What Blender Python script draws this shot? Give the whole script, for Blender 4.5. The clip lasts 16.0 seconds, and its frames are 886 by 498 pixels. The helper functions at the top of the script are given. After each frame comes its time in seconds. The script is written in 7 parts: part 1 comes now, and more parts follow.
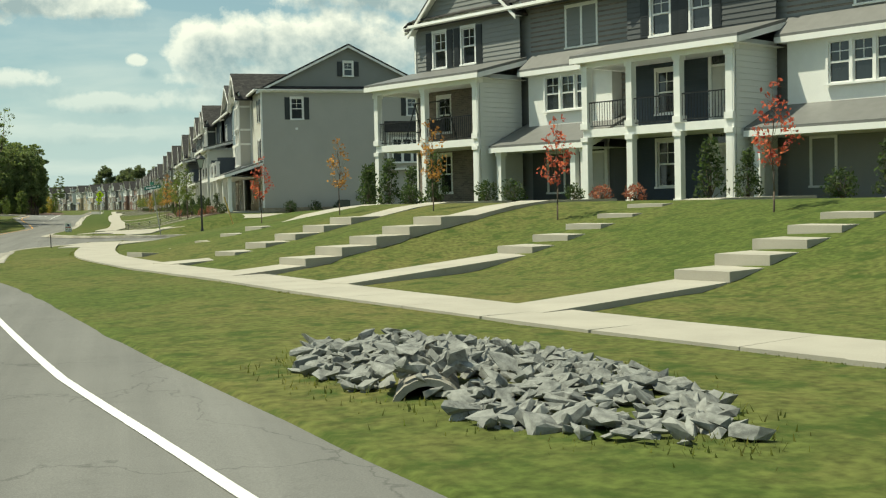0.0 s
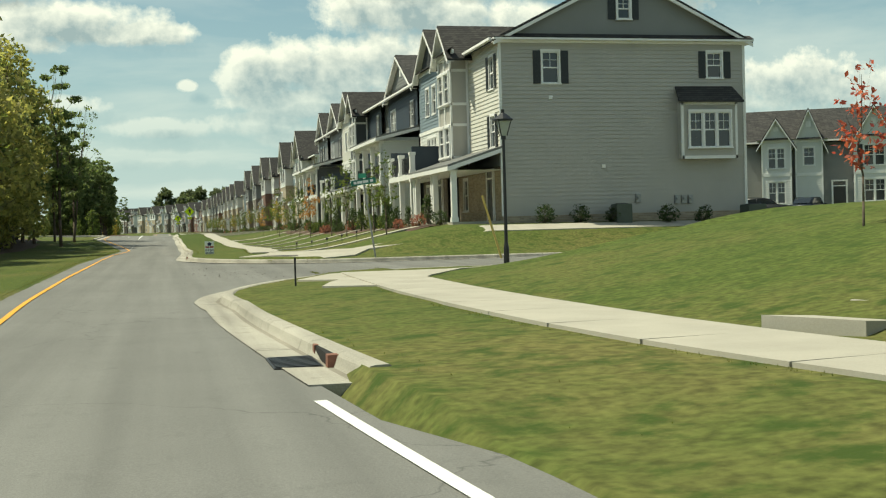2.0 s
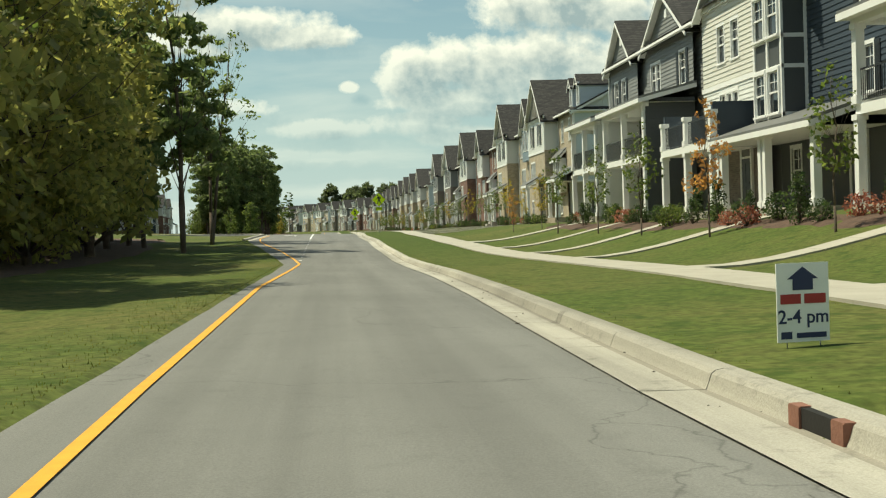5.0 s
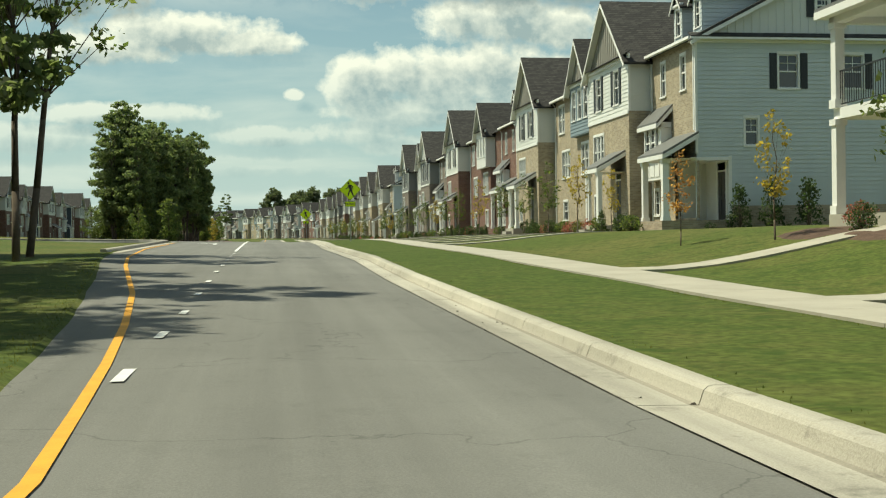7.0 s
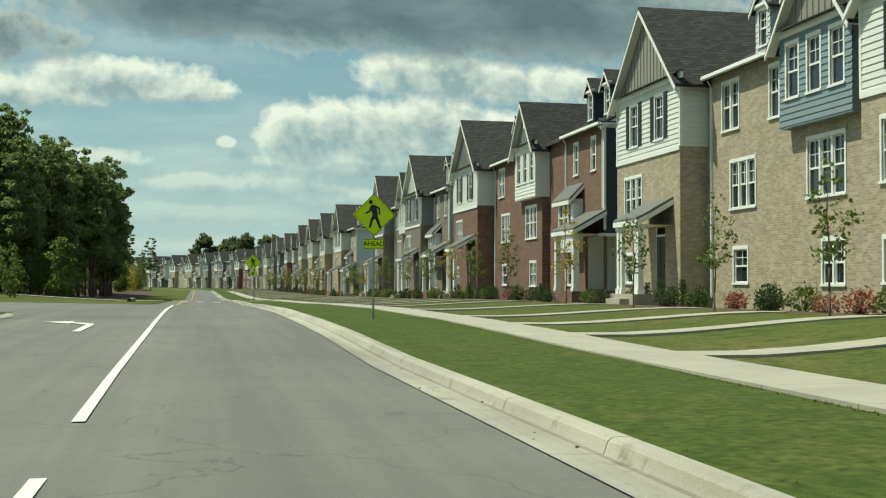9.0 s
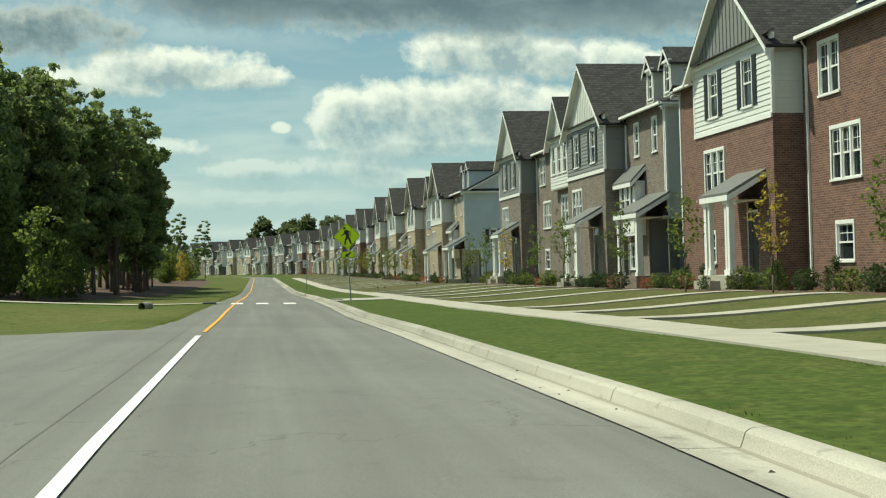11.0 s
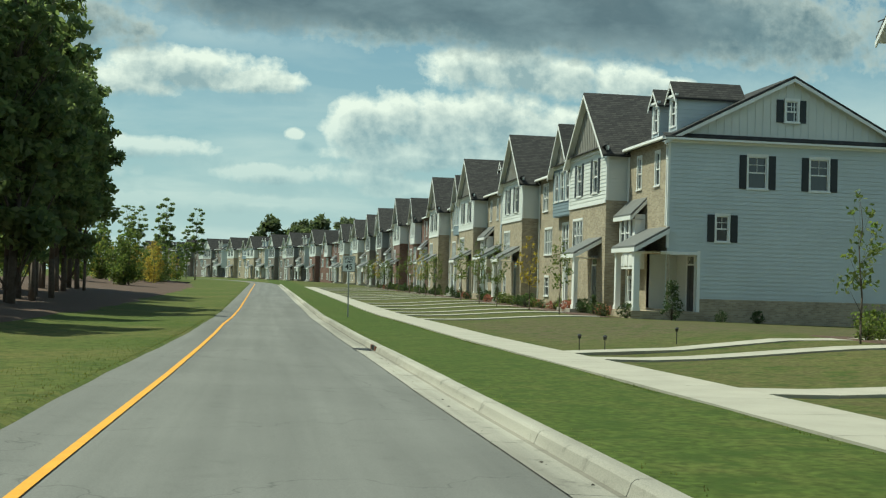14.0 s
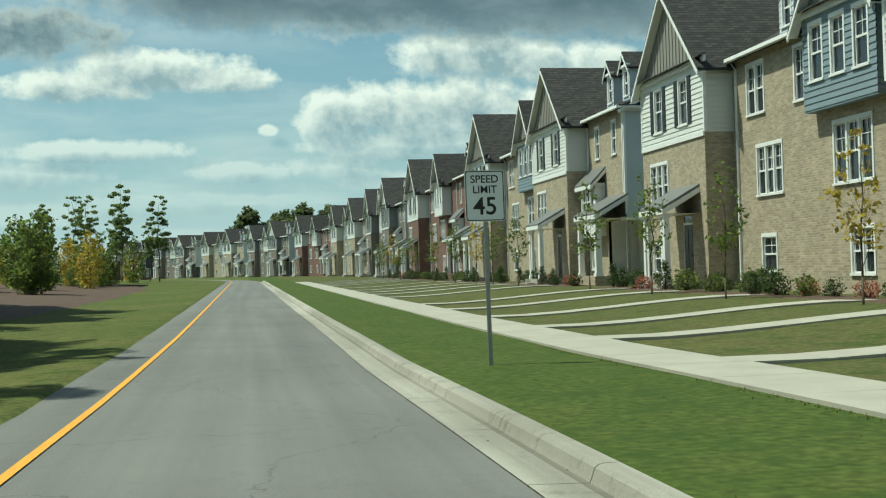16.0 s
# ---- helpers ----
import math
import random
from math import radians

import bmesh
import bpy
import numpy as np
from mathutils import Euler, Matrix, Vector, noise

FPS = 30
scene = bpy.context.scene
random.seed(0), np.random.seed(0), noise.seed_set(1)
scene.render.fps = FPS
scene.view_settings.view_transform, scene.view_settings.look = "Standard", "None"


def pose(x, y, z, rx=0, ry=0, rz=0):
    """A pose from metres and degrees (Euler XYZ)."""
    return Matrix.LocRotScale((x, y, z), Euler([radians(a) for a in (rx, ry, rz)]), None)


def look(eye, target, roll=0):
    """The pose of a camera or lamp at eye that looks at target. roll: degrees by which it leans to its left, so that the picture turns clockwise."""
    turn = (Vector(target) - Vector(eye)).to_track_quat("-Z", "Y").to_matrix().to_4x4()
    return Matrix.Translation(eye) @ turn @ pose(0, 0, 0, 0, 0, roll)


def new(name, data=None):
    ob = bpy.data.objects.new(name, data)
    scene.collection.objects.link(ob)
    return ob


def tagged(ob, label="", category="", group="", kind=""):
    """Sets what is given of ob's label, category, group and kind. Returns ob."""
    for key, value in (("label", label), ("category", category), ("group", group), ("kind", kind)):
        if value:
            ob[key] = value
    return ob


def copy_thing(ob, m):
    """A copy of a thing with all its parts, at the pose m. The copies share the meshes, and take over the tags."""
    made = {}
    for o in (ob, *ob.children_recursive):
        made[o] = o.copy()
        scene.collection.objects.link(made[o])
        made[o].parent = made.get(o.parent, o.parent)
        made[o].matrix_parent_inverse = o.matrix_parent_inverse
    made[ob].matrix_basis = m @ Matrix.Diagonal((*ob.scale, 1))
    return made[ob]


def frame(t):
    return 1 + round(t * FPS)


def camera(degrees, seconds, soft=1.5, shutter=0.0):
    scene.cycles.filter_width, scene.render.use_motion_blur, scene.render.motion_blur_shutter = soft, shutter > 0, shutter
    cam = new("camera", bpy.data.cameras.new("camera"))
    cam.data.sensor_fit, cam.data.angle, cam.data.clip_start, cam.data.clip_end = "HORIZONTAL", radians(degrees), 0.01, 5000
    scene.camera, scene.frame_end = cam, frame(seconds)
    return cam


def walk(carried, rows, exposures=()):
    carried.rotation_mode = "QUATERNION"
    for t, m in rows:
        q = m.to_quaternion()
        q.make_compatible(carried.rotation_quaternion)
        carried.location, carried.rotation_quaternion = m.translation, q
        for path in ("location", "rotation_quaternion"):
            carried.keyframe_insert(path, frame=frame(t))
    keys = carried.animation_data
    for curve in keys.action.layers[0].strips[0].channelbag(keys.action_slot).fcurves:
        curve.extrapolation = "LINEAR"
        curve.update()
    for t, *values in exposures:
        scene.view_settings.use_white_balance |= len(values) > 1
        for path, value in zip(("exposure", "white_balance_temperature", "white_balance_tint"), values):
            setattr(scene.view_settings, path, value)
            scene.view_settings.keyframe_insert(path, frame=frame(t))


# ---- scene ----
cam = camera(42.0, 16.0, soft=1.2)
PATH = [
    (0, (7.377, 8.980, 1.835), (7.925, 10.902, 1.749), -1.24),
    (0.5, (5.639, 16.223, 1.680), (6.239, 18.129, 1.598), -0.79),
    (1, (4.187, 23.550, 1.545), (4.772, 25.462, 1.499), -1.87),
    (1.5, (3.077, 30.910, 1.465), (3.602, 32.839, 1.422), -2.13),
    (2, (2.199, 38.446, 1.299), (2.668, 40.390, 1.253), -1.62),
    (2.5, (1.668, 46.206, 1.235), (2.084, 48.162, 1.197), -1.55),
    (3, (1.276, 53.915, 1.176), (1.638, 55.881, 1.137), -1.43),
    (3.5, (0.994, 61.690, 1.110), (1.304, 63.665, 1.071), -1.56),
    (4, (0.790, 69.584, 1.211), (1.043, 71.568, 1.161), -1.67),
    (4.5, (0.688, 77.607, 1.193), (0.897, 79.595, 1.141), -1.91),
    (4.7, (0.667, 81.012, 1.154), (0.864, 83.002, 1.106), -1.93),
    (6.8, (0.670, 121.595, 0.934), (0.950, 123.576, 0.910), -0.88),
    (7, (0.733, 125.248, 0.947), (1.031, 127.226, 0.921), -0.86),
    (7.5, (0.632, 133.957, 1.061), (0.976, 135.927, 1.041), -0.78),
    (8, (0.563, 142.625, 1.260), (0.942, 144.589, 1.261), -0.79),
    (8.5, (0.547, 151.574, 1.449), (0.952, 153.532, 1.484), -0.35),
    (9, (0.465, 160.241, 1.613), (0.881, 162.196, 1.675), 0.20),
    (9.5, (0.417, 169.130, 1.732), (0.833, 171.085, 1.805), 0.34),
    (10, (0.436, 178.128, 1.782), (0.835, 180.087, 1.841), 0.10),
    (10.2, (0.479, 181.897, 1.853), (0.863, 183.859, 1.900), -0.33),
    (12.3, (0.508, 221.842, 1.827), (0.746, 223.828, 1.848), -1.16),
    (12.5, (0.560, 225.373, 1.844), (0.811, 227.358, 1.865), -0.34),
    (13, (0.746, 234.153, 1.832), (1.017, 236.134, 1.870), 0.90),
    (13.5, (0.774, 243.444, 1.688), (1.064, 245.422, 1.744), 1.51),
    (14, (1.076, 253.408, 1.681), (1.383, 255.384, 1.733), 1.64),
    (14.5, (1.332, 263.164, 1.636), (1.656, 265.137, 1.683), 0.38),
    (15, (1.572, 272.826, 1.449), (1.915, 274.796, 1.491), -0.20),
    (15.5, (1.452, 282.154, 1.303), (1.805, 284.122, 1.343), -0.97),
    (16, (1.540, 291.498, 1.237), (1.880, 293.468, 1.268), -1.63),
]
walk(cam, [(t, look(eye, target, roll)) for t, eye, target, roll in PATH],
     exposures=[(0.0, 0.40, 7350, -5), (4.5, 0.40, 7500, -4), (7.0, 0.36, 7450, -6), (8.0, 0.38, 7350, -7), (9.0, 0.22, 7000, -11), (9.6, 0.22, 7000, -11), (10.0, 0.34, 7100, -9), (12.5, 0.26, 6800, -11), (16.0, 0.24, 6400, -13)])

# ---- light ----
SUN_DIR = Vector((-0.44, 0.14, 0.88)).normalized()
world = bpy.data.worlds.new("sky")
scene.world = world
world.use_nodes = True
wn, wl = world.node_tree.nodes, world.node_tree.links
wn.clear()


def wnode(kind, **kw):
    n = wn.new(kind)
    for k, v in kw.items():
        if k == "op":
            n.operation = v
        elif k == "ins":
            for i, val in v.items():
                n.inputs[i].default_value = val
    return n


def wmath(op, a, b=None, c=None, clamp=False):
    n = wn.new("ShaderNodeMath")
    n.operation = op
    n.use_clamp = clamp
    for i, v in enumerate((a, b, c)):
        if v is None:
            continue
        if isinstance(v, (int, float)):
            n.inputs[i].default_value = v
        else:
            wl.new(v, n.inputs[i])
    return n.outputs[0]


sky = wn.new("ShaderNodeTexSky")
sky.sky_type = "NISHITA"
sky.sun_disc = False
sky.sun_elevation = math.asin(SUN_DIR.z)
sky.sun_rotation = math.atan2(SUN_DIR.x, SUN_DIR.y)
sky.air_density, sky.dust_density, sky.ozone_density = 1.0, 1.2, 1.0
coord = wn.new("ShaderNodeTexCoord")
sep = wn.new("ShaderNodeSeparateXYZ")
wl.new(coord.outputs["Generated"], sep.inputs[0])
dx, dy, dz = sep.outputs
# the cloud layer: the direction projected on a flat sheet overhead, stretched towards the horizon
up = wmath("MAXIMUM", dz, 0.015)
den = wmath("ADD", up, 0.10)
comb = wn.new("ShaderNodeCombineXYZ")
wl.new(wmath("DIVIDE", dx, den), comb.inputs[0])
wl.new(wmath("DIVIDE", dy, den), comb.inputs[1])
n1 = wn.new("ShaderNodeTexNoise")
n1.inputs["Scale"].default_value, n1.inputs["Detail"].default_value, n1.inputs["Roughness"].default_value = 0.62, 9, 0.55
n1.inputs["Distortion"].default_value = 0.25
wl.new(comb.outputs[0], n1.inputs["Vector"])
# cumulus masses of the view ahead, in tangents of bearing and height
safe = wmath("MAXIMUM", dy, 0.05)
bear = wmath("DIVIDE", dx, safe)
high = wmath("DIVIDE", dz, safe)
PUFFS = [(0.080, 0.131, 0.036, 0.027), (0.112, 0.140, 0.030, 0.024), (0.152, 0.134, 0.050, 0.031), (0.205, 0.140, 0.055, 0.033), (0.252, 0.134, 0.042, 0.024), (0.17, 0.112, 0.10, 0.010),
         (0.165, 0.190, 0.040, 0.024), (0.212, 0.194, 0.050, 0.027), (0.258, 0.183, 0.045, 0.020), (0.318, 0.184, 0.042, 0.021), (0.36, 0.176, 0.034, 0.014),
         (-0.075, 0.174, 0.085, 0.018), (-0.02, 0.166, 0.055, 0.012), (-0.14, 0.160, 0.07, 0.014), (0.023, 0.121, 0.010, 0.006),
         (0.0, 0.086, 0.05, 0.010), (0.075, 0.089, 0.042, 0.013), (0.13, 0.076, 0.06, 0.010), (-0.05, 0.060, 0.12, 0.010), (-0.22, 0.085, 0.10, 0.014), (-0.32, 0.15, 0.10, 0.03), (0.60, 0.128, 0.10, 0.030), (0.70, 0.12, 0.08, 0.026), (0.52, 0.108, 0.05, 0.014), (0.13, 0.105, 0.09, 0.012), (-0.12, 0.105, 0.09, 0.010)]
DARK = [(0.17, 0.236, 0.25, 0.036), (0.40, 0.240, 0.20, 0.042), (-0.18, 0.205, 0.080, 0.024), (0.0, 0.250, 0.20, 0.032), (0.06, 0.32, 0.6, 0.08)]


def cloud(bx, hx, masses):
    """How deep in cloud the direction lies: elliptical masses with a billowed rim."""
    mass = None
    for b, h, rb, rh in masses:
        p = wmath("DIVIDE", wmath("SUBTRACT", bx, b), rb)
        q = wmath("DIVIDE", wmath("SUBTRACT", hx, h), rh)
        m = wmath("SUBTRACT", 1.0, wmath("ADD", wmath("MULTIPLY", p, p), wmath("MULTIPLY", q, q)))
        mass = m if mass is None else wmath("MAXIMUM", mass, m)
    cb = wn.new("ShaderNodeCombineXYZ")
    wl.new(bx, cb.inputs[0])
    wl.new(wmath("MULTIPLY", hx, 1.05), cb.inputs[1])
    total = wmath("MAXIMUM", mass, -1.6)
    for sc, gain, det in ((17.0, 2.0, 3), (40.0, 1.7, 4), (110.0, 0.9, 4)):
        n = wn.new("ShaderNodeTexNoise")
        n.inputs["Scale"].default_value, n.inputs["Detail"].default_value, n.inputs["Roughness"].default_value = sc, det, 0.62
        wl.new(cb.outputs[0], n.inputs["Vector"])
        total = wmath("ADD", total, wmath("MULTIPLY", wmath("SUBTRACT", n.outputs["Fac"], 0.5), gain))
    return total


ahead = wmath("GREATER_THAN", dy, 0.3)
here = cloud(bear, high, PUFFS + DARK)
sunward = cloud(wmath("SUBTRACT", bear, 0.010), wmath("ADD", high, 0.011), PUFFS + DARK)
gloom = cloud(bear, high, DARK)
low = wmath("MULTIPLY", wmath("SUBTRACT", high, 0.035), 9.0, clamp=True)
cum = wmath("MULTIPLY", wmath("MULTIPLY", wmath("MULTIPLY", wmath("ADD", here, 0.22), 1.35, clamp=True), low), ahead)
thin = wmath("MULTIPLY", wmath("SUBTRACT", n1.outputs["Fac"], 0.45), 3.0, clamp=True)
cover = wmath("MAXIMUM", cum, wmath("MULTIPLY", thin, 0.66), clamp=True)
shade = wmath("MULTIPLY", wmath("MULTIPLY", wmath("ADD", sunward, 0.10), 0.78, clamp=True), ahead)
tone = wn.new("ShaderNodeMix")
tone.data_type = "RGBA"
tone.inputs[6].default_value = (10.8, 11.0, 10.7, 1)
tone.inputs[7].default_value = (4.0, 5.2, 6.0, 1)
wl.new(shade, tone.inputs[0])
heavy = wn.new("ShaderNodeMix")
heavy.data_type = "RGBA"
heavy.inputs[7].default_value = (2.0, 2.9, 3.6, 1)
wl.new(tone.outputs[2], heavy.inputs[6])
wl.new(wmath("MULTIPLY", wmath("MULTIPLY", wmath("ADD", gloom, 0.5), 0.6, clamp=True), ahead), heavy.inputs[0])
haze = wn.new("ShaderNodeMix")
haze.data_type = "RGBA"
haze.inputs[7].default_value = (4.9, 6.9, 8.3, 1)
teal = wn.new("ShaderNodeMix")
teal.data_type, teal.blend_type = "RGBA", "MULTIPLY"
teal.inputs[0].default_value = 1.0
teal.inputs[7].default_value = (0.92, 1.10, 1.10, 1)
wl.new(sky.outputs[0], teal.inputs[6])
wl.new(teal.outputs[2], haze.inputs[6])
wl.new(wmath("MULTIPLY", wmath("SUBTRACT", 0.30, dz), 2.6, clamp=True), haze.inputs[0])
mixs = wn.new("ShaderNodeMix")
mixs.data_type = "RGBA"
wl.new(cover, mixs.inputs[0])
pale = wn.new("ShaderNodeMix")
pale.data_type = "RGBA"
pale.inputs[7].default_value = (6.6, 8.0, 8.6, 1)
wl.new(haze.outputs[2], pale.inputs[6])
wl.new(wmath("MULTIPLY", wmath("SUBTRACT", 0.11, dz), 7.0, clamp=True), pale.inputs[0])
wl.new(pale.outputs[2], mixs.inputs[6])
wl.new(heavy.outputs[2], mixs.inputs[7])
# the long dark deck above the cumulus
flat = wn.new("ShaderNodeCombineXYZ")
wl.new(wmath("MULTIPLY", bear, 0.45), flat.inputs[0])
wl.new(high, flat.inputs[1])
dn = wn.new("ShaderNodeTexNoise")
dn.inputs["Scale"].default_value, dn.inputs["Detail"].default_value, dn.inputs["Roughness"].default_value = 22.0, 6, 0.55
wl.new(flat.outputs[0], dn.inputs["Vector"])
rag = wmath("SUBTRACT", dn.outputs["Fac"], 0.5)
edge = wmath("MULTIPLY", wmath("ADD", wmath("SUBTRACT", high, 0.204), wmath("MULTIPLY", rag, 0.075)), 42.0, clamp=True)
west = wmath("MULTIPLY", wmath("ADD", wmath("ADD", bear, 0.10), wmath("MULTIPLY", rag, 0.16)), 16.0, clamp=True)
east = wmath("MULTIPLY", wmath("ADD", wmath("SUBTRACT", 0.46, bear), wmath("MULTIPLY", rag, 0.2)), 9.0, clamp=True)
top = wmath("MULTIPLY", wmath("SUBTRACT", 0.48, high), 8.0, clamp=True)
deck_cover = wmath("MULTIPLY", wmath("MULTIPLY", wmath("MULTIPLY", edge, west), wmath("MULTIPLY", east, top)), ahead)
deck_tone = wn.new("ShaderNodeMix")
deck_tone.data_type = "RGBA"
deck_tone.inputs[6].default_value, deck_tone.inputs[7].default_value = (1.55, 2.2, 2.8, 1), (3.6, 4.6, 5.4, 1)
wl.new(wmath("MULTIPLY", wmath("SUBTRACT", dn.outputs["Fac"], 0.42), 2.6, clamp=True), deck_tone.inputs[0])
over = wn.new("ShaderNodeMix")
over.data_type = "RGBA"
wl.new(wmath("MULTIPLY", deck_cover, 0.94), over.inputs[0])
wl.new(mixs.outputs[2], over.inputs[6])
wl.new(deck_tone.outputs[2], over.inputs[7])
bg = wn.new("ShaderNodeBackground")
bg.inputs["Strength"].default_value = 0.07
wl.new(over.outputs[2], bg.inputs["Color"])
wo = wn.new("ShaderNodeOutputWorld")
wl.new(bg.outputs[0], wo.inputs[0])

sun = new("sun", bpy.data.lights.new("sun", "SUN"))
sun.data.energy, sun.data.angle, sun.data.color = 4.2, radians(0.8), (1.0, 0.95, 0.86)
sun.matrix_world = look(SUN_DIR * 50, (0, 0, 0))

# ---- materials ----
MATS = {}


def mat(name, color, rough=0.8, var=0.12, scale=6.0, fine=60.0, bump=0.15, metal=0.0, spec=0.5, tint=None, coarse=None):
    """A surface with mottling at two scales and a fine relief."""
    if name in MATS:
        return MATS[name]
    m = bpy.data.materials.new(name)
    m.use_nodes = True
    nt = m.node_tree
    nd, lk = nt.nodes, nt.links
    b = nd["Principled BSDF"]
    b.inputs["Roughness"].default_value, b.inputs["Metallic"].default_value = rough, metal
    b.inputs["Specular IOR Level"].default_value = spec
    tc = nd.new("ShaderNodeTexCoord")
    a, c = nd.new("ShaderNodeTexNoise"), nd.new("ShaderNodeTexNoise")
    a.inputs["Scale"].default_value, a.inputs["Detail"].default_value = scale, 5
    c.inputs["Scale"].default_value, c.inputs["Detail"].default_value = fine, 4
    lk.new(tc.outputs["Object"], a.inputs["Vector"])
    lk.new(tc.outputs["Object"], c.inputs["Vector"])
    add = nd.new("ShaderNodeMath")
    add.operation = "MULTIPLY_ADD"
    lk.new(c.outputs["Fac"], add.inputs[0])
    add.inputs[1].default_value = 0.5
    lk.new(a.outputs["Fac"], add.inputs[2])
    ramp = nd.new("ShaderNodeMapRange")
    ramp.inputs["From Min"].default_value, ramp.inputs["From Max"].default_value = 0.45, 1.05
    lk.new(add.outputs[0], ramp.inputs["Value"])
    mix = nd.new("ShaderNodeMix")
    mix.data_type = "RGBA"
    lk.new(ramp.outputs[0], mix.inputs[0])
    t = tint or color
    mix.inputs[6].default_value = (*[max(0, v * (1 - var)) for v in color], 1)
    mix.inputs[7].default_value = (*[min(1, v * (1 + var)) for v in t], 1)
    lk.new(mix.outputs[2], b.inputs["Base Color"])
    if bump:
        bp = nd.new("ShaderNodeBump")
        bp.inputs["Strength"].default_value, bp.inputs["Distance"].default_value = bump, 0.02
        lk.new(c.outputs["Fac"], bp.inputs["Height"])
        lk.new(bp.outputs[0], b.inputs["Normal"])
    MATS[name] = m
    return m


def brick_mat(name, c1, c2, mortar):
    m = bpy.data.materials.new(name)
    m.use_nodes = True
    nd, lk = m.node_tree.nodes, m.node_tree.links
    b = nd["Principled BSDF"]
    b.inputs["Roughness"].default_value = 0.9
    tc, sp, cb = nd.new("ShaderNodeTexCoord"), nd.new("ShaderNodeSeparateXYZ"), nd.new("ShaderNodeCombineXYZ")
    lk.new(tc.outputs["Object"], sp.inputs[0])
    ad = nd.new("ShaderNodeMath")
    lk.new(sp.outputs[0], ad.inputs[0])
    lk.new(sp.outputs[1], ad.inputs[1])
    lk.new(ad.outputs[0], cb.inputs[0])
    lk.new(sp.outputs[2], cb.inputs[1])
    br = nd.new("ShaderNodeTexBrick")
    br.inputs["Color1"].default_value, br.inputs["Color2"].default_value, br.inputs["Mortar"].default_value = (*c1, 1), (*c2, 1), (*mortar, 1)
    br.inputs["Scale"].default_value = 1.0
    br.inputs["Brick Width"].default_value, br.inputs["Row Height"].default_value = 0.235, 0.078
    br.inputs["Mortar Size"].default_value, br.inputs["Mortar Smooth"].default_value = 0.008, 0.2
    lk.new(cb.outputs[0], br.inputs["Vector"])
    no = nd.new("ShaderNodeTexNoise")
    no.inputs["Scale"].default_value, no.inputs["Detail"].default_value = 1.6, 6
    lk.new(tc.outputs["Object"], no.inputs["Vector"])
    mr = nd.new("ShaderNodeMapRange")
    mr.inputs["To Min"].default_value, mr.inputs["To Max"].default_value = 0.72, 1.25
    lk.new(no.outputs["Fac"], mr.inputs["Value"])
    mu = nd.new("ShaderNodeVectorMath")
    mu.operation = "SCALE"
    lk.new(br.outputs["Color"], mu.inputs[0])
    lk.new(mr.outputs[0], mu.inputs["Scale"])
    lk.new(mu.outputs[0], b.inputs["Base Color"])
    bp = nd.new("ShaderNodeBump")
    bp.inputs["Strength"].default_value, bp.inputs["Distance"].default_value = 0.6, 0.012
    bp.invert = True
    lk.new(br.outputs["Fac"], bp.inputs["Height"])
    lk.new(bp.outputs[0], b.inputs["Normal"])
    MATS[name] = m
    return m


def shingle_mat():
    m = bpy.data.materials.new("shingle")
    m.use_nodes = True
    nd, lk = m.node_tree.nodes, m.node_tree.links
    b = nd["Principled BSDF"]
    b.inputs["Roughness"].default_value = 0.92
    tc, sp, cb = nd.new("ShaderNodeTexCoord"), nd.new("ShaderNodeSeparateXYZ"), nd.new("ShaderNodeCombineXYZ")
    lk.new(tc.outputs["Object"], sp.inputs[0])
    ad = nd.new("ShaderNodeMath")
    lk.new(sp.outputs[0], ad.inputs[0])
    lk.new(sp.outputs[1], ad.inputs[1])
    lk.new(ad.outputs[0], cb.inputs[0])
    lk.new(sp.outputs[2], cb.inputs[1])
    br = nd.new("ShaderNodeTexBrick")
    br.inputs["Color1"].default_value, br.inputs["Color2"].default_value, br.inputs["Mortar"].default_value = (0.028, 0.027, 0.028, 1), (0.062, 0.058, 0.055, 1), (0.012, 0.012, 0.012, 1)
    br.inputs["Scale"].default_value = 1.0
    br.inputs["Brick Width"].default_value, br.inputs["Row Height"].default_value = 0.32, 0.115
    br.inputs["Mortar Size"].default_value = 0.012
    lk.new(cb.outputs[0], br.inputs["Vector"])
    lk.new(br.outputs["Color"], b.inputs["Base Color"])
    bp = nd.new("ShaderNodeBump")
    bp.inputs["Strength"].default_value, bp.inputs["Distance"].default_value = 0.5, 0.01
    bp.invert = True
    lk.new(br.outputs["Fac"], bp.inputs["Height"])
    lk.new(bp.outputs[0], b.inputs["Normal"])
    MATS["shingle"] = m
    return m


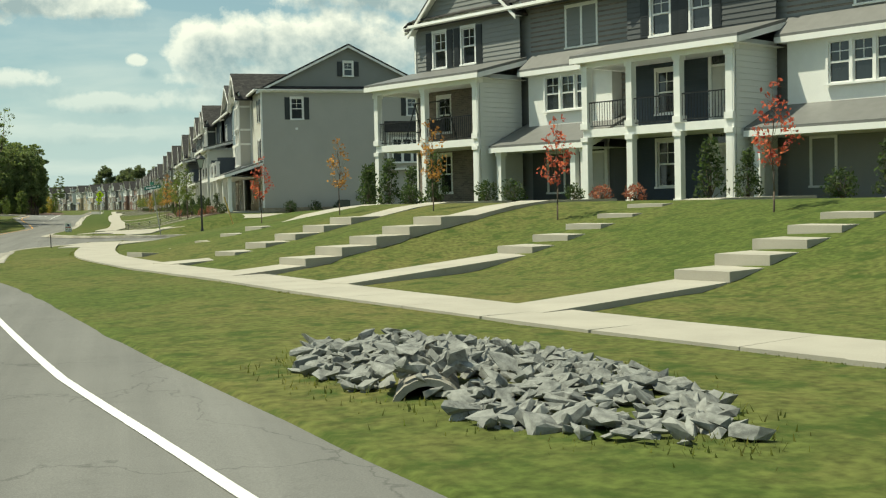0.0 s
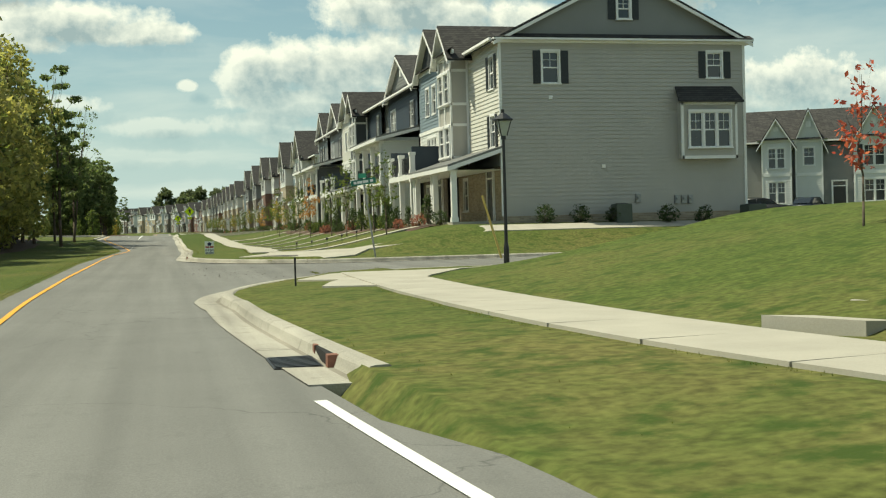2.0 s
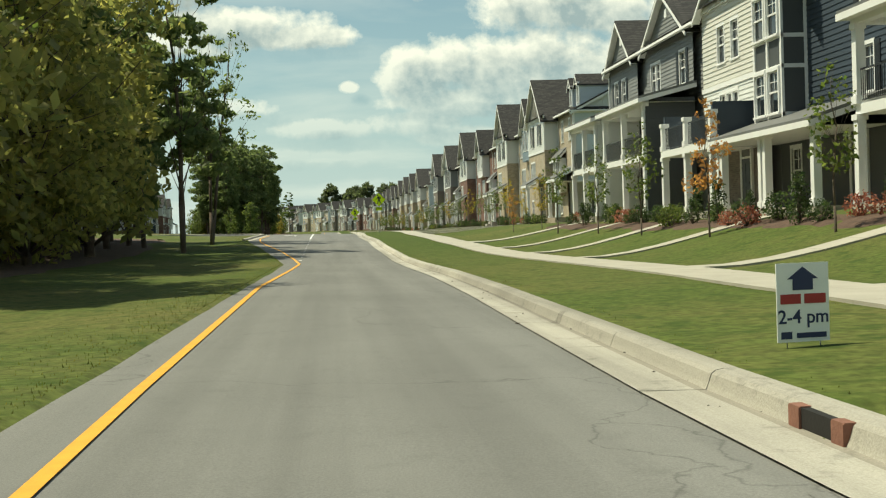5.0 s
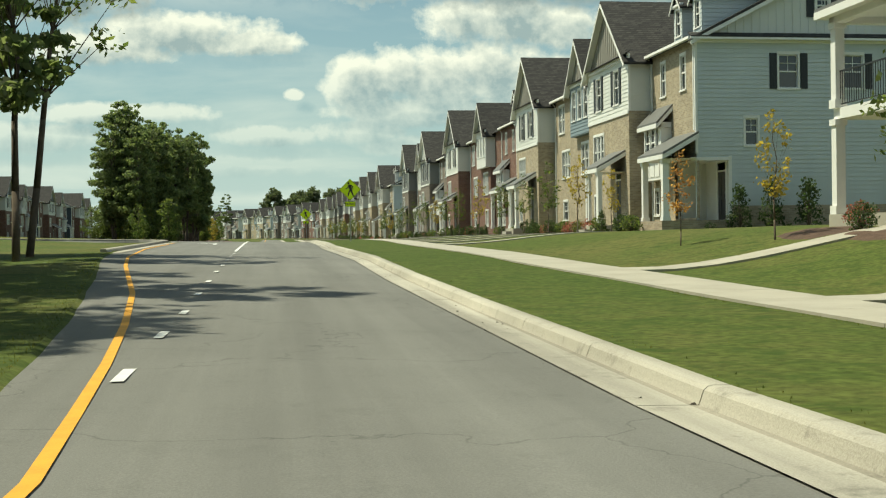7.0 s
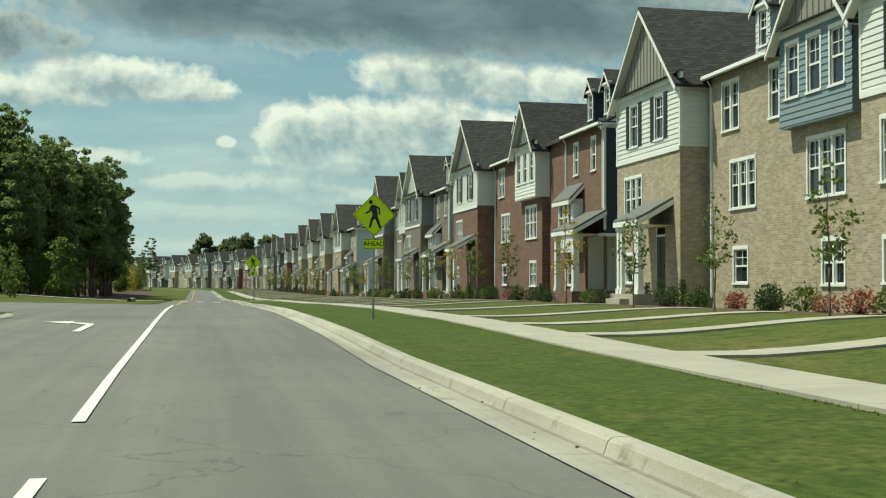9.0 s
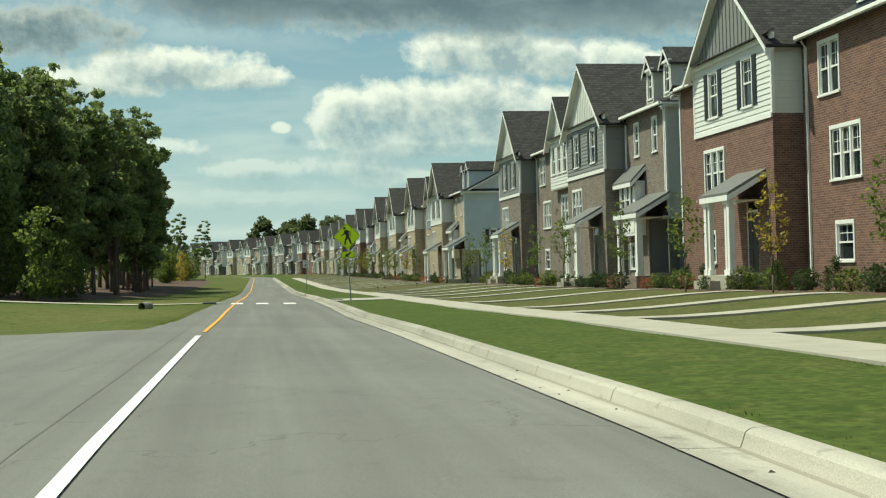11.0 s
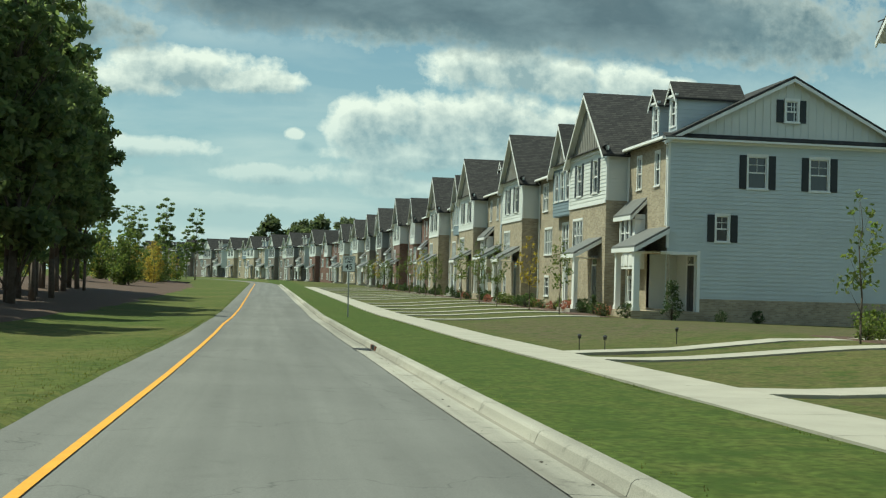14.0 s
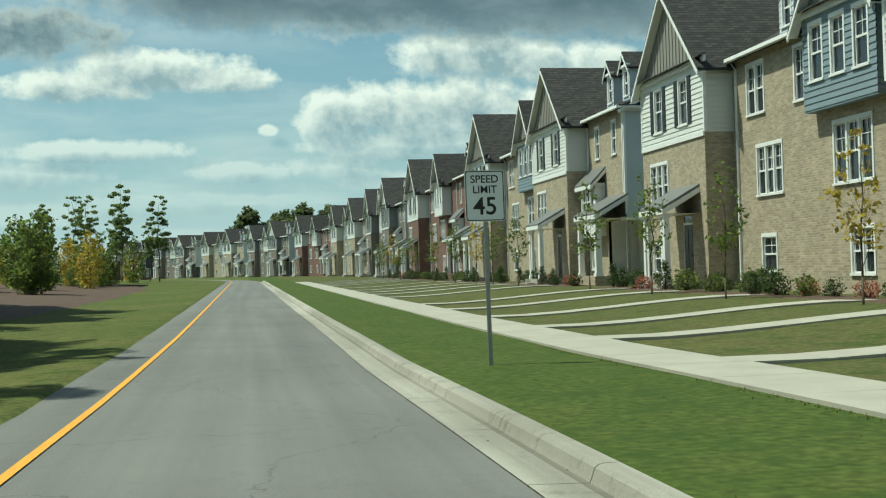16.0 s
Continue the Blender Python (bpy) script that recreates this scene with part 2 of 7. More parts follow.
def leaf_mat(name, c1, c2):
    """Foliage: each clump a little different, some light passing through."""
    m = bpy.data.materials.new(name)
    m.use_nodes = True
    nd, lk = m.node_tree.nodes, m.node_tree.links
    b = nd["Principled BSDF"]
    b.inputs["Roughness"].default_value = 0.65
    g = nd.new("ShaderNodeNewGeometry")
    mix = nd.new("ShaderNodeMix")
    mix.data_type = "RGBA"
    mix.inputs[6].default_value, mix.inputs[7].default_value = (*c1, 1), (*c2, 1)
    lk.new(g.outputs["Random Per Island"], mix.inputs[0])
    lk.new(mix.outputs[2], b.inputs["Base Color"])
    tr = nd.new("ShaderNodeBsdfTranslucent")
    glow = nd.new("ShaderNodeVectorMath")
    glow.operation = "MULTIPLY"
    glow.inputs[1].default_value = (1.6, 1.7, 1.25)
    lk.new(mix.outputs[2], glow.inputs[0])
    lk.new(glow.outputs[0], tr.inputs["Color"])
    ms = nd.new("ShaderNodeMixShader")
    ms.inputs[0].default_value = 0.6
    lk.new(b.outputs[0], ms.inputs[1])
    lk.new(tr.outputs[0], ms.inputs[2])
    lk.new(ms.outputs[0], nd["Material Output"].inputs["Surface"])
    MATS[name] = m
    return m


def grass_mat():
    m = bpy.data.materials.new("grass")
    m.use_nodes = True
    nd, lk = m.node_tree.nodes, m.node_tree.links
    b = nd["Principled BSDF"]
    b.inputs["Roughness"].default_value = 0.95
    b.inputs["Specular IOR Level"].default_value = 0.15
    tc = nd.new("ShaderNodeTexCoord")
    ns = []
    for sc, de in ((0.12, 5), (1.3, 6), (9.0, 6)):
        n = nd.new("ShaderNodeTexNoise")
        n.inputs["Scale"].default_value, n.inputs["Detail"].default_value = sc, de
        lk.new(tc.outputs["Object"], n.inputs["Vector"])
        ns.append(n)
    mix = nd.new("ShaderNodeMix")
    mix.data_type = "RGBA"
    mix.inputs[6].default_value, mix.inputs[7].default_value = (0.078, 0.104, 0.025, 1), (0.128, 0.122, 0.041, 1)
    mr = nd.new("ShaderNodeMapRange")
    mr.inputs["From Min"].default_value, mr.inputs["From Max"].default_value = 0.38, 0.68
    ad = nd.new("ShaderNodeMath")
    ad.operation = "MULTIPLY_ADD"
    ad.inputs[1].default_value = 0.35
    sb = nd.new("ShaderNodeMath")
    sb.operation = "SUBTRACT"
    sb.inputs[1].default_value = 0.5
    lk.new(ns[1].outputs["Fac"], sb.inputs[0])
    lk.new(sb.outputs[0], ad.inputs[0])
    lk.new(ns[0].outputs["Fac"], ad.inputs[2])
    lk.new(ad.outputs[0], mr.inputs["Value"])
    lk.new(mr.outputs[0], mix.inputs[0])
    sx = nd.new("ShaderNodeSeparateXYZ")
    lk.new(tc.outputs["Object"], sx.inputs[0])

    def step(v, lo, hi, a, c):
        r = nd.new("ShaderNodeMapRange")
        for k, q in zip(("From Min", "From Max", "To Min", "To Max"), (lo, hi, a, c)):
            r.inputs[k].default_value = q
        lk.new(v, r.inputs["Value"])
        return r.outputs[0]

    def times(a, c):
        q = nd.new("ShaderNodeMath")
        q.operation = "MULTIPLY"
        lk.new(a, q.inputs[0])
        lk.new(c, q.inputs[1])
        return q.outputs[0]

    # new sod between kerb and sidewalk, thin olive turf on the lawns of the far rows
    verge = times(times(step(sx.outputs[0], 2.0, 2.6, 0, 1), step(sx.outputs[0], 7.2, 7.5, 1, 0)), step(sx.outputs[1], 92, 150, 0, 1))
    lawn = times(step(sx.outputs[0], 8.0, 8.3, 0, 1), step(sx.outputs[1], 185, 225, 0, 1))
    sod = nd.new("ShaderNodeMix")
    sod.data_type = "RGBA"
    sod.inputs[7].default_value = (0.060, 0.088, 0.019, 1)
    lk.new(times(verge, step(ns[1].outputs["Fac"], 0.3, 0.7, 1.0, 0.55)), sod.inputs[0])
    lk.new(mix.outputs[2], sod.inputs[6])
    thin = nd.new("ShaderNodeMix")
    thin.data_type = "RGBA"
    thin.inputs[7].default_value = (0.098, 0.092, 0.038, 1)
    lk.new(times(lawn, step(ns[1].outputs["Fac"], 0.3, 0.7, 0.35, 1.0)), thin.inputs[0])
    lk.new(sod.outputs[2], thin.inputs[6])
    gap = times(times(step(sx.outputs[0], 9.0, 10.5, 0, 1), step(sx.outputs[1], 285, 290, 0, 1)), step(sx.outputs[1], 302, 306, 1, 0))
    soil = nd.new("ShaderNodeMix")
    soil.data_type = "RGBA"
    soil.inputs[7].default_value = (0.105, 0.086, 0.052, 1)
    lk.new(times(gap, step(ns[1].outputs["Fac"], 0.32, 0.62, 0.25, 0.95)), soil.inputs[0])
    lk.new(thin.outputs[2], soil.inputs[6])
    m2 = nd.new("ShaderNodeMapRange")
    m2.inputs["From Min"].default_value, m2.inputs["From Max"].default_value = 0.3, 0.7
    m2.inputs["To Min"].default_value, m2.inputs["To Max"].default_value = 0.6, 1.3
    lk.new(ns[2].outputs["Fac"], m2.inputs["Value"])
    mu = nd.new("ShaderNodeVectorMath")
    mu.operation = "SCALE"
    lk.new(soil.outputs[2], mu.inputs[0])
    lk.new(m2.outputs[0], mu.inputs["Scale"])
    tus = nd.new("ShaderNodeTexNoise")
    tus.inputs["Scale"].default_value, tus.inputs["Detail"].default_value, tus.inputs["Roughness"].default_value = 2.1, 5, 0.65
    lk.new(tc.outputs["Object"], tus.inputs["Vector"])
    m3 = nd.new("ShaderNodeMapRange")
    m3.inputs["From Min"].default_value, m3.inputs["From Max"].default_value = 0.50, 0.66
    m3.inputs["To Min"].default_value, m3.inputs["To Max"].default_value = 1.0, 0.0
    lk.new(tus.outputs["Fac"], m3.inputs["Value"])
    green = nd.new("ShaderNodeMix")
    green.data_type = "RGBA"
    green.inputs[6].default_value = (0.044, 0.070, 0.015, 1)
    lk.new(m3.outputs[0], green.inputs[0])
    lk.new(mu.outputs[0], green.inputs[7])
    lk.new(green.outputs[2], b.inputs["Base Color"])
    bp = nd.new("ShaderNodeBump")
    bp.inputs["Strength"].default_value, bp.inputs["Distance"].default_value = 0.4, 0.03
    lk.new(ns[2].outputs["Fac"], bp.inputs["Height"])
    lk.new(bp.outputs[0], b.inputs["Normal"])
    MATS["grass"] = m
    return m


GRASS, SHINGLE = grass_mat(), shingle_mat()
PORCH_ROOF = mat("porch_roof_metal", (0.17, 0.17, 0.165), 0.5, 0.12, 3, 40, 0.04, metal=0.2)


def worn_mat(name, color, dark, streak, patch, rough, bump, cracks=0.0):
    """Asphalt or cast concrete: aggregate, long streaks of wear along the way, stains and a few cracks."""
    m = bpy.data.materials.new(name)
    m.use_nodes = True
    nd, lk = m.node_tree.nodes, m.node_tree.links
    b = nd["Principled BSDF"]
    b.inputs["Roughness"].default_value = rough
    b.inputs["Specular IOR Level"].default_value = 0.35
    tc = nd.new("ShaderNodeTexCoord")

    def noise_at(scale, detail, stretch=None, rg=0.6):
        n = nd.new("ShaderNodeTexNoise")
        n.inputs["Scale"].default_value, n.inputs["Detail"].default_value, n.inputs["Roughness"].default_value = scale, detail, rg
        v = tc.outputs["Object"]
        if stretch:
            mp = nd.new("ShaderNodeMapping")
            mp.inputs["Scale"].default_value = stretch
            lk.new(v, mp.inputs["Vector"])
            v = mp.outputs[0]
        lk.new(v, n.inputs["Vector"])
        return n.outputs["Fac"]

    def band(v, lo, hi, a, c):
        r = nd.new("ShaderNodeMapRange")
        for k, q in zip(("From Min", "From Max", "To Min", "To Max"), (lo, hi, a, c)):
            r.inputs[k].default_value = q
        lk.new(v, r.inputs["Value"])
        return r.outputs[0]

    def times(a, c):
        q = nd.new("ShaderNodeMath")
        q.operation = "MULTIPLY"
        lk.new(a, q.inputs[0])
        lk.new(c, q.inputs[1])
        return q.outputs[0]

    grain = noise_at(70, 3)
    f = band(grain, 0.3, 0.7, 1 - 0.16, 1 + 0.16)
    f = times(f, band(noise_at(1.0, 5, (1.5, 0.035, 1)), 0.35, 0.68, 1 - streak, 1 + streak))
    f = times(f, band(noise_at(0.22, 6), 0.35, 0.65, 1 - patch, 1 + patch))
    f = times(f, band(noise_at(2.6, 6, None, 0.7), 0.56, 0.72, 1.0, dark))
    if cracks:
        vo = nd.new("ShaderNodeTexVoronoi")
        vo.feature = "DISTANCE_TO_EDGE"
        vo.inputs["Scale"].default_value = 0.22
        wob = nd.new("ShaderNodeVectorMath")
        wob.operation = "MULTIPLY_ADD"
        nz = nd.new("ShaderNodeTexNoise")
        nz.inputs["Scale"].default_value, nz.inputs["Detail"].default_value = 0.9, 5
        lk.new(tc.outputs["Object"], nz.inputs["Vector"])
        lk.new(nz.outputs["Color"], wob.inputs[0])
        wob.inputs[1].default_value = (1.6, 1.6, 1.6)
        lk.new(tc.outputs["Object"], wob.inputs[2])
        lk.new(wob.outputs[0], vo.inputs["Vector"])
        f = times(f, band(vo.outputs["Distance"], 0.0, 0.004, 1 - cracks, 1.0))
    sc = nd.new("ShaderNodeVectorMath")
    sc.operation = "SCALE"
    sc.inputs[0].default_value = color
    lk.new(f, sc.inputs["Scale"])
    lk.new(sc.outputs[0], b.inputs["Base Color"])
    bp = nd.new("ShaderNodeBump")
    bp.inputs["Strength"].default_value, bp.inputs["Distance"].default_value = bump, 0.012
    lk.new(grain, bp.inputs["Height"])
    lk.new(bp.outputs[0], b.inputs["Normal"])
    MATS[name] = m
    return m


ASPHALT = worn_mat("asphalt", (0.165, 0.163, 0.153), 0.86, 0.13, 0.08, 0.85, 0.35, 0.35)
CONC = mat("concrete", (0.375, 0.35, 0.295), 0.9, 0.14, 1.2, 50, 0.15)
CURB_DIRT = worn_mat("kerb_dirt", (0.235, 0.215, 0.18), 0.6, 0.35, 0.2, 0.95, 0.5)
CURB = worn_mat("kerb_concrete", (0.34, 0.32, 0.275), 0.55, 0.30, 0.14, 0.92, 0.4)
WHITE = mat("white_trim", (0.80, 0.80, 0.78), 0.55, 0.04, 3, 30, 0.03)
LINE_W = mat("white_paint", (0.72, 0.72, 0.70), 0.7, 0.12, 5, 60, 0.1)
LINE_Y = mat("yellow_paint", (0.72, 0.34, 0.035), 0.7, 0.14, 5, 60, 0.1)
MULCH = mat("mulch", (0.085, 0.05, 0.035), 0.95, 0.45, 4, 30, 0.6)
BLACK = mat("black_metal", (0.018, 0.018, 0.02), 0.4, 0.1, 10, 60, 0.02, spec=0.5)
STEEL = mat("galvanised_steel", (0.33, 0.34, 0.34), 0.45, 0.12, 12, 60, 0.05, metal=0.7)
DOOR = mat("dark_door", (0.035, 0.033, 0.035), 0.35, 0.1, 4, 30, 0.03)
DOORW = mat("pale_door", (0.55, 0.54, 0.50), 0.4, 0.06, 4, 30, 0.03)
SHUT = mat("shutter_paint", (0.022, 0.026, 0.03), 0.5, 0.1, 6, 40, 0.05)
BARK = mat("bark", (0.11, 0.085, 0.065), 0.95, 0.35, 5, 40, 0.7)
ROCK = mat("riprap_stone", (0.21, 0.215, 0.20), 0.85, 0.55, 2.2, 25, 0.35)
GLASS = mat("window_glass", (0.022, 0.027, 0.032), 0.05, 0.2, 0.6, 4, 0.01, spec=0.8)
LEAF_PINE = leaf_mat("pine_needles", (0.085, 0.120, 0.055), (0.19, 0.215, 0.095))
LEAF_OAK = leaf_mat("oak_leaves", (0.17, 0.18, 0.07), (0.38, 0.33, 0.12))
LEAF_FAR = leaf_mat("far_leaves", (0.07, 0.09, 0.05), (0.15, 0.165, 0.085))
LEAF_GREEN = leaf_mat("young_leaves", (0.05, 0.085, 0.022), (0.17, 0.19, 0.055))
LEAF_RED = leaf_mat("red_leaves", (0.32, 0.05, 0.05), (0.50, 0.14, 0.09))
LEAF_ORANGE = leaf_mat("orange_leaves", (0.30, 0.13, 0.05), (0.48, 0.26, 0.10))
LEAF_YELLOW = leaf_mat("yellow_leaves", (0.20, 0.16, 0.035), (0.42, 0.30, 0.07))
LEAF_SHRUB = leaf_mat("shrub_leaves", (0.022, 0.045, 0.018), (0.075, 0.10, 0.04))
LEAF_PINK = leaf_mat("pink_shrub", (0.22, 0.06, 0.05), (0.36, 0.16, 0.13))


# ---- shape helpers ----
def part(name, bm, material, parent=None, label="", smooth=False):
    """Links a bmesh as one mesh object under a thing or a part."""
    bmesh.ops.recalc_face_normals(bm, faces=bm.faces[:]) if len(bm.faces) < 4000 else None
    me = bpy.data.meshes.new(name)
    bm.to_mesh(me)
    bm.free()
    return mesh_part(name, me, material, parent, label, smooth)


def mesh_part(name, me, material, parent=None, label="", smooth=False):
    if material and not me.materials:
        me.materials.append(material)
    if smooth:
        for p in me.polygons:
            p.use_smooth = True
    ob = new(name, me)
    if parent is not None:
        ob.parent = parent
    if label:
        ob["label"] = label
    return ob


def box(bm, x0, x1, y0, y1, z0, z1):
    v = [bm.verts.new((x, y, z)) for x in (x0, x1) for y in (y0, y1) for z in (z0, z1)]
    for a in ((0, 1, 3, 2), (4, 6, 7, 5), (0, 4, 5, 1), (2, 3, 7, 6), (0, 2, 6, 4), (1, 5, 7, 3)):
        bm.faces.new([v[i] for i in a])


def quad(bm, *ps):
    bm.faces.new([bm.verts.new(p) for p in ps])


def prism(bm, pts, axis, a, b):
    """A closed outline (list of 2D points) drawn out along an axis from a to b."""
    def at(p, q):
        return {"x": (q, p[0], p[1]), "y": (p[0], q, p[1]), "z": (p[0], p[1], q)}[axis]
    f = [bm.verts.new(at(p, a)) for p in pts]
    g = [bm.verts.new(at(p, b)) for p in pts]
    bm.faces.new(f)
    bm.faces.new(g[::-1])
    n = len(pts)
    for i in range(n):
        bm.faces.new((f[i], f[(i + 1) % n], g[(i + 1) % n], g[i]))


def tube(bm, p, q, r0, r1, n=8):
    p, q = Vector(p), Vector(q)
    d = (q - p).normalized()
    a = d.orthogonal().normalized()
    b = d.cross(a)
    r1 = r0 if r1 is None else r1
    lo = [bm.verts.new(p + (a * math.cos(6.2832 * i / n) + b * math.sin(6.2832 * i / n)) * r0) for i in range(n)]
    hi = [bm.verts.new(q + (a * math.cos(6.2832 * i / n) + b * math.sin(6.2832 * i / n)) * r1) for i in range(n)]
    for i in range(n):
        bm.faces.new((lo[i], lo[(i + 1) % n], hi[(i + 1) % n], hi[i]))
    bm.faces.new(lo[::-1])
    bm.faces.new(hi)


def thing(name, m, label, category, group="", kind=""):
    ob = new(name)
    ob.matrix_world = m
    return tagged(ob, label, category, group, kind)

# ---- the lie of the land ----
def lerp_table(tab, y):
    if y <= tab[0][0]:
        return tab[0][1]
    for (a, p), (b, q) in zip(tab, tab[1:]):
        if y <= b:
            return p + (q - p) * (y - a) / (b - a)
    return tab[-1][1]


def smooth(t):
    t = max(0.0, min(1.0, t))
    return t * t * (3 - 2 * t)


def off(y):
    """Sideways shift of the street's axis: a bend at its start, a slow left bend far off."""
    s = 0.00205 * max(0.0, 65 - y) ** 2
    return s - 0.0011 * max(0.0, y - 455) ** 2


KERB_U = 3.45
KERB_T = [(46, 3.27), (55, 3.24), (60, 3.33), (91, 3.27), (94, 3.28), (100, 3.45), (106, 3.65), (116, 3.85), (133, 3.80), (142, 3.88), (150, 3.75), (160, 3.82), (178, 3.65), (187, 3.85), (200, 3.90), (234, 3.85), (245, 3.98), (255, 4.02), (271, 3.95), (281, 4.06), (290, 4.06), (303, 4.03), (310, 4.0), (320, 4.1), (900, 4.1)]
ROAD_Z = [(-60, 0.16), (25, 0.158), (34, 0.109), (47, 0.011), (58, -0.038), (88, -0.035), (110, -0.143), (125, -0.242), (133, -0.241), (142, -0.15), (151, 0.059), (160, 0.24), (170, 0.34), (180, 0.43), (192, 0.54), (206, 0.58), (222, 0.46), (234, 0.3), (245, 0.24), (252, 0.191), (262, 0.125), (272, 0.03), (282, -0.13), (290, -0.23), (300, -0.29), (310, -0.36), (322, -0.40), (345, -0.36), (390, -0.22), (440, -0.1), (900, -0.1)]
LEFT = [(-60, -1.5), (60, -1.15), (90, -1.45), (131, -1.15), (140, -1.9), (150, -3.0), (163, -4.6), (172, -5.2), (197, -5.2), (228, -2.1), (240, -1.95), (262, -1.5), (285, -1.3), (300, -1.2), (900, -1.1)]
YELLOW = [(-60, -0.3), (57, -0.38), (63, -0.47), (74, -0.62), (88, -0.65), (95, -0.75), (112, -0.85), (122, -0.62), (131, -0.42), (136, -0.74), (140, -1.06), (146, -1.64), (156, -2.95), (163, -3.7), (175, -4.4), (192, -4.5)]
SW_IN = [(-60, 11.6), (10, 10.9), (18, 9.9), (20.4, 9.35), (23, 8.75), (28, 8.1), (31, 7.75), (33.6, 7.5), (36.3, 7.05), (40, 6.4), (45, 5.85), (49, 5.6), (53.5, 5.7), (58, 5.9), (66, 6.3), (88, 6.1), (94.5, 6.15), (108, 6.9), (125, 7.05), (137, 7.1), (143, 7.2), (152, 6.85), (165, 6.8), (179, 6.85), (185, 7.15), (192, 7.3), (205, 7.2), (237, 7.05), (247, 6.85), (273, 6.9), (283, 7.08), (292, 7.05), (303, 7.0), (310, 6.85), (322, 6.95), (900, 7.0)]
BASE_Z = [(-60, 2.0), (50, 1.85), (62, 1.6), (69, 0.5), (80, 0.5), (87, 1.25), (92, 1.4), (150, 1.4), (176, 1.3), (214, 1.15),
          (250, 0.9), (285, 0.7), (307, 0.32), (900, 0.32)]


def south_side(u):
    return 70.6 + 0.20 * (u - 9)


def north_side(u):
    return 82.0 + 0.10 * (u - 9)


def right_edge(y):
    """Kerb line of the street's right side, with the rounded corners of the side street."""
    if y < 46:
        return lerp_table([(-60, 4.3), (18, 4.23), (31, 3.95), (36, 3.72), (39, 3.38), (43, 3.26), (47, 3.24)], y)
    if 58 <= y <= 70.6:
        return lerp_table([(58, 3.26), (60, 3.2), (61, 3.3), (62, 3.48), (63, 3.78), (64, 4.12), (65, 4.53), (66, 5.0), (67, 5.55), (68, 6.2), (69, 7.0), (69.9, 7.95), (70.6, 9.0)], y)
    if 82.0 <= y <= 91:
        return 3.27 + 5.73 * (1 - math.sqrt(max(0.0, 1 - ((91 - y) / 9.0) ** 2)))
    if 70.6 < y < 82.0:
        return 60.0
    return lerp_table(KERB_T, y)


def side_gap(u, y):
    """How far a place lies outside the side street (negative: on it)."""
    if u < 9:
        return 99.0
    return max(south_side(u) - y, y - north_side(u))


LEFT_STREET = (200.0, 221.0)


def on_road(u, y):
    if lerp_table(LEFT, y) <= u <= right_edge(y):
        if u > 9 and side_gap(u, y) > 0:
            return False
        return True
    if u >= 9 and side_gap(u, y) < 0 and u < 60:
        return True
    if u < 0 and LEFT_STREET[0] - 0.0 <= y <= LEFT_STREET[1] + 6.5 * math.exp((u + 1.7) / 4.0) and u > -60:
        return True
    return False


def rz(y):
    """Height of the street itself, which rolls a little."""
    return lerp_table(ROAD_Z, y)


# the ground falls gently to the right, across street and lawns
CROSS = [(-60, 0.014), (10, 0.014), (30, 0.010), (100, 0.009), (125, 0.014), (150, 0.020), (190, 0.024), (230, 0.020), (255, 0.026), (285, 0.022), (305, 0.016), (340, 0.013), (900, 0.004)]


def fall(u, y):
    return -lerp_table(CROSS, y) * (max(-30.0, min(30.0, u)) - 0.5)


def sz(x, y):
    """Height of the street's surface at a place."""
    return rz(y) + fall(x - off(y), y)


def land(u, y):
    """Height of the ground beside the street."""
    if u < 0:
        e = lerp_table(LEFT, y) - u
        z = 0.03 - 0.10 * smooth(e / 3) * smooth((9 - e) / 5) + 0.35 * smooth((e - 8) / 10)
        return z + rz(y) + fall(u, y)
    sw = lerp_table(SW_IN, y)
    edge = min(right_edge(y), 9.0)
    if y < 46:
        flat = 0.03 + lerp_table([(20, 0.10), (30, 0.12), (44, 0.19)], y) * smooth((u - edge) / max(0.5, sw - edge))
        flat += 0.10 * math.exp(-((u - edge - 2.0) ** 2 / 1.6 + (y - 19.0) ** 2 / 9)) if y < 34 else 0
    else:
        flat = 0.13 + 0.09 * smooth((u - edge) / max(0.5, sw - edge))
    flat += rz(y)
    far = 8.6 if y < 64 else 8.0
    if y < 62:
        start = lerp_table([(29, 4.6), (32.6, 4.6), (35.2, 1.9), (60, 1.5)], y - 0.45 * max(0.0, u - sw - 1.0))
        q = max(0.0, min(1.0, (u - sw - start) / lerp_table([(36, 7.4), (42, 8.8)], y)))
        z = flat + 0.12 * smooth((u - sw - 1.4) / max(0.3, start - 1.3)) * (start > 2.4) + (lerp_table(BASE_Z, y) - flat - 0.12 * (start > 2.4)) * (0.75 * q + 0.25 * smooth(q))
    else:
        z = flat + (lerp_table(BASE_Z, y) - flat) * smooth((u - sw - 1.7) / far)
    g = min(side_gap(max(u, 9), y), 9) if y > 55 else 9
    if u > 8 and g < 6:
        z = 0.14 + rz(y) + (z - 0.14 - rz(y)) * smooth(g / 6)
    return z + fall(u, y)


def ground_z(x, y):
    return land(x - off(y), y)


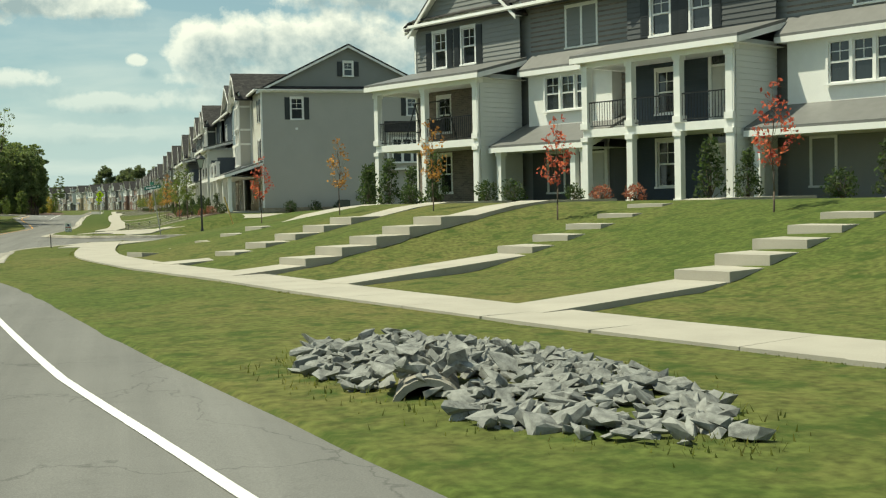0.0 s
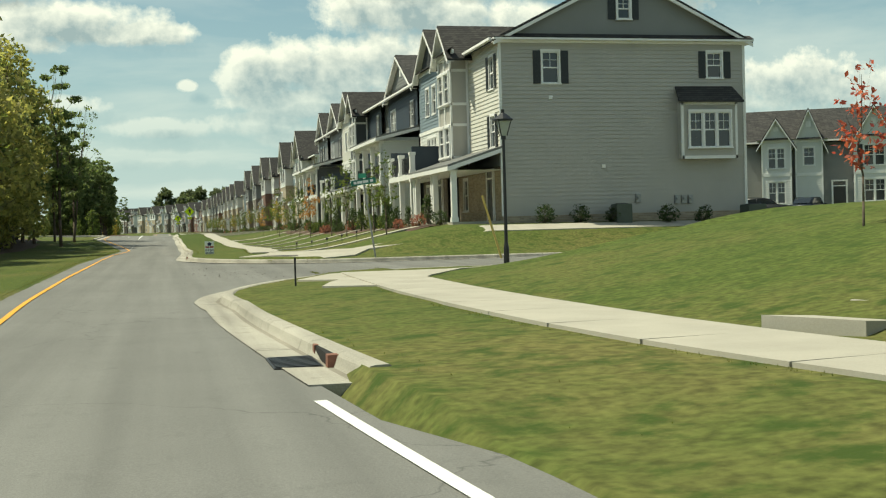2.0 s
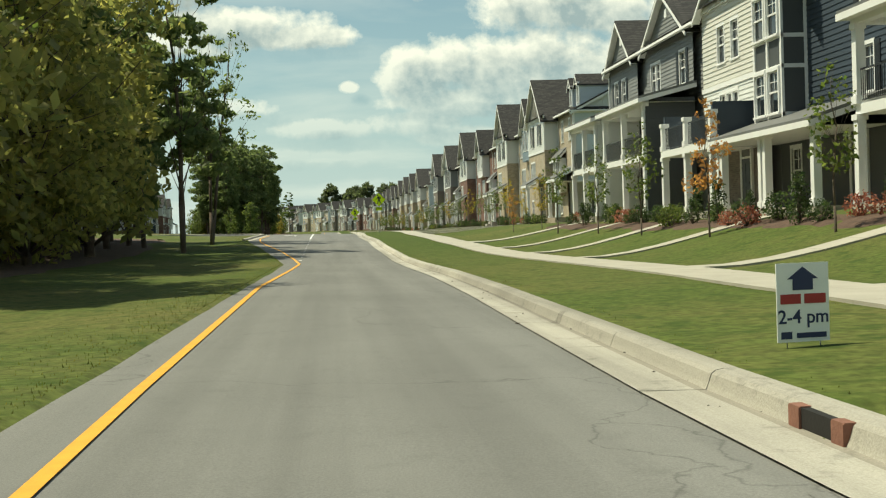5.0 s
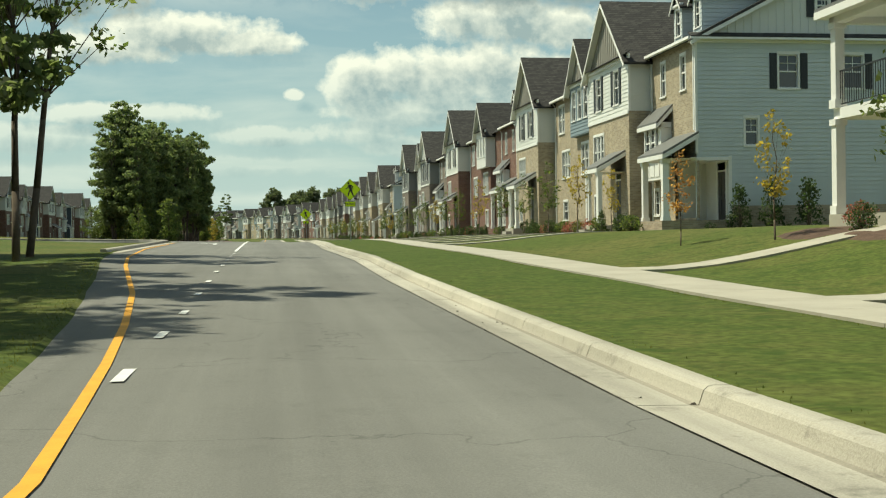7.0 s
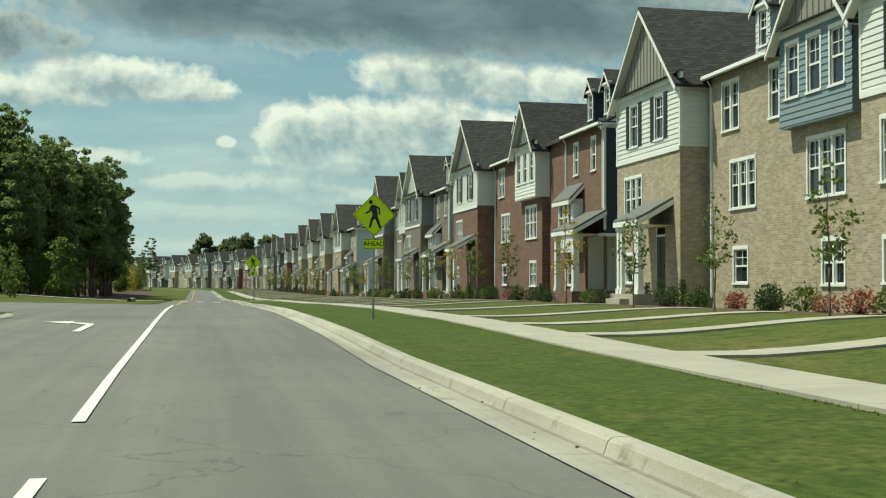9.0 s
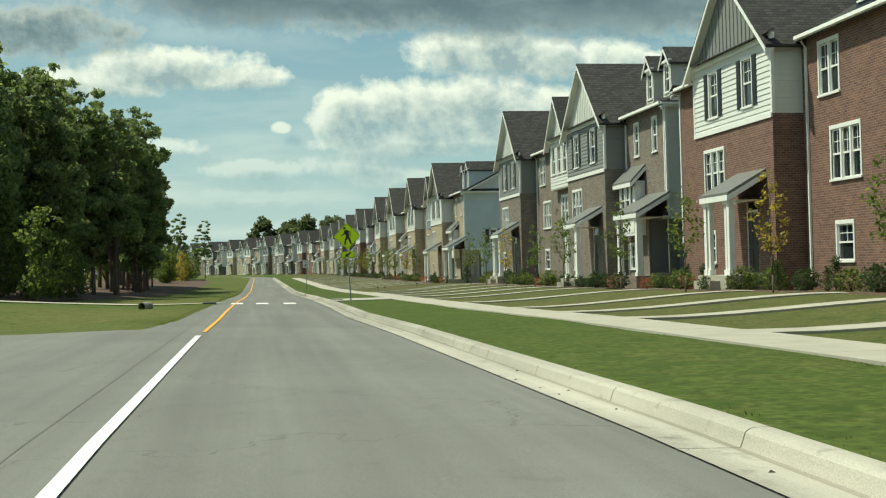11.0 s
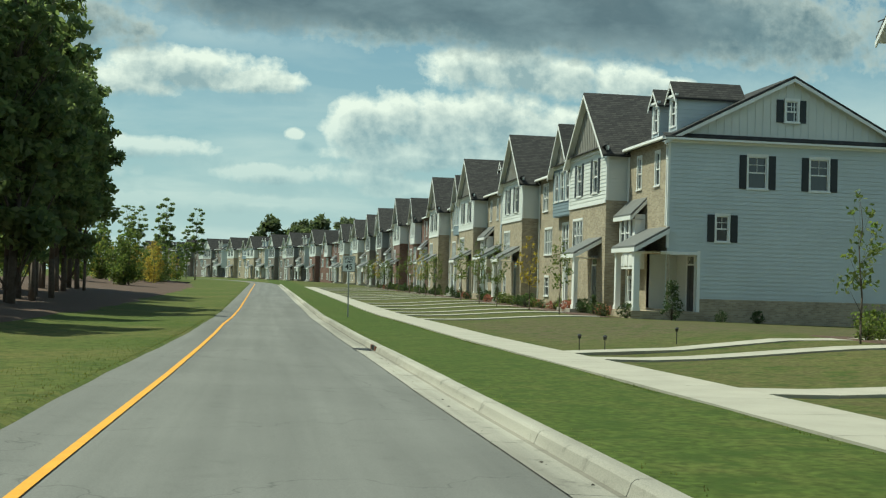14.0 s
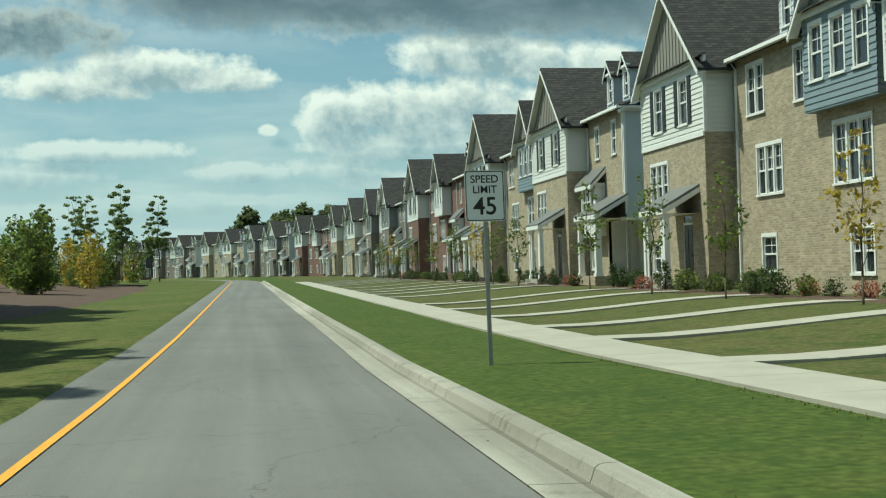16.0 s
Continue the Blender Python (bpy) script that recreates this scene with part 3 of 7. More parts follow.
us = [-900, -500, -300, -200, -140, -100, -75, -60, -50, -42, -36, -30, -26, -22, -19, -16.5, -14.5, -13, -11.5, -10, -9, -8, -7.25, -6.5, -5.9, -5.3, -4.8, -4.3, -3.8, -3.3, -2.8, -2.3, -1.9, -1.6, -1.3, -1.0, 0.5, 2.5]
us += [3.0 + 0.25 * i for i in range(28)] + [10 + 0.5 * i for i in range(22)] + [21.5, 23, 25, 28, 32, 37, 43, 50, 60, 75, 100, 140, 200, 300, 500, 900]
ys = [-900, -400, -200, -100, -60, -40, -30, -20, -10] + [-5 + 2.0 * i for i in range(11)] + [17 + 1.0 * i for i in range(39)]
ys += [56 + 0.4 * i for i in range(86)] + [90.6 + 2.0 * i for i in range(54)] + [199 + 1.0 * i for i in range(50)] + [250 + 2.5 * i for i in range(66)] + [420, 430, 440, 450, 470, 490, 510, 540, 580, 630, 700, 800, 950, 1200, 1700]
bm = bmesh.new()
rows_v = []
for y in ys:
    row = []
    e_r, e_l = right_edge(y), lerp_table(LEFT, y)
    for u in us:
        rag = 0.0
        if not (60 <= y <= 91.3) and 2 < u < 10:
            rag = 0.09 * noise.noise((u, y * 1.7, 3)) + 0.05 * noise.noise((u, y * 5.1, 8)) if y < 48.5 else 0.0
            first = e_r + (0.11 if y >= 48.5 else -0.06 + rag)
            u = e_r - (0.05 if y >= 48.5 else 0.32) if u < 2.9 else first + (u - 3.0) * (10 - first) / 7
        if not (194 <= y <= 231) and -10 < u < 2:
            rag = 0.07 * noise.noise((7.0, y * 1.3, 3)) + 0.05 * noise.noise((7.0, y * 4.1, 8))
            u = e_l + 0.4 if u > 0 else (e_l + 0.07 + rag) + (u + 1.0) * (10 + e_l + 0.07 + rag) / 9
        sunk = on_road(u, y) and (u > e_l + 0.25 or 194 <= y <= 231) and not (y < 48.5 and u > 2 and u > e_r - 0.25)
        z = rz(y) + fall(u, y) - (0.35 if u > 0 and 48.5 < y < 110 else 0.12) if sunk else land(min(u, e_l - 1e-3) if u < 0 and not 194 <= y <= 231 else u, y)
        if not sunk and (u < -2 or u > 4):
            z += 0.02 * (noise.noise((u * 0.35, y * 0.35, 0)) + 0.6 * noise.noise((u * 1.1, y * 1.1, 5)))
        row.append(bm.verts.new((u + off(max(-60, min(y, 620))), y, z)))
    rows_v.append(row)
for a, b in zip(rows_v, rows_v[1:]):
    for i in range(len(us) - 1):
        bm.faces.new((a[i], a[i + 1], b[i + 1], b[i]))
ground = part("ground", bm, GRASS, smooth=True)
tagged(ground, "mown grass lawns and verges, patchy green and straw", "grass", kind="structure")

# asphalt: the street, the side street, the opening on the far side
bm = bmesh.new()
yy = [-60 + 2 * i for i in range(350)]
prev = None
for y in yy:
    l, r = lerp_table(LEFT, y) - 0.05, min(right_edge(y), 9)
    r = r if y < 46 else lerp_table(KERB_T, y) - 0.45
    o = off(y)
    cur = [bm.verts.new((l + o + (r - l) * k / 4, y, rz(y) + fall(l + (r - l) * k / 4, y))) for k in range(5)]
    if prev:
        for i in range(4):
            bm.faces.new((prev[i], prev[i + 1], cur[i + 1], cur[i]))
    prev = cur
road = tagged(part("road", bm, ASPHALT), "worn grey asphalt street", "road", kind="structure")

bm = bmesh.new()
ring = []
for i in range(33):
    y = 60 + 9.4 * i / 32
    ring.append((right_edge(y), y))
ring += [(14, south_side(14)), (60, south_side(60)), (60, north_side(60)), (14, north_side(14))]
for i in range(33):
    y = 82.0 + 9.0 * i / 32
    ring.append((right_edge(y + 1e-6), y))
ring += [(2.6, 91.0), (2.6, 60)]
f = bm.faces.new([bm.verts.new((u + off(y), y, rz(y) + fall(u, y) + 0.004)) for u, y in ring])
bmesh.ops.triangulate(bm, faces=[f])
tagged(part("side_street", bm, ASPHALT), "grey asphalt side street joining the main street", "road", kind="structure")

bm = bmesh.new()
prev = None
for k in range(16):
    y = 196 + 2.0 * k
    if y <= LEFT_STREET[1]:
        l = -60.0 if y >= LEFT_STREET[0] else lerp_table(LEFT, y)
    else:
        l = -1.7 + 4.0 * math.log(max(1e-3, (y - LEFT_STREET[1]) / 6.5))
        l = max(l, -9.0)
    cur = [bm.verts.new((l + (-1.2 - l) * q / 6, y, sz(l + (-1.2 - l) * q / 6, y) + 0.004)) for q in range(7)]
    if prev:
        for q in range(6):
            bm.faces.new((prev[q], prev[q + 1], cur[q + 1], cur[q]))
    prev = cur
tagged(part("side_street", bm, ASPHALT), "grey asphalt street opening across the main street", "road", kind="structure")


def sweep(bm, pts, prof):
    """A profile (distance to the left of the way, height) carried along points (x, y)."""
    rows = []
    for i, p in enumerate(pts):
        a, b = Vector(pts[max(0, i - 1)]), Vector(pts[min(len(pts) - 1, i + 1)])
        d = (b - a).normalized()
        n = Vector((-d.y, d.x))
        rows.append([bm.verts.new((p[0] + n.x * w, p[1] + n.y * w, z + sz(p[0] + n.x * w, p[1]))) for w, z in prof])
    for a, b in zip(rows, rows[1:]):
        for i in range(len(prof) - 1):
            bm.faces.new((a[i], a[i + 1], b[i + 1], b[i]))
    bm.faces.new(rows[0])
    bm.faces.new(rows[-1][::-1])


KERB_PROF = [(0.56, 0.016), (0.17, 0.011), (0.10, 0.010), (0.085, 0.045), (0.06, 0.115), (0.03, 0.14), (-0.02, 0.15), (-0.13, 0.15), (-0.165, 0.125), (-0.165, -0.15), (0.55, -0.15)]


def kerb_line(pts, step=3.0):
    """Cuts a line of points into kerb sections with open joints."""
    out, acc, cur = [], 0.0, [Vector(pts[0])]
    for p, q in zip(pts, pts[1:]):
        cur.append(Vector(q))
        acc += (Vector(q) - Vector(p)).length
        if acc > step:
            d = (cur[-1] - cur[-2]).normalized()
            out.append(cur[:-1] + [cur[-1] - d * 0.015])
            cur, acc = [cur[-1]], 0.0
    if len(cur) > 1:
        out.append(cur)
    return out


def kerb_pieces(name, pts, label, step=3.0):
    top = tagged(new(name), label, "kerb", kind="structure")
    for seg in kerb_line(pts, step):
        b = bmesh.new()
        sweep(b, [(p.x, p.y) for p in seg], KERB_PROF)
        ob = part("kerb_section", b, CURB, top)
        ob.data.materials.append(CURB_DIRT)
        for p in ob.data.polygons:
            if len(p.vertices) == 4 and p.index % (len(KERB_PROF) - 1) == 1:
                p.material_index = 1
    return top


run = [(right_edge(y) + off(y), y) for y in [47.9 + 0.5 * i for i in range(25)]]
for i in range(30):
    y = 60 + 10.6 * math.sin(1.5708 * i / 29)
    run.append((right_edge(min(y, 70.59)) + off(y), y))
run += [(9.3 + 0.8 * i, south_side(9.3 + 0.8 * i)) for i in range(1, 30)]
kerb_pieces("kerb", run, "weathered concrete kerb and gutter round the street corner")
run = [(33 - 0.8 * i, north_side(33 - 0.8 * i)) for i in range(30)]
for i in range(30):
    y = 91 - 9.0 * math.sin(1.5708 * (1 - i / 29))
    run.append((right_edge(max(y, 82.001)), y))
run += [(right_edge(91.01 + 0.75 * i) + off(91 + 0.75 * i), 91 + 0.75 * i) for i in range(1, 487)]
kerb_pieces("kerb", run, "weathered concrete kerb and gutter along the lawn")
run = [(u, LEFT_STREET[0]) for u in (-40, -34, -28, -22, -16, -12, -8.5)] + [(-7.2, 199.6), (-6.2, 198.5), (-5.6, 197.2), (-5.2, 195), (-5.1, 190), (-5.1, 180), (-5.1, 168)]
kerb_pieces("kerb", run, "pale concrete kerb at the nose of the median", 4.0)


def ribbon(name, mid, width, z, material, label, cat, thick=0.0, kind="structure", step=None):
    b = bmesh.new()
    rows = []
    for i, p in enumerate(mid):
        a, c = Vector(mid[max(0, i - 1)]), Vector(mid[min(len(mid) - 1, i + 1)])
        d = (c - a).normalized()
        n = Vector((-d.y, d.x)) * width / 2
        zz = z(*p) if callable(z) else z + sz(*p)
        rows.append(((p[0] + n.x, p[1] + n.y, zz), (p[0] - n.x, p[1] - n.y, zz)))
    vs = [(b.verts.new(l), b.verts.new(r)) for l, r in rows]
    for (a, c), (d, e) in zip(vs, vs[1:]):
        b.faces.new((a, c, e, d))
    if thick:
        ex = bmesh.ops.extrude_face_region(b, geom=b.faces[:])
        bmesh.ops.translate(b, verts=[v for v in ex["geom"] if isinstance(v, bmesh.types.BMVert)], vec=(0, 0, thick))
    return tagged(part(name, b, material), label, cat, kind=kind)


# painted lines
ribbon("edge_line", [(u + off(y), y) for u, y in [(lerp_table([(-60, 3.7), (10, 3.25), (17.5, 3.03), (21, 2.87), (27, 2.82), (34, 2.75), (41, 2.66), (60, 2.55)], -30 + 1.0 * i), -30 + 1.0 * i) for i in range(78)]], 0.10, 0.010, LINE_W, "white painted edge line", "road marking")
ribbon("edge_line", [(lerp_table(YELLOW, y) + off(y), y) for y in [-40 + 1.0 * i for i in range(232)]], 0.10, 0.012, LINE_Y, "yellow painted edge line beside the median", "road marking")
ribbon("edge_line", [(lerp_table([(222, -0.72), (240, -0.70), (254, -0.62), (272, -0.36), (280, -0.35), (298, -0.34), (306, -0.24), (320, -0.2), (900, -0.1)], y) + off(y), y) for y in [224 + 1.0 * i for i in range(300)]], 0.10, 0.012, LINE_Y, "yellow painted edge line beside the median", "road marking")
ribbon("lane_line", [(lerp_table([(171, -0.56), (176, -0.60), (190, -0.63), (200, -0.68), (222, -0.75)], 171 + i), 171 + i) for i in range(52)], 0.12, 0.014, LINE_W, "solid white lane line", "road marking")
dash = None
for x, y in [(-0.49, 135.2), (-0.5, 138.8), (-0.49, 142.2), (-0.51, 145.8), (-0.51, 149.4), (-0.52, 153.3), (-0.5, 156.6), (-0.49, 160.0), (-0.52, 164.2), (-0.53, 167.7)]:
    if dash is None:
        dash = ribbon("lane_dash", [(0, -0.45), (0, 0.45)], 0.11, lambda x_, y_: 0.0, LINE_W, "short white lane dash", "road marking")
        dash.location = (x, y, 0.010 + sz(x, y))
    else:
        copy_thing(dash, pose(x, y, 0.010 + sz(x, y)))
for x0, x1 in ((-0.80, -0.22), (0.40, 1.00), (1.74, 2.33)):
    b = bmesh.new()
    quad(b, *[(x, y, sz(x, y) + 0.012) for x, y in ((x0, 253.4), (x1, 253.4), (x1, 256.1), (x0, 256.1))])
    tagged(part("crosswalk_bar", b, LINE_W), "white painted crosswalk bar on asphalt", "road marking", group="crosswalk bars", kind="structure")
b = bmesh.new()
for ps in (((-2.55, 182.0), (-2.38, 182.0), (-2.38, 185.6), (-2.55, 185.6)), ((-2.55, 185.4), (-2.38, 185.9), (-3.0, 186.6), (-3.1, 186.3)), ((-3.0, 185.7), (-3.0, 187.2), (-3.7, 186.5))):
    b.faces.new([b.verts.new((x + 0.35, y + 4.6, sz(x + 0.35, y + 4.6) + 0.016)) for x, y in ps])
tagged(part("turn_arrow", b, LINE_W), "white painted left turn arrow", "road marking", kind="structure")

# sidewalk: slabs of about 1.5 m
SW_W = 1.45


def sw_z(x, y):
    return ground_z(x, y) + 0.05


side = tagged(new("sidewalk"), "pale concrete sidewalk of broom-finished slabs", "sidewalk", kind="structure")
mid = []
for i in range(1200):
    y = -12 + 0.5 * i
    if 66.2 < y < 92.5 or y > 420:
        continue
    mid.append((lerp_table(SW_IN, y) + SW_W / 2 + off(y), y))
slab, n_slab = [], 0
rest = bmesh.new()
for p, q in zip(mid, mid[1:]):
    if q[1] - p[1] > 1:
        slab = []
        continue
    slab = slab + [p] if not slab else slab
    slab.append(q)
    if len(slab) >= 5:
        d = (Vector(slab[-1]) - Vector(slab[0])).normalized()
        n = Vector((-d.y, d.x)) * SW_W / 2
        near = 8 < slab[0][1] < 420
        b = bmesh.new() if near else rest
        a0 = Vector(slab[0]) + d * 0.006
        a1 = Vector(slab[-1]) - d * 0.006
        z0, z1 = sw_z(*slab[0]), sw_z(*slab[-1])
        top = [(a0.x + n.x, a0.y + n.y, z0), (a0.x - n.x, a0.y - n.y, z0), (a1.x - n.x, a1.y - n.y, z1), (a1.x + n.x, a1.y + n.y, z1)]
        tv = [b.verts.new(t) for t in top]
        lv = [b.verts.new((t[0], t[1], t[2] - 0.25)) for t in top]
        b.faces.new(tv)
        for i in range(4):
            b.faces.new((tv[i], lv[i], lv[(i + 1) % 4], tv[(i + 1) % 4]))
        if near:
            part("slab", b, CONC, side)
        slab = []
tagged(part("sidewalk_rest", rest, CONC, side), kind="stuff")

# corner pavement with the ramps of the side street and of the crosswalk
for name, ring, lab in (("corner_pavement", [(5.02, 64.0), (5.34, 63.25), (5.75, 62.6), (5.42, 61.7), (5.1, 60.4), (6.2, 59.6), (7.35, 61.8), (8.0, 63.6), (9.2, 65.6), (13.0, 69.2), (18, 70.6), (25, 72.6), (25, 73.4), (18, 71.6), (12.0, 69.9), (8.6, 66.5), (6.74, 66.2), (6.0, 65.8), (5.5, 65.0)], "pale concrete walk curving into the side street"),
                        ("corner_pavement", [(5.15, 86.1), (5.85, 84.75), (6.75, 83.65), (8.2, 82.75), (9.6, 84.2), (10.6, 86.3), (9.6, 88.6), (8.6, 91.0), (8.25, 92.8), (6.85, 92.8), (6.85, 91.0), (6.4, 88.4)], "pale concrete corner ramp of the sidewalk"),
                        ("corner_pavement", [(9.9, 86.0), (16, 86.9), (30, 88.4), (30, 89.5), (16, 88.0), (10.0, 87.2)], "pale concrete walk along the side street"),
                        ("crosswalk_ramp", [(4.0, 252.4), (7.3, 252.6), (7.3, 257.2), (4.0, 257.0)], "pale concrete ramp from the kerb to the sidewalk")):
    b = bmesh.new()
    vs = [b.verts.new((x, y, max(ground_z(x, y), sz(x, y) + 0.10) + 0.035)) for x, y in ring]
    f = b.faces.new(vs)
    ex = bmesh.ops.extrude_face_region(b, geom=[f])
    bmesh.ops.translate(b, verts=[v for v in ex["geom"] if isinstance(v, bmesh.types.BMVert)], vec=(0, 0, -0.2))
    bmesh.ops.triangulate(b, faces=b.faces[:])
    tagged(part(name, b, CONC), lab, "pavement", kind="structure")
PLATE = mat("tactile_plate", (0.075, 0.075, 0.08), 0.8, 0.15, 6, 40, 0.4)
b = bmesh.new()
box(b, 4.05, 4.60, 253.6, 254.8, -0.2, sz(4.3, 254.4) + 0.195)
tagged(part("tactile_plate", b, PLATE), "dark grey tactile paving plate in the ramp", "tactile plate")
b = bmesh.new()
prism(b, [(5.95, 84.85), (6.75, 83.9), (7.35, 84.5), (6.55, 85.45)], "z", -0.3, max(max(ground_z(x, y), sz(x, y) + 0.10) for x, y in ((5.95, 84.85), (6.75, 83.9), (7.35, 84.5), (6.55, 85.45))) + 0.042)
tagged(part("tactile_plate", b, PLATE), "dark grey tactile paving plate in the corner ramp", "tactile plate")

# ---- houses ----
LAP = 0.19


def wall(bm, o, u, n, w, z0, z1, holes=(), lap=0.0, lo=None, hi=None, deep=0.14):
    """A wall face from o along u, outward normal n, between heights z0 and z1, with openings (a, b, low, high), as lap boards or flat."""
    o, u, n = Vector(o), Vector(u), Vector(n)
    lo = lo or (lambda z: 0.0)
    hi = hi or (lambda z: w)
    cuts = {z0, z1}
    for a, b, c, d in holes:
        cuts |= {max(z0, c), min(z1, d)}
    if lap:
        k = math.ceil((z0 + 0.01) / lap)
        while k * lap < z1:
            cuts.add(k * lap)
            k += 1
    cuts = sorted(c for c in cuts if z0 <= c <= z1)
    up = Vector((0, 0, 1))

    def pt(a, z, out):
        return o + u * a + up * z + n * out
    for za, zb in zip(cuts, cuts[1:]):
        if zb - za < 1e-4:
            continue
        m = (za + zb) / 2
        spans = [(lo(za), hi(za), lo(zb), hi(zb))]
        cutsu = sorted((a, b) for a, b, c, d in holes if c < m < d)
        segs, x = [], None
        la, ha, lb, hb = spans[0]
        left = (la, lb)
        for a, b in cutsu:
            segs.append((left[0], left[1], a, a))
            left = (b, b)
        segs.append((left[0], left[1], ha, hb))
        ra, rb = 0.0, 0.0
        if lap:
            base = math.floor(m / lap) * lap
            ra = 0.026 * (1 - (za - base) / lap)
            rb = 0.026 * (1 - (zb - base) / lap)
        for a0, a1, b0, b1 in segs:
            if b0 - a0 < 1e-3 and b1 - a1 < 1e-3:
                continue
            quad(bm, pt(a0, za, ra), pt(b0, za, ra), pt(b1, zb, rb), pt(a1, zb, rb))
            if lap and abs(za - base) < 1e-4:
                quad(bm, pt(a0, za, 0), pt(b0, za, 0), pt(b0, za, ra), pt(a0, za, ra))
    for a, b, c, d in holes:
        quad(bm, pt(a, c, 0), pt(a, d, 0), pt(a, d, -deep), pt(a, c, -deep))
        quad(bm, pt(b, c, 0), pt(b, d, 0), pt(b, d, -deep), pt(b, c, -deep))
        quad(bm, pt(a, c, 0), pt(b, c, 0), pt(b, c, -deep), pt(a, c, -deep))
        quad(bm, pt(a, d, 0), pt(b, d, 0), pt(b, d, -deep), pt(a, d, -deep))


WIN_CACHE = {}


def window_meshes(w, h, lights, grid):
    """Frame and glass of a sash window of so many lights side by side; local x across, y inwards, z up, from the lower middle."""
    key = (round(w, 2), round(h, 2), lights, grid)
    if key in WIN_CACHE:
        return WIN_CACHE[key]
    b = bmesh.new()
    t = 0.085
    box(b, -w / 2 - t, w / 2 + t, -0.035, 0.05, h, h + 0.13)
    box(b, -w / 2 - t - 0.03, w / 2 + t + 0.03, -0.07, 0.05, -0.07, 0.0)
    box(b, -w / 2 - t, -w / 2, -0.03, 0.05, 0, h)
    box(b, w / 2, w / 2 + t, -0.03, 0.05, 0, h)
    lw = w / lights
    for i in range(lights):
        x0, x1 = -w / 2 + i * lw, -w / 2 + (i + 1) * lw
        if i:
            box(b, x0 - 0.05, x0 + 0.05, -0.02, 0.06, 0, h)
        f = 0.045
        e0, e1 = x0 + (0.05 if i else 0.0), x1 - (0.05 if i < lights - 1 else 0.0)
        box(b, e0, e0 + f, 0.03, 0.08, 0, h)
        box(b, e1 - f, e1, 0.03, 0.08, 0, h)
        box(b, e0 + f, e1 - f, 0.03, 0.08, 0, f)
        box(b, e0 + f, e1 - f, 0.03, 0.08, h - f, h)
        if h > 0.9:
            box(b, e0 + f, e1 - f, 0.025, 0.085, h / 2 - 0.03, h / 2 + 0.03)
        if grid:
            c = (e0 + e1) / 2
            box(b, c - 0.012, c + 0.012, 0.06, 0.082, h / 2 + 0.03 if h > 0.9 else f, h - f)
            zc = h * 0.75 if h > 0.9 else h / 2
            box(b, e0 + f, e1 - f, 0.062, 0.081, zc - 0.012, zc + 0.012)
    fr = bpy.data.meshes.new("window")
    b.to_mesh(fr)
    b.free()
    fr.materials.append(WHITE)
    b = bmesh.new()
    quad(b, (-w / 2, 0.085, 0), (w / 2, 0.085, 0), (w / 2, 0.085, h), (-w / 2, 0.085, h))
    gl = bpy.data.meshes.new("pane")
    b.to_mesh(gl)
    b.free()
    gl.materials.append(GLASS)
    b = bmesh.new()
    sw = 0.36
    box(b, -sw / 2, sw / 2, -0.05, -0.004, -0.03, h + 0.06)
    for i in range(int(h / 0.09)):
        z = 0.06 + i * 0.09
        if z < h - 0.05:
            box(b, -sw / 2 + 0.05, sw / 2 - 0.05, -0.06, -0.05, z, z + 0.055)
    sh = bpy.data.meshes.new("shutter")
    b.to_mesh(sh)
    b.free()
    sh.materials.append(SHUT)
    WIN_CACHE[key] = (fr, gl, sh)
    return WIN_CACHE[key]


def window(house, x, y, z, w, h, lights=1, turn=0, shutters=False, grid=True, proud=False):
    """A window in a wall of a house; turn 0: street front, 90: the right end wall, -90: the left."""
    fr, gl, sh = window_meshes(w, h, lights, grid)
    ob = new("window", fr)
    ob.parent = house
    ob.matrix_local = pose(x, y, z, 0, 0, turn) @ pose(0, -0.09 if proud else 0, 0)
    p = new("pane", gl)
    p.parent = ob
    if shutters:
        for s in (-1, 1):
            q = new("shutter", sh)
            q.parent = house
            q.matrix_local = pose(x, y, z, 0, 0, turn) @ pose(s * (w / 2 + 0.085 + 0.2), 0, 0)
            q["label"] = "dark louvred shutter"
    return (w, h)


def hole(xc, w, z, h):
    return (xc - w / 2 - 0.0, xc + w / 2 + 0.0, z, z + h)


def door(house, x, y, z, w=0.95, h=2.15, turn=0, pale=False, light=True):
    b = bmesh.new()
    box(b, -w / 2 - 0.14, -w / 2, -0.04, 0.1, 0, h + 0.45)
    box(b, w / 2, w / 2 + 0.14, -0.04, 0.1, 0, h + 0.45)
    box(b, -w / 2, w / 2, -0.04, 0.1, h, h + 0.08)
    box(b, -w / 2 - 0.16, w / 2 + 0.16, -0.05, 0.1, h + 0.40, h + 0.52)
    fr = part("door_frame", b, WHITE, house)
    fr.matrix_local = pose(x, y, z, 0, 0, turn)
    b = bmesh.new()
    box(b, -w / 2, w / 2, -0.005, 0.05, 0.02, h)
    for sx in (-1, 1):
        for za, zb in ((0.2, 0.9), (1.05, h - 0.15)):
            box(b, sx * w / 4 - w * 0.17, sx * w / 4 + w * 0.17, -0.022, 0.0, za, zb)
    box(b, w / 2 - 0.12, w / 2 - 0.07, -0.06, 0, 0.98, 1.1)
    part("door", b, DOORW if pale else DOOR, fr, "pale panelled door" if pale else "dark panelled front door")
    b = bmesh.new()
    quad(b, (-w / 2, 0.0, h + 0.08), (w / 2, 0.0, h + 0.08), (w / 2, 0.0, h + 0.40), (-w / 2, 0.0, h + 0.40))
    part("transom_pane", b, GLASS, fr)


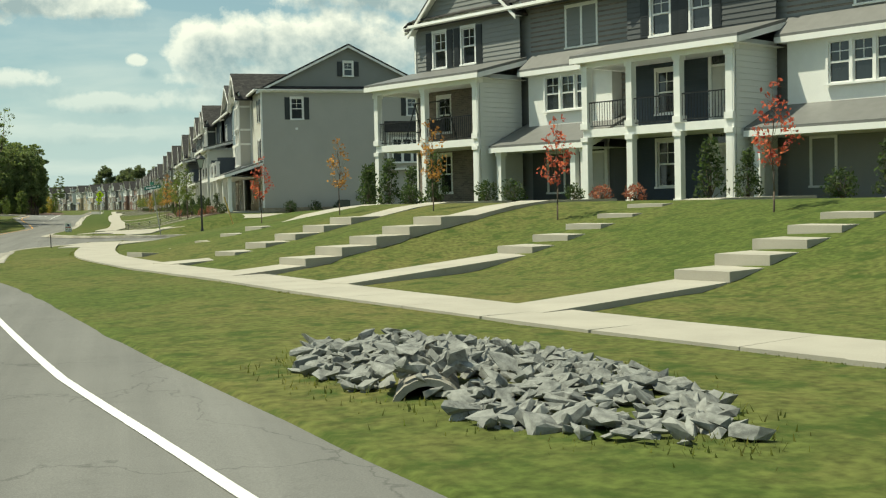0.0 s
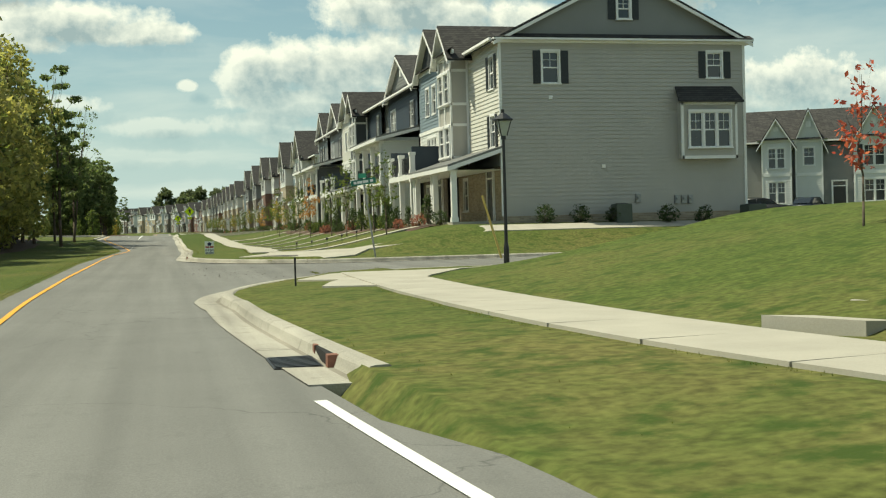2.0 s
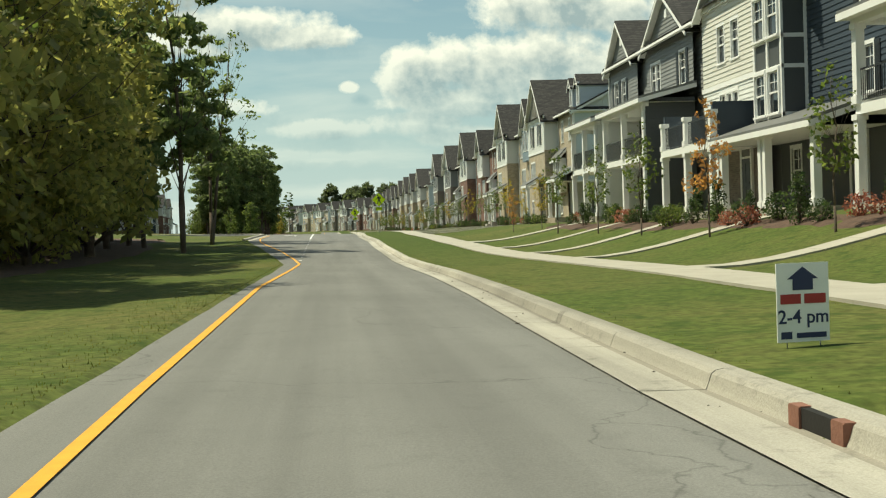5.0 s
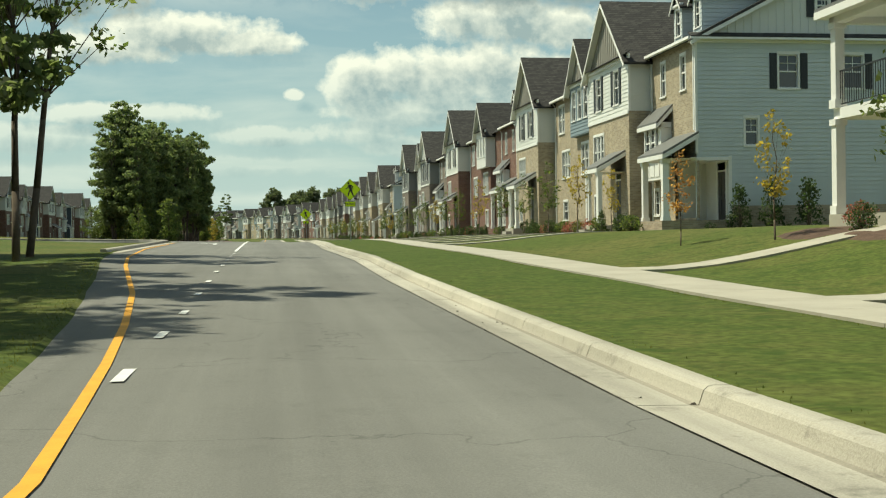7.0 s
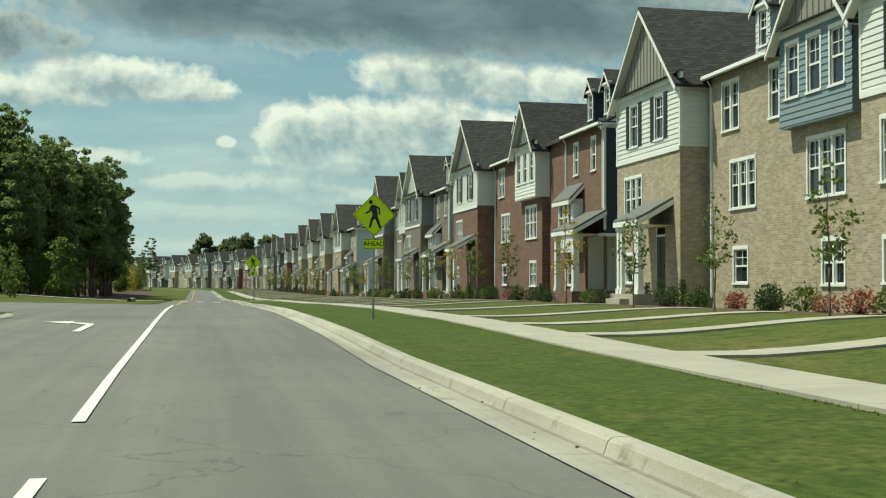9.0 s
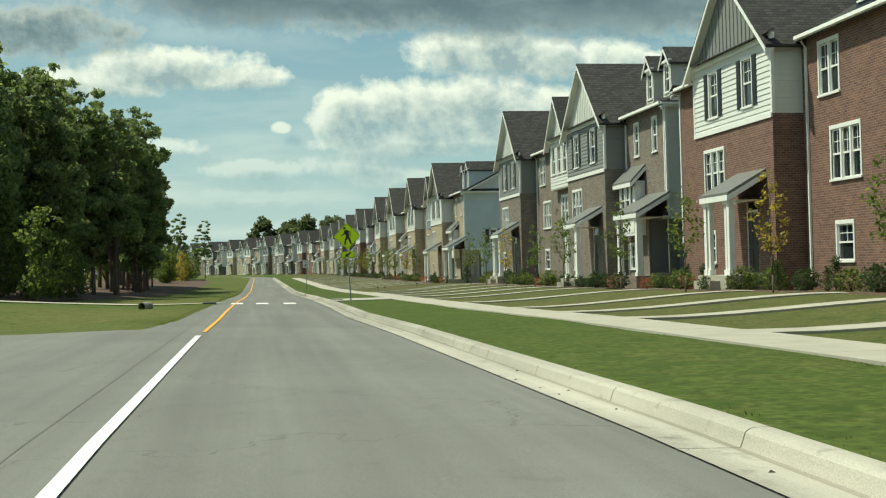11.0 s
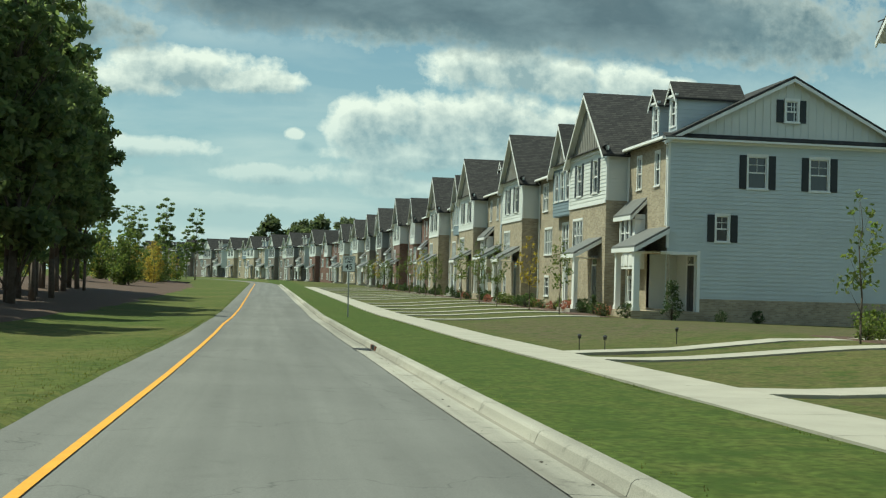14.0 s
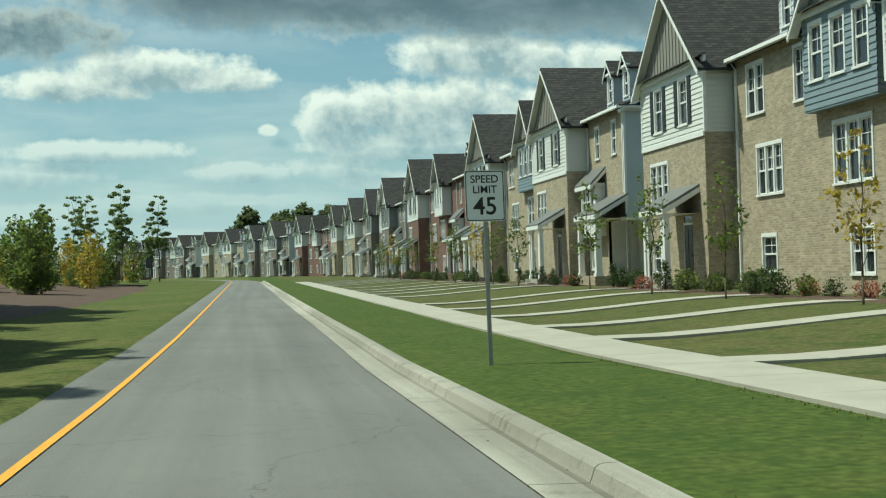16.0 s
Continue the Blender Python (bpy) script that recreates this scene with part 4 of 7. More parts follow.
def column(house, x, y, z0, z1, s=0.26):
    b = bmesh.new()
    h = s / 2
    box(b, x - h, x + h, y - h, y + h, z0 + 0.22, z1 - 0.16)
    box(b, x - h - 0.04, x + h + 0.04, y - h - 0.04, y + h + 0.04, z0, z0 + 0.22)
    box(b, x - h - 0.04, x + h + 0.04, y - h - 0.04, y + h + 0.04, z1 - 0.16, z1)
    part("column", b, WHITE, house)


def roof_plane(bm, ps, t=0.12):
    """A slab on four or three corners, so thick, with its top where the corners are."""
    v = [Vector(p) for p in ps]
    top = [bm.verts.new(p) for p in v]
    low = [bm.verts.new(p - Vector((0, 0, t))) for p in v]
    bm.faces.new(top)
    bm.faces.new(low[::-1])
    n = len(v)
    for i in range(n):
        bm.faces.new((top[i], low[i], low[(i + 1) % n], top[(i + 1) % n]))


def front_gable(house, x0, x1, y, ze, rise, siding, back=9.0, over=0.35, batten=True, vent=None, lap=0.0):
    """A street gable: the wall triangle, its roof run back into the main roof, and white rake boards."""
    xm = (x0 + x1) / 2
    half = (x1 - x0) / 2
    sl = rise / half
    b = bmesh.new()
    wall(b, (0, y, 0), (1, 0, 0), (0, -1, 0), 0, ze, ze + rise, lap=lap, lo=lambda z: x0 + (z - ze) / sl, hi=lambda z: x1 - (z - ze) / sl)
    if batten:
        k = x0 + 0.35
        while k < x1 - 0.3:
            zt = ze + rise - abs(k - xm) * sl - 0.15
            if zt > ze + 0.35:
                bb = bmesh.new()
                box(bb, k - 0.025, k + 0.025, y - 0.03, y, ze + 0.15, zt)
                part("batten", bb, siding, house)
            k += 0.36
    part("gable_wall", b, siding, house)
    b = bmesh.new()
    e = over
    zl = ze - e * sl
    roof_plane(b, [(xm, y - e, ze + rise + 0.08), (x0 - e, y - e, zl + 0.08), (x0 - e, y + back, zl + 0.08), (xm, y + back, ze + rise + 0.08)])
    roof_plane(b, [(xm, y - e, ze + rise + 0.08), (x1 + e, y - e, zl + 0.08), (x1 + e, y + back, zl + 0.08), (xm, y + back, ze + rise + 0.08)])
    part("gable_roof", b, SHINGLE, house)
    b = bmesh.new()
    for sx, xe in ((-1, x0 - e), (1, x1 + e)):
        prism(b, [(xm, ze + rise - 0.06), (xe, zl - 0.06), (xe, zl - 0.21), (xm, ze + rise - 0.21)], "y", y - e - 0.03, y - e + 0.03)
        roof_plane(b, [(xm, y - e, ze + rise - 0.06), (xe, y - e, zl - 0.06), (xe, y, zl - 0.06), (xm, y, ze + rise - 0.06)], 0.03)
    prism(b, [(x0 - e, ze - 0.02), (x1 + e, ze - 0.02), (x1 + e, ze + 0.18), (x0 - e, ze + 0.18)], "y", y - 0.10, y - 0.005)
    part("rake_trim", b, WHITE, house)
    b = bmesh.new()
    roof_plane(b, [(x0 - e, y - 0.30, ze + 0.19), (x1 + e, y - 0.30, ze + 0.19), (x1 + e, y - 0.002, ze + 0.32), (x0 - e, y - 0.002, ze + 0.32)], 0.04)
    part("skirt_roof", b, SHINGLE, house)
    if vent == "round":
        b = bmesh.new()
        bmesh.ops.create_circle(b, cap_ends=True, segments=20, radius=0.33)
        bmesh.ops.rotate(b, verts=b.verts[:], matrix=Matrix.Rotation(radians(90), 3, "X"))
        ex = bmesh.ops.extrude_face_region(b, geom=b.faces[:])
        bmesh.ops.translate(b, verts=[v for v in ex["geom"] if isinstance(v, bmesh.types.BMVert)], vec=(0, -0.06, 0))
        bmesh.ops.scale(b, verts=b.verts[:], vec=(0.8, 1, 1.35))
        bmesh.ops.translate(b, verts=b.verts[:], vec=(xm, y, ze + rise * 0.42))
        part("vent", b, WHITE, house)
    if vent == "small":
        b = bmesh.new()
        box(b, xm - 0.2, xm + 0.2, y - 0.06, y, ze + rise * 0.45, ze + rise * 0.62)
        part("vent", b, WHITE, house)


def shed(house, x0, x1, y0, y1, zl, zh, name="porch_roof", trim=True):
    """A lean-to roof from its low street edge y0 up to the wall at y1."""
    b = bmesh.new()
    roof_plane(b, [(x0, y0, zl), (x1, y0, zl), (x1, y1, zh), (x0, y1, zh)], 0.10)
    r = part(name, b, PORCH_ROOF, house)
    if trim:
        b = bmesh.new()
        box(b, x0, x1, y0 - 0.02, y0 + 0.05, zl - 0.28, zl - 0.09)
        part("porch_fascia", b, WHITE, house)
        for x in (x0, x1):
            b = bmesh.new()
            prism(b, [(y0 + 0.05, zl - 0.28), (y0 + 0.05, zl - 0.09), (y1, zh - 0.11), (y1, zh - 0.30)], "x", x - 0.02, x + 0.02)
            part("porch_cheek", b, WHITE, house)
        b = bmesh.new()
        quad(b, (x0, y0 + 0.05, zl - 0.26), (x1, y0 + 0.05, zl - 0.26), (x1, y1, zl - 0.26), (x0, y1, zl - 0.26))
        part("porch_soffit", b, WHITE, house)
    return r


def downspout(house, x, y, z0, z1, face=-1):
    b = bmesh.new()
    box(b, x - 0.045, x + 0.045, y - 0.09, y - 0.01, z0, z1 - 0.35)
    prism(b, [(y - 0.01, z1 - 0.40), (y - 0.09, z1 - 0.32), (y - 0.36, z1 + 0.0), (y - 0.28, z1 + 0.0)], "x", x - 0.045, x + 0.045)
    part("downspout", b, WHITE, house)


def gutter(house, x0, x1, y, z):
    b = bmesh.new()
    prism(b, [(y, z), (y - 0.12, z), (y - 0.13, z - 0.12), (y - 0.05, z - 0.15), (y, z - 0.15)], "x", x0, x1)
    part("gutter", b, WHITE, house)


def railing(house, x0, x1, y, z, h=0.95):
    for lo_z, hi_z, q in ((h - 0.04, h, 0.02), (0.08, 0.11, 0.015)):
        b = bmesh.new()
        box(b, x0, x1, y - q, y + q, z + lo_z, z + hi_z)
        part("rail", b, BLACK, house, "black metal rail")
    b = bmesh.new()
    n = int((x1 - x0) / 0.115)
    for i in range(n + 1):
        x = x0 + (x1 - x0) * i / n
        box(b, x - 0.008, x + 0.008, y - 0.008, y + 0.008, z + 0.1, z + h - 0.03)
    tagged(part("baluster_infill", b, BLACK, house, "black metal balusters"), kind="stuff")


def corner_board(bm, x, y, z0, z1, w=0.12):
    box(bm, x - w / 2, x + w / 2, y - w / 2, y + w / 2, z0, z1)


def main_roof(house, L, y0, D, ze, pitch, siding, batten=True, end_window=True, over=0.35):
    """The long roof with its ridge along the street, and the two end gables."""
    ym = y0 + D / 2
    zr = ze + pitch * D / 2
    b = bmesh.new()
    e = over
    roof_plane(b, [(-e, y0 - e, ze - e * pitch + 0.1), (L + e, y0 - e, ze - e * pitch + 0.1), (L + e, ym, zr + 0.1), (-e, ym, zr + 0.1)])
    roof_plane(b, [(-e, y0 + D + e, ze - e * pitch + 0.1), (L + e, y0 + D + e, ze - e * pitch + 0.1), (L + e, ym, zr + 0.1), (-e, ym, zr + 0.1)])
    part("roof", b, SHINGLE, house)
    for x, n in ((0, -1), (L, 1)):
        b, t, s = bmesh.new(), bmesh.new(), bmesh.new()
        wall(b, (x, 0, 0), (0, 1, 0), (n, 0, 0), 0, ze, zr, lo=lambda z: y0 + (z - ze) / pitch, hi=lambda z: y0 + D - (z - ze) / pitch)
        if batten:
            k = y0 + 0.4
            while k < y0 + D - 0.3:
                zt = zr - abs(k - ym) * pitch - 0.1
                if zt > ze + 0.4:
                    bb = bmesh.new()
                    box(bb, x - 0.03, x + 0.03, k - 0.025, k + 0.025, ze + 0.2, zt)
                    part("batten", bb, siding, house)
                k += 0.4
        xe = x + n * e
        for ya in (y0 - e, y0 + D + e):
            zl = ze - e * pitch
            prism(t, [(ym, zr - 0.03), (ya, zl - 0.03), (ya, zl - 0.19), (ym, zr - 0.19)], "x", xe - 0.03, xe + 0.03)
            roof_plane(t, [(xe, ym, zr - 0.03), (xe, ya, zl - 0.03), (x, ya, zl - 0.03), (x, ym, zr - 0.03)], 0.03)
        box(t, x - 0.10, x + 0.10, y0 - 0.3, y0 + D + 0.3, ze - 0.22, ze)
        roof_plane(s, [(x + n * 0.42, y0 - 0.35, ze + 0.02), (x + n * 0.42, y0 + D + 0.35, ze + 0.02), (x + n * 0.01, y0 + D + 0.35, ze + 0.22), (x + n * 0.01, y0 - 0.35, ze + 0.22)], 0.05)
        roof_plane(t, [(x + n * 0.42, y0 - 0.35, ze - 0.03), (x + n * 0.42, y0 + D + 0.35, ze - 0.03), (x, y0 + D + 0.35, ze - 0.03), (x, y0 - 0.35, ze - 0.03)], 0.09)
        if end_window:
            window(house, x, ym, ze + 0.95, 0.62, 0.95, 1, 90 * n, shutters=True, proud=True)
        part("end_gable", b, siding, house)
        part("end_trim", t, WHITE, house)
        part("end_skirt_roof", s, SHINGLE, house)


def dormer(house, x, y, z, w=1.15, h=1.75, siding=None):
    rise = 0.62
    b = bmesh.new()
    wall(b, (x - w / 2, y, 0), (1, 0, 0), (0, -1, 0), w, z, z + h, [(w / 2 - 0.30, w / 2 + 0.30, z + 0.35, z + h - 0.2)], lap=LAP)
    wall(b, (x - w / 2, y, 0), (0, 1, 0), (-1, 0, 0), 3.4, z, z + h, lap=LAP)
    wall(b, (x + w / 2, y, 0), (0, 1, 0), (1, 0, 0), 3.4, z, z + h, lap=LAP)
    wall(b, (0, y, 0), (1, 0, 0), (0, -1, 0), 0, z + h, z + h + rise, lo=lambda q: x - w / 2 + (q - z - h) * (w / 2) / rise, hi=lambda q: x + w / 2 - (q - z - h) * (w / 2) / rise)
    d = part("dormer", b, siding, house)
    window(house, x, y, z + 0.35, 0.6, h - 0.55, 1, 0)
    b, t = bmesh.new(), bmesh.new()
    e, sl = 0.2, rise / (w / 2)
    for s in (-1, 1):
        roof_plane(b, [(x, y - e, z + h + rise + 0.08), (x + s * (w / 2 + e), y - e, z + h - e * sl + 0.08), (x + s * (w / 2 + e), y + 3.5, z + h - e * sl + 0.08), (x, y + 3.5, z + h + rise + 0.08)], 0.09)
        prism(t, [(x, z + h + rise - 0.03), (x + s * (w / 2 + e), z + h - e * sl - 0.03), (x + s * (w / 2 + e), z + h - e * sl - 0.15), (x, z + h + rise - 0.17)], "y", y - e - 0.02, y - e + 0.02)
    box(t, x - w / 2 - 0.12, x + w / 2 + 0.12, y - 0.16, y - 0.004, z + h - 0.06, z + h + 0.05)
    part("dormer_roof", b, SHINGLE, d)
    part("dormer_trim", t, WHITE, d)


def brick_house(m, pal, label):
    """A row of five brick and siding townhouses; from the left: gable, recessed unit, three-window bay, gable, corner unit with porch."""
    L, D, ZE = 34.2, 12.5, 8.25
    BR, S1, S2, SE, SG = pal["brick"], pal["gable"], pal["bay"], pal["end"], pal["gtop"]
    h = thing("townhouse_row", m, label, "townhouses", "brick townhouse rows")
    h.scale = (1, 1, 1.085)
    # brick fronts
    b = bmesh.new()
    Y = 1.2
    gx = pal.get("gables", ((0.6, 7.6), (20.4, 27.9)))
    bay0 = pal.get("bay0", 15.0)
    solid = sorted(list(gx) + [(bay0, bay0 + 4.4)])
    bands, x = [], 0.0
    for a, c in solid:
        if a > x:
            bands.append((x, a, Y))
        x = c
    bands.append((x, L, Y))
    cor = [(29.8, 0.62, 6.2, 1.5, 1), (32.6, 0.62, 6.2, 1.5, 1), (28.7, 0.7, 0.75, 1.15, 1)]
    rec = []
    for a, c, y in bands[:-1]:
        if c - a > 5:
            rec += [(a + 2.0, 1.35, 6.15, 1.65, 2), (c - 1.6, 1.35, 6.15, 1.65, 2), (a + 3.0, 1.95, 3.35, 1.6, 3), (a + 2.8, 1.1, 0.75, 1.15, 1)]
        elif c - a > 2.2:
            rec += [((a + c) / 2, 0.8, 6.15, 1.65, 1), ((a + c) / 2, 0.8, 3.35, 1.6, 1)]
    for x0, x1, y in bands:
        hs = [hole(x - x0, w, z, hh) for x, w, z, hh, n in rec + cor if x0 < x < x1]
        if x1 == L:
            hs.append((x1 - x0 - 2.9, x1 - x0, 0.55, 3.05))
        wall(b, (x0, y, 0), (1, 0, 0), (0, -1, 0), x1 - x0, -1.5, ZE, hs)
    for x, w, z, hh, n in rec + cor:
        window(h, x, Y, z, w, hh, n)
    # gable bays: brick below, siding above
    for i, (x0, x1) in enumerate(gx):
        sb = bmesh.new()
        w = x1 - x0
        wx = 2.0
        low = [hole(wx, 1.95, 3.35, 1.6), hole(wx - 0.5, 0.8, 0.75, 1.1)]
        top = [hole(2.1, 0.85, 6.25, 1.65), hole(w - 2.1, 0.85, 6.25, 1.65)]
        dx = w - 2.0
        low.append((dx - 0.5, dx + 0.5, 0.35, 2.85))
        wall(b, (x0, 0, 0), (1, 0, 0), (0, -1, 0), w, -1.5, 5.75, low)
        wall(sb, (x0, 0, 0), (1, 0, 0), (0, -1, 0), w, 5.75, ZE, top, lap=LAP)
        for x, n in ((x0, -1), (x1, 1)):
            wall(b, (x, 0, 0), (0, 1, 0), (n, 0, 0), Y, -1.5, 5.75)
            wall(sb, (x, 0, 0), (0, 1, 0), (n, 0, 0), Y, 5.75, ZE, lap=LAP)
        window(h, x0 + wx, 0, 3.35, 1.95, 1.6, 3)
        window(h, x0 + wx - 0.5, 0, 0.75, 0.8, 1.1, 1)
        for xx in (2.1, w - 2.1):
            window(h, x0 + xx, 0, 6.25, 0.85, 1.65, 1, shutters=True)
        door(h, x0 + dx, 0.05, 0.35)
        shed(h, x0 + dx - 1.35, x0 + dx + 1.35, -1.55, 0, 3.15, 3.95)
        for cx in (-1.1, 1.1):
            column(h, x0 + dx + cx, -1.35, 0.3, 2.9, 0.22)
            column(h, x0 + dx + cx * 0.72, -1.35, 0.3, 2.9, 0.16)
        sbm = bmesh.new()
        box(sbm, x0 + dx - 1.4, x0 + dx + 1.4, -1.7, 0, -1.0, 0.32)
        box(sbm, x0 + dx - 0.8, x0 + dx + 0.8, -2.1, -1.7, -1.0, 0.14)
        part("porch_step", sbm, CONC, h)
        front_gable(h, x0, x1, 0, ZE, 3.3, SG, vent=pal.get("vent"))
        t = bmesh.new()
        for x in (x0, x1):
            box(t, x - 0.06, x + 0.06, -0.03, 0.09, 5.75, ZE)
            part("corner_trim", t, WHITE, h)
            t = bmesh.new()
        box(t, x0, x1, -0.06, 0.0, 5.62, 5.80)
        part("band_board", t, WHITE, h)
        part("bay_siding", sb, S1, h)
    # three-window bay
    x0, x1, yb = bay0, bay0 + 4.4, 0.35
    w = x1 - x0
    tops = [hole(x, 0.75, 6.35, 1.6) for x in (0.85, 2.2, 3.55)]
    s3 = bmesh.new()
    wall(s3, (x0, yb, 0), (1, 0, 0), (0, -1, 0), w, 5.45, ZE, tops, lap=LAP)
    wall(s3, (x0, yb, 0), (0, 1, 0), (-1, 0, 0), Y - yb, 5.45, ZE, lap=LAP)
    wall(s3, (x1, yb, 0), (0, 1, 0), (1, 0, 0), Y - yb, 5.45, ZE, lap=LAP)
    quad(s3, (x0, yb, 5.45), (x1, yb, 5.45), (x1, Y, 5.45), (x0, Y, 5.45))
    part("bay_siding", s3, S2, h)
    for x in (0.85, 2.2, 3.55):
        window(h, x0 + x, yb, 6.35, 0.75, 1.6, 1)
    lows = [hole(2.2, 2.2, 3.3, 1.7), hole(2.6, 1.25, 0.7, 1.25)]
    wall(b, (x0, 0.75, 0), (1, 0, 0), (0, -1, 0), w, -1.5, 5.45, lows)
    wall(b, (x0, 0.75, 0), (0, 1, 0), (-1, 0, 0), Y - 0.75, -1.5, 5.45)
    wall(b, (x1, 0.75, 0), (0, 1, 0), (1, 0, 0), Y - 0.75, -1.5, 5.45)
    window(h, x0 + 2.2, 0.75, 3.3, 2.2, 1.7, 3)
    window(h, x0 + 2.6, 0.75, 0.7, 1.25, 1.25, 2)
    front_gable(h, x0, x1, yb, ZE, 2.5, SG, back=8.5, vent="small")
    # string courses and lintels in brick relief
    box(b, x0 + 0.95, x0 + 3.45, 0.73, 0.75, 5.05, 5.28)
    part("brick_front", b, BR, h)
    # corner unit: box bay, shed roofs, inset porch
    b = bmesh.new()
    bx0, bx1 = 28.35, 30.9
    box(b, bx0, bx1, Y - 0.55, Y, 2.35, 4.95)
    for k in range(3):
        box(b, bx0 + 0.12 + k * 0.8, bx0 + 0.75 + k * 0.8, Y - 0.58, Y - 0.55, 2.5, 3.25)
    part("box_bay", b, WHITE, h, "white panelled box bay window")
    window(h, (bx0 + bx1) / 2, Y - 0.58, 3.4, 1.5, 1.35, 2, proud=True)
    shed(h, bx0 - 0.2, bx1 + 0.2, Y - 0.85, Y, 4.95, 5.75, "bay_roof")
    shed(h, 30.9, L + 0.35, Y - 1.75, Y, 3.35, 4.25)
    column(h, 31.2, Y - 1.5, 0.4, 3.08, 0.26)
    column(h, L - 0.1, Y - 1.5, 0.4, 3.08, 0.3)
    pb = bmesh.new()
    box(pb, 30.9, L + 0.1, Y - 1.75, Y + 1.6, -1.2, 0.45)
    part("porch_base", pb, BR, h)
    pb = bmesh.new()
    wall(pb, (31.3, Y + 1.6, 0), (1, 0, 0), (0, -1, 0), 2.9, 0.45, 3.3)
    wall(pb, (31.3, Y, 0), (0, 1, 0), (1, 0, 0), 1.6, 0.45, 3.3)
    quad(pb, (31.3, Y, 3.05), (L, Y, 3.05), (L, Y + 1.6, 3.05), (31.3, Y + 1.6, 3.05))
    part("porch_wall", pb, S1, h)
    door(h, 33.3, Y + 1.6, 0.45, 0.95, 2.1)
    # end walls
    b, t = bmesh.new(), bmesh.new()
    holes_r = [hole(5.75 - Y, 0.95, 6.1, 1.45), hole(9.0 - Y, 0.95, 6.1, 1.45), hole(pal['lowy'] - Y, 0.62, 3.65, 1.15)]
    wall(b, (L, Y, 0), (0, 1, 0), (1, 0, 0), D, 1.05, ZE, holes_r + [(0, 1.6, 0.45, 3.05)], lap=LAP)
    wall(b, (0, Y, 0), (0, 1, 0), (-1, 0, 0), D, 1.05, ZE, lap=LAP)
    wall(b, (0, Y + D, 0), (1, 0, 0), (0, 1, 0), L, -1.5, ZE)
    part("end_siding", b, SE, h)
    window(h, L, 5.75, 6.1, 0.95, 1.45, 1, 90, shutters=True)
    window(h, L, 9.0, 6.1, 0.95, 1.45, 1, 90, shutters=True)
    window(h, L, pal['lowy'], 3.65, 0.62, 1.15, 1, 90, shutters=pal.get("lowshut", True))
    wall_b = bmesh.new()
    wall(wall_b, (L + 0.02, Y + 1.6, 0), (0, 1, 0), (1, 0, 0), D - 1.6, -1.5, 1.05)
    part("end_plinth", wall_b, BR, h)
    wall_b = bmesh.new()
    wall(wall_b, (-0.02, Y, 0), (0, 1, 0), (-1, 0, 0), D, -1.5, 1.05)
    part("end_plinth", wall_b, BR, h)
    for q in ((L - 0.06, L + 0.05, Y - 0.05, Y + 0.07, 3.3, ZE), (-0.05, 0.06, Y - 0.05, Y + 0.07, 1.05, ZE), (L - 0.04, L + 0.04, Y + 1.55, Y + 1.7, 0.45, 3.2), (L - 0.05, L + 0.045, Y - 0.3, Y + 1.7, 3.0, 3.14)):
        t = bmesh.new()
        box(t, *q)
        part("corner_trim", t, WHITE, h)
    main_roof(h, L, Y, D, ZE, 0.47, SG if pal.get("endtop") is None else pal["endtop"])
    for a, c, y in bands[:-1]:
        if c - a > 2:
            gutter(h, a + 0.3, c - 0.2, Y - 0.33, ZE + 0.02)
    gutter(h, 28.2, L + 0.3, Y - 0.33, ZE + 0.02)
    for x in (gx[0][1] + 0.4, 28.15, L - 0.12):
        downspout(h, x, Y, 0.2 if x < 30 else 4.3, ZE)
    for x in (30.0, 32.6):
        dormer(h, x, Y + 0.75, ZE + 0.35, siding=pal["dorm"])
    dormer(h, gx[0][1] + 3.2, Y + 0.75, ZE + 0.35, siding=pal["dorm"])
    if pal.get("dorm2", True):
        dormer(h, gx[0][1] + 5.6, Y + 0.75, ZE + 0.35, siding=pal["dorm"])
    return h


def sid(name, c):
    return mat("siding_" + name, c, 0.6, 0.06, 0.8, 25, 0.06)


S_LBLUE = sid("pale_blue", (0.55, 0.60, 0.62))
S_PALE = sid("pale_grey", (0.66, 0.67, 0.64))
S_BLUE = sid("slate_blue", (0.20, 0.255, 0.29))
S_NAVY = sid("navy", (0.035, 0.05, 0.068))
S_GREY = sid("grey", (0.22, 0.225, 0.22))
S_GREIGE = sid("greige", (0.42, 0.405, 0.37))
S_CREAM = sid("cream", (0.62, 0.61, 0.55))
S_DARK = sid("charcoal", (0.075, 0.08, 0.082))
S_WHITE = sid("white", (0.72, 0.72, 0.70))
S_TAUPE = sid("taupe", (0.27, 0.255, 0.225))
B_BEIGE = brick_mat("beige_brick", (0.46, 0.38, 0.27), (0.30, 0.245, 0.175), (0.42, 0.38, 0.31))
B_BROWN = brick_mat("brown_brick", (0.235, 0.195, 0.165), (0.145, 0.12, 0.105), (0.25, 0.22, 0.19))
B_RED = brick_mat("red_brick", (0.21, 0.105, 0.075), (0.125, 0.06, 0.048), (0.26, 0.21, 0.18))
PAL_BEIGE = dict(lowy=4.0, brick=B_BEIGE, gable=S_PALE, bay=S_BLUE, end=S_LBLUE, gtop=S_TAUPE, endtop=S_PALE, dorm=S_LBLUE)
PAL_RED = dict(gables=((4.8, 12.3),), bay0=20.6, lowy=4.0, brick=B_RED, gable=S_PALE, bay=S_WHITE, end=S_NAVY, gtop=S_GREY, dorm=S_NAVY)
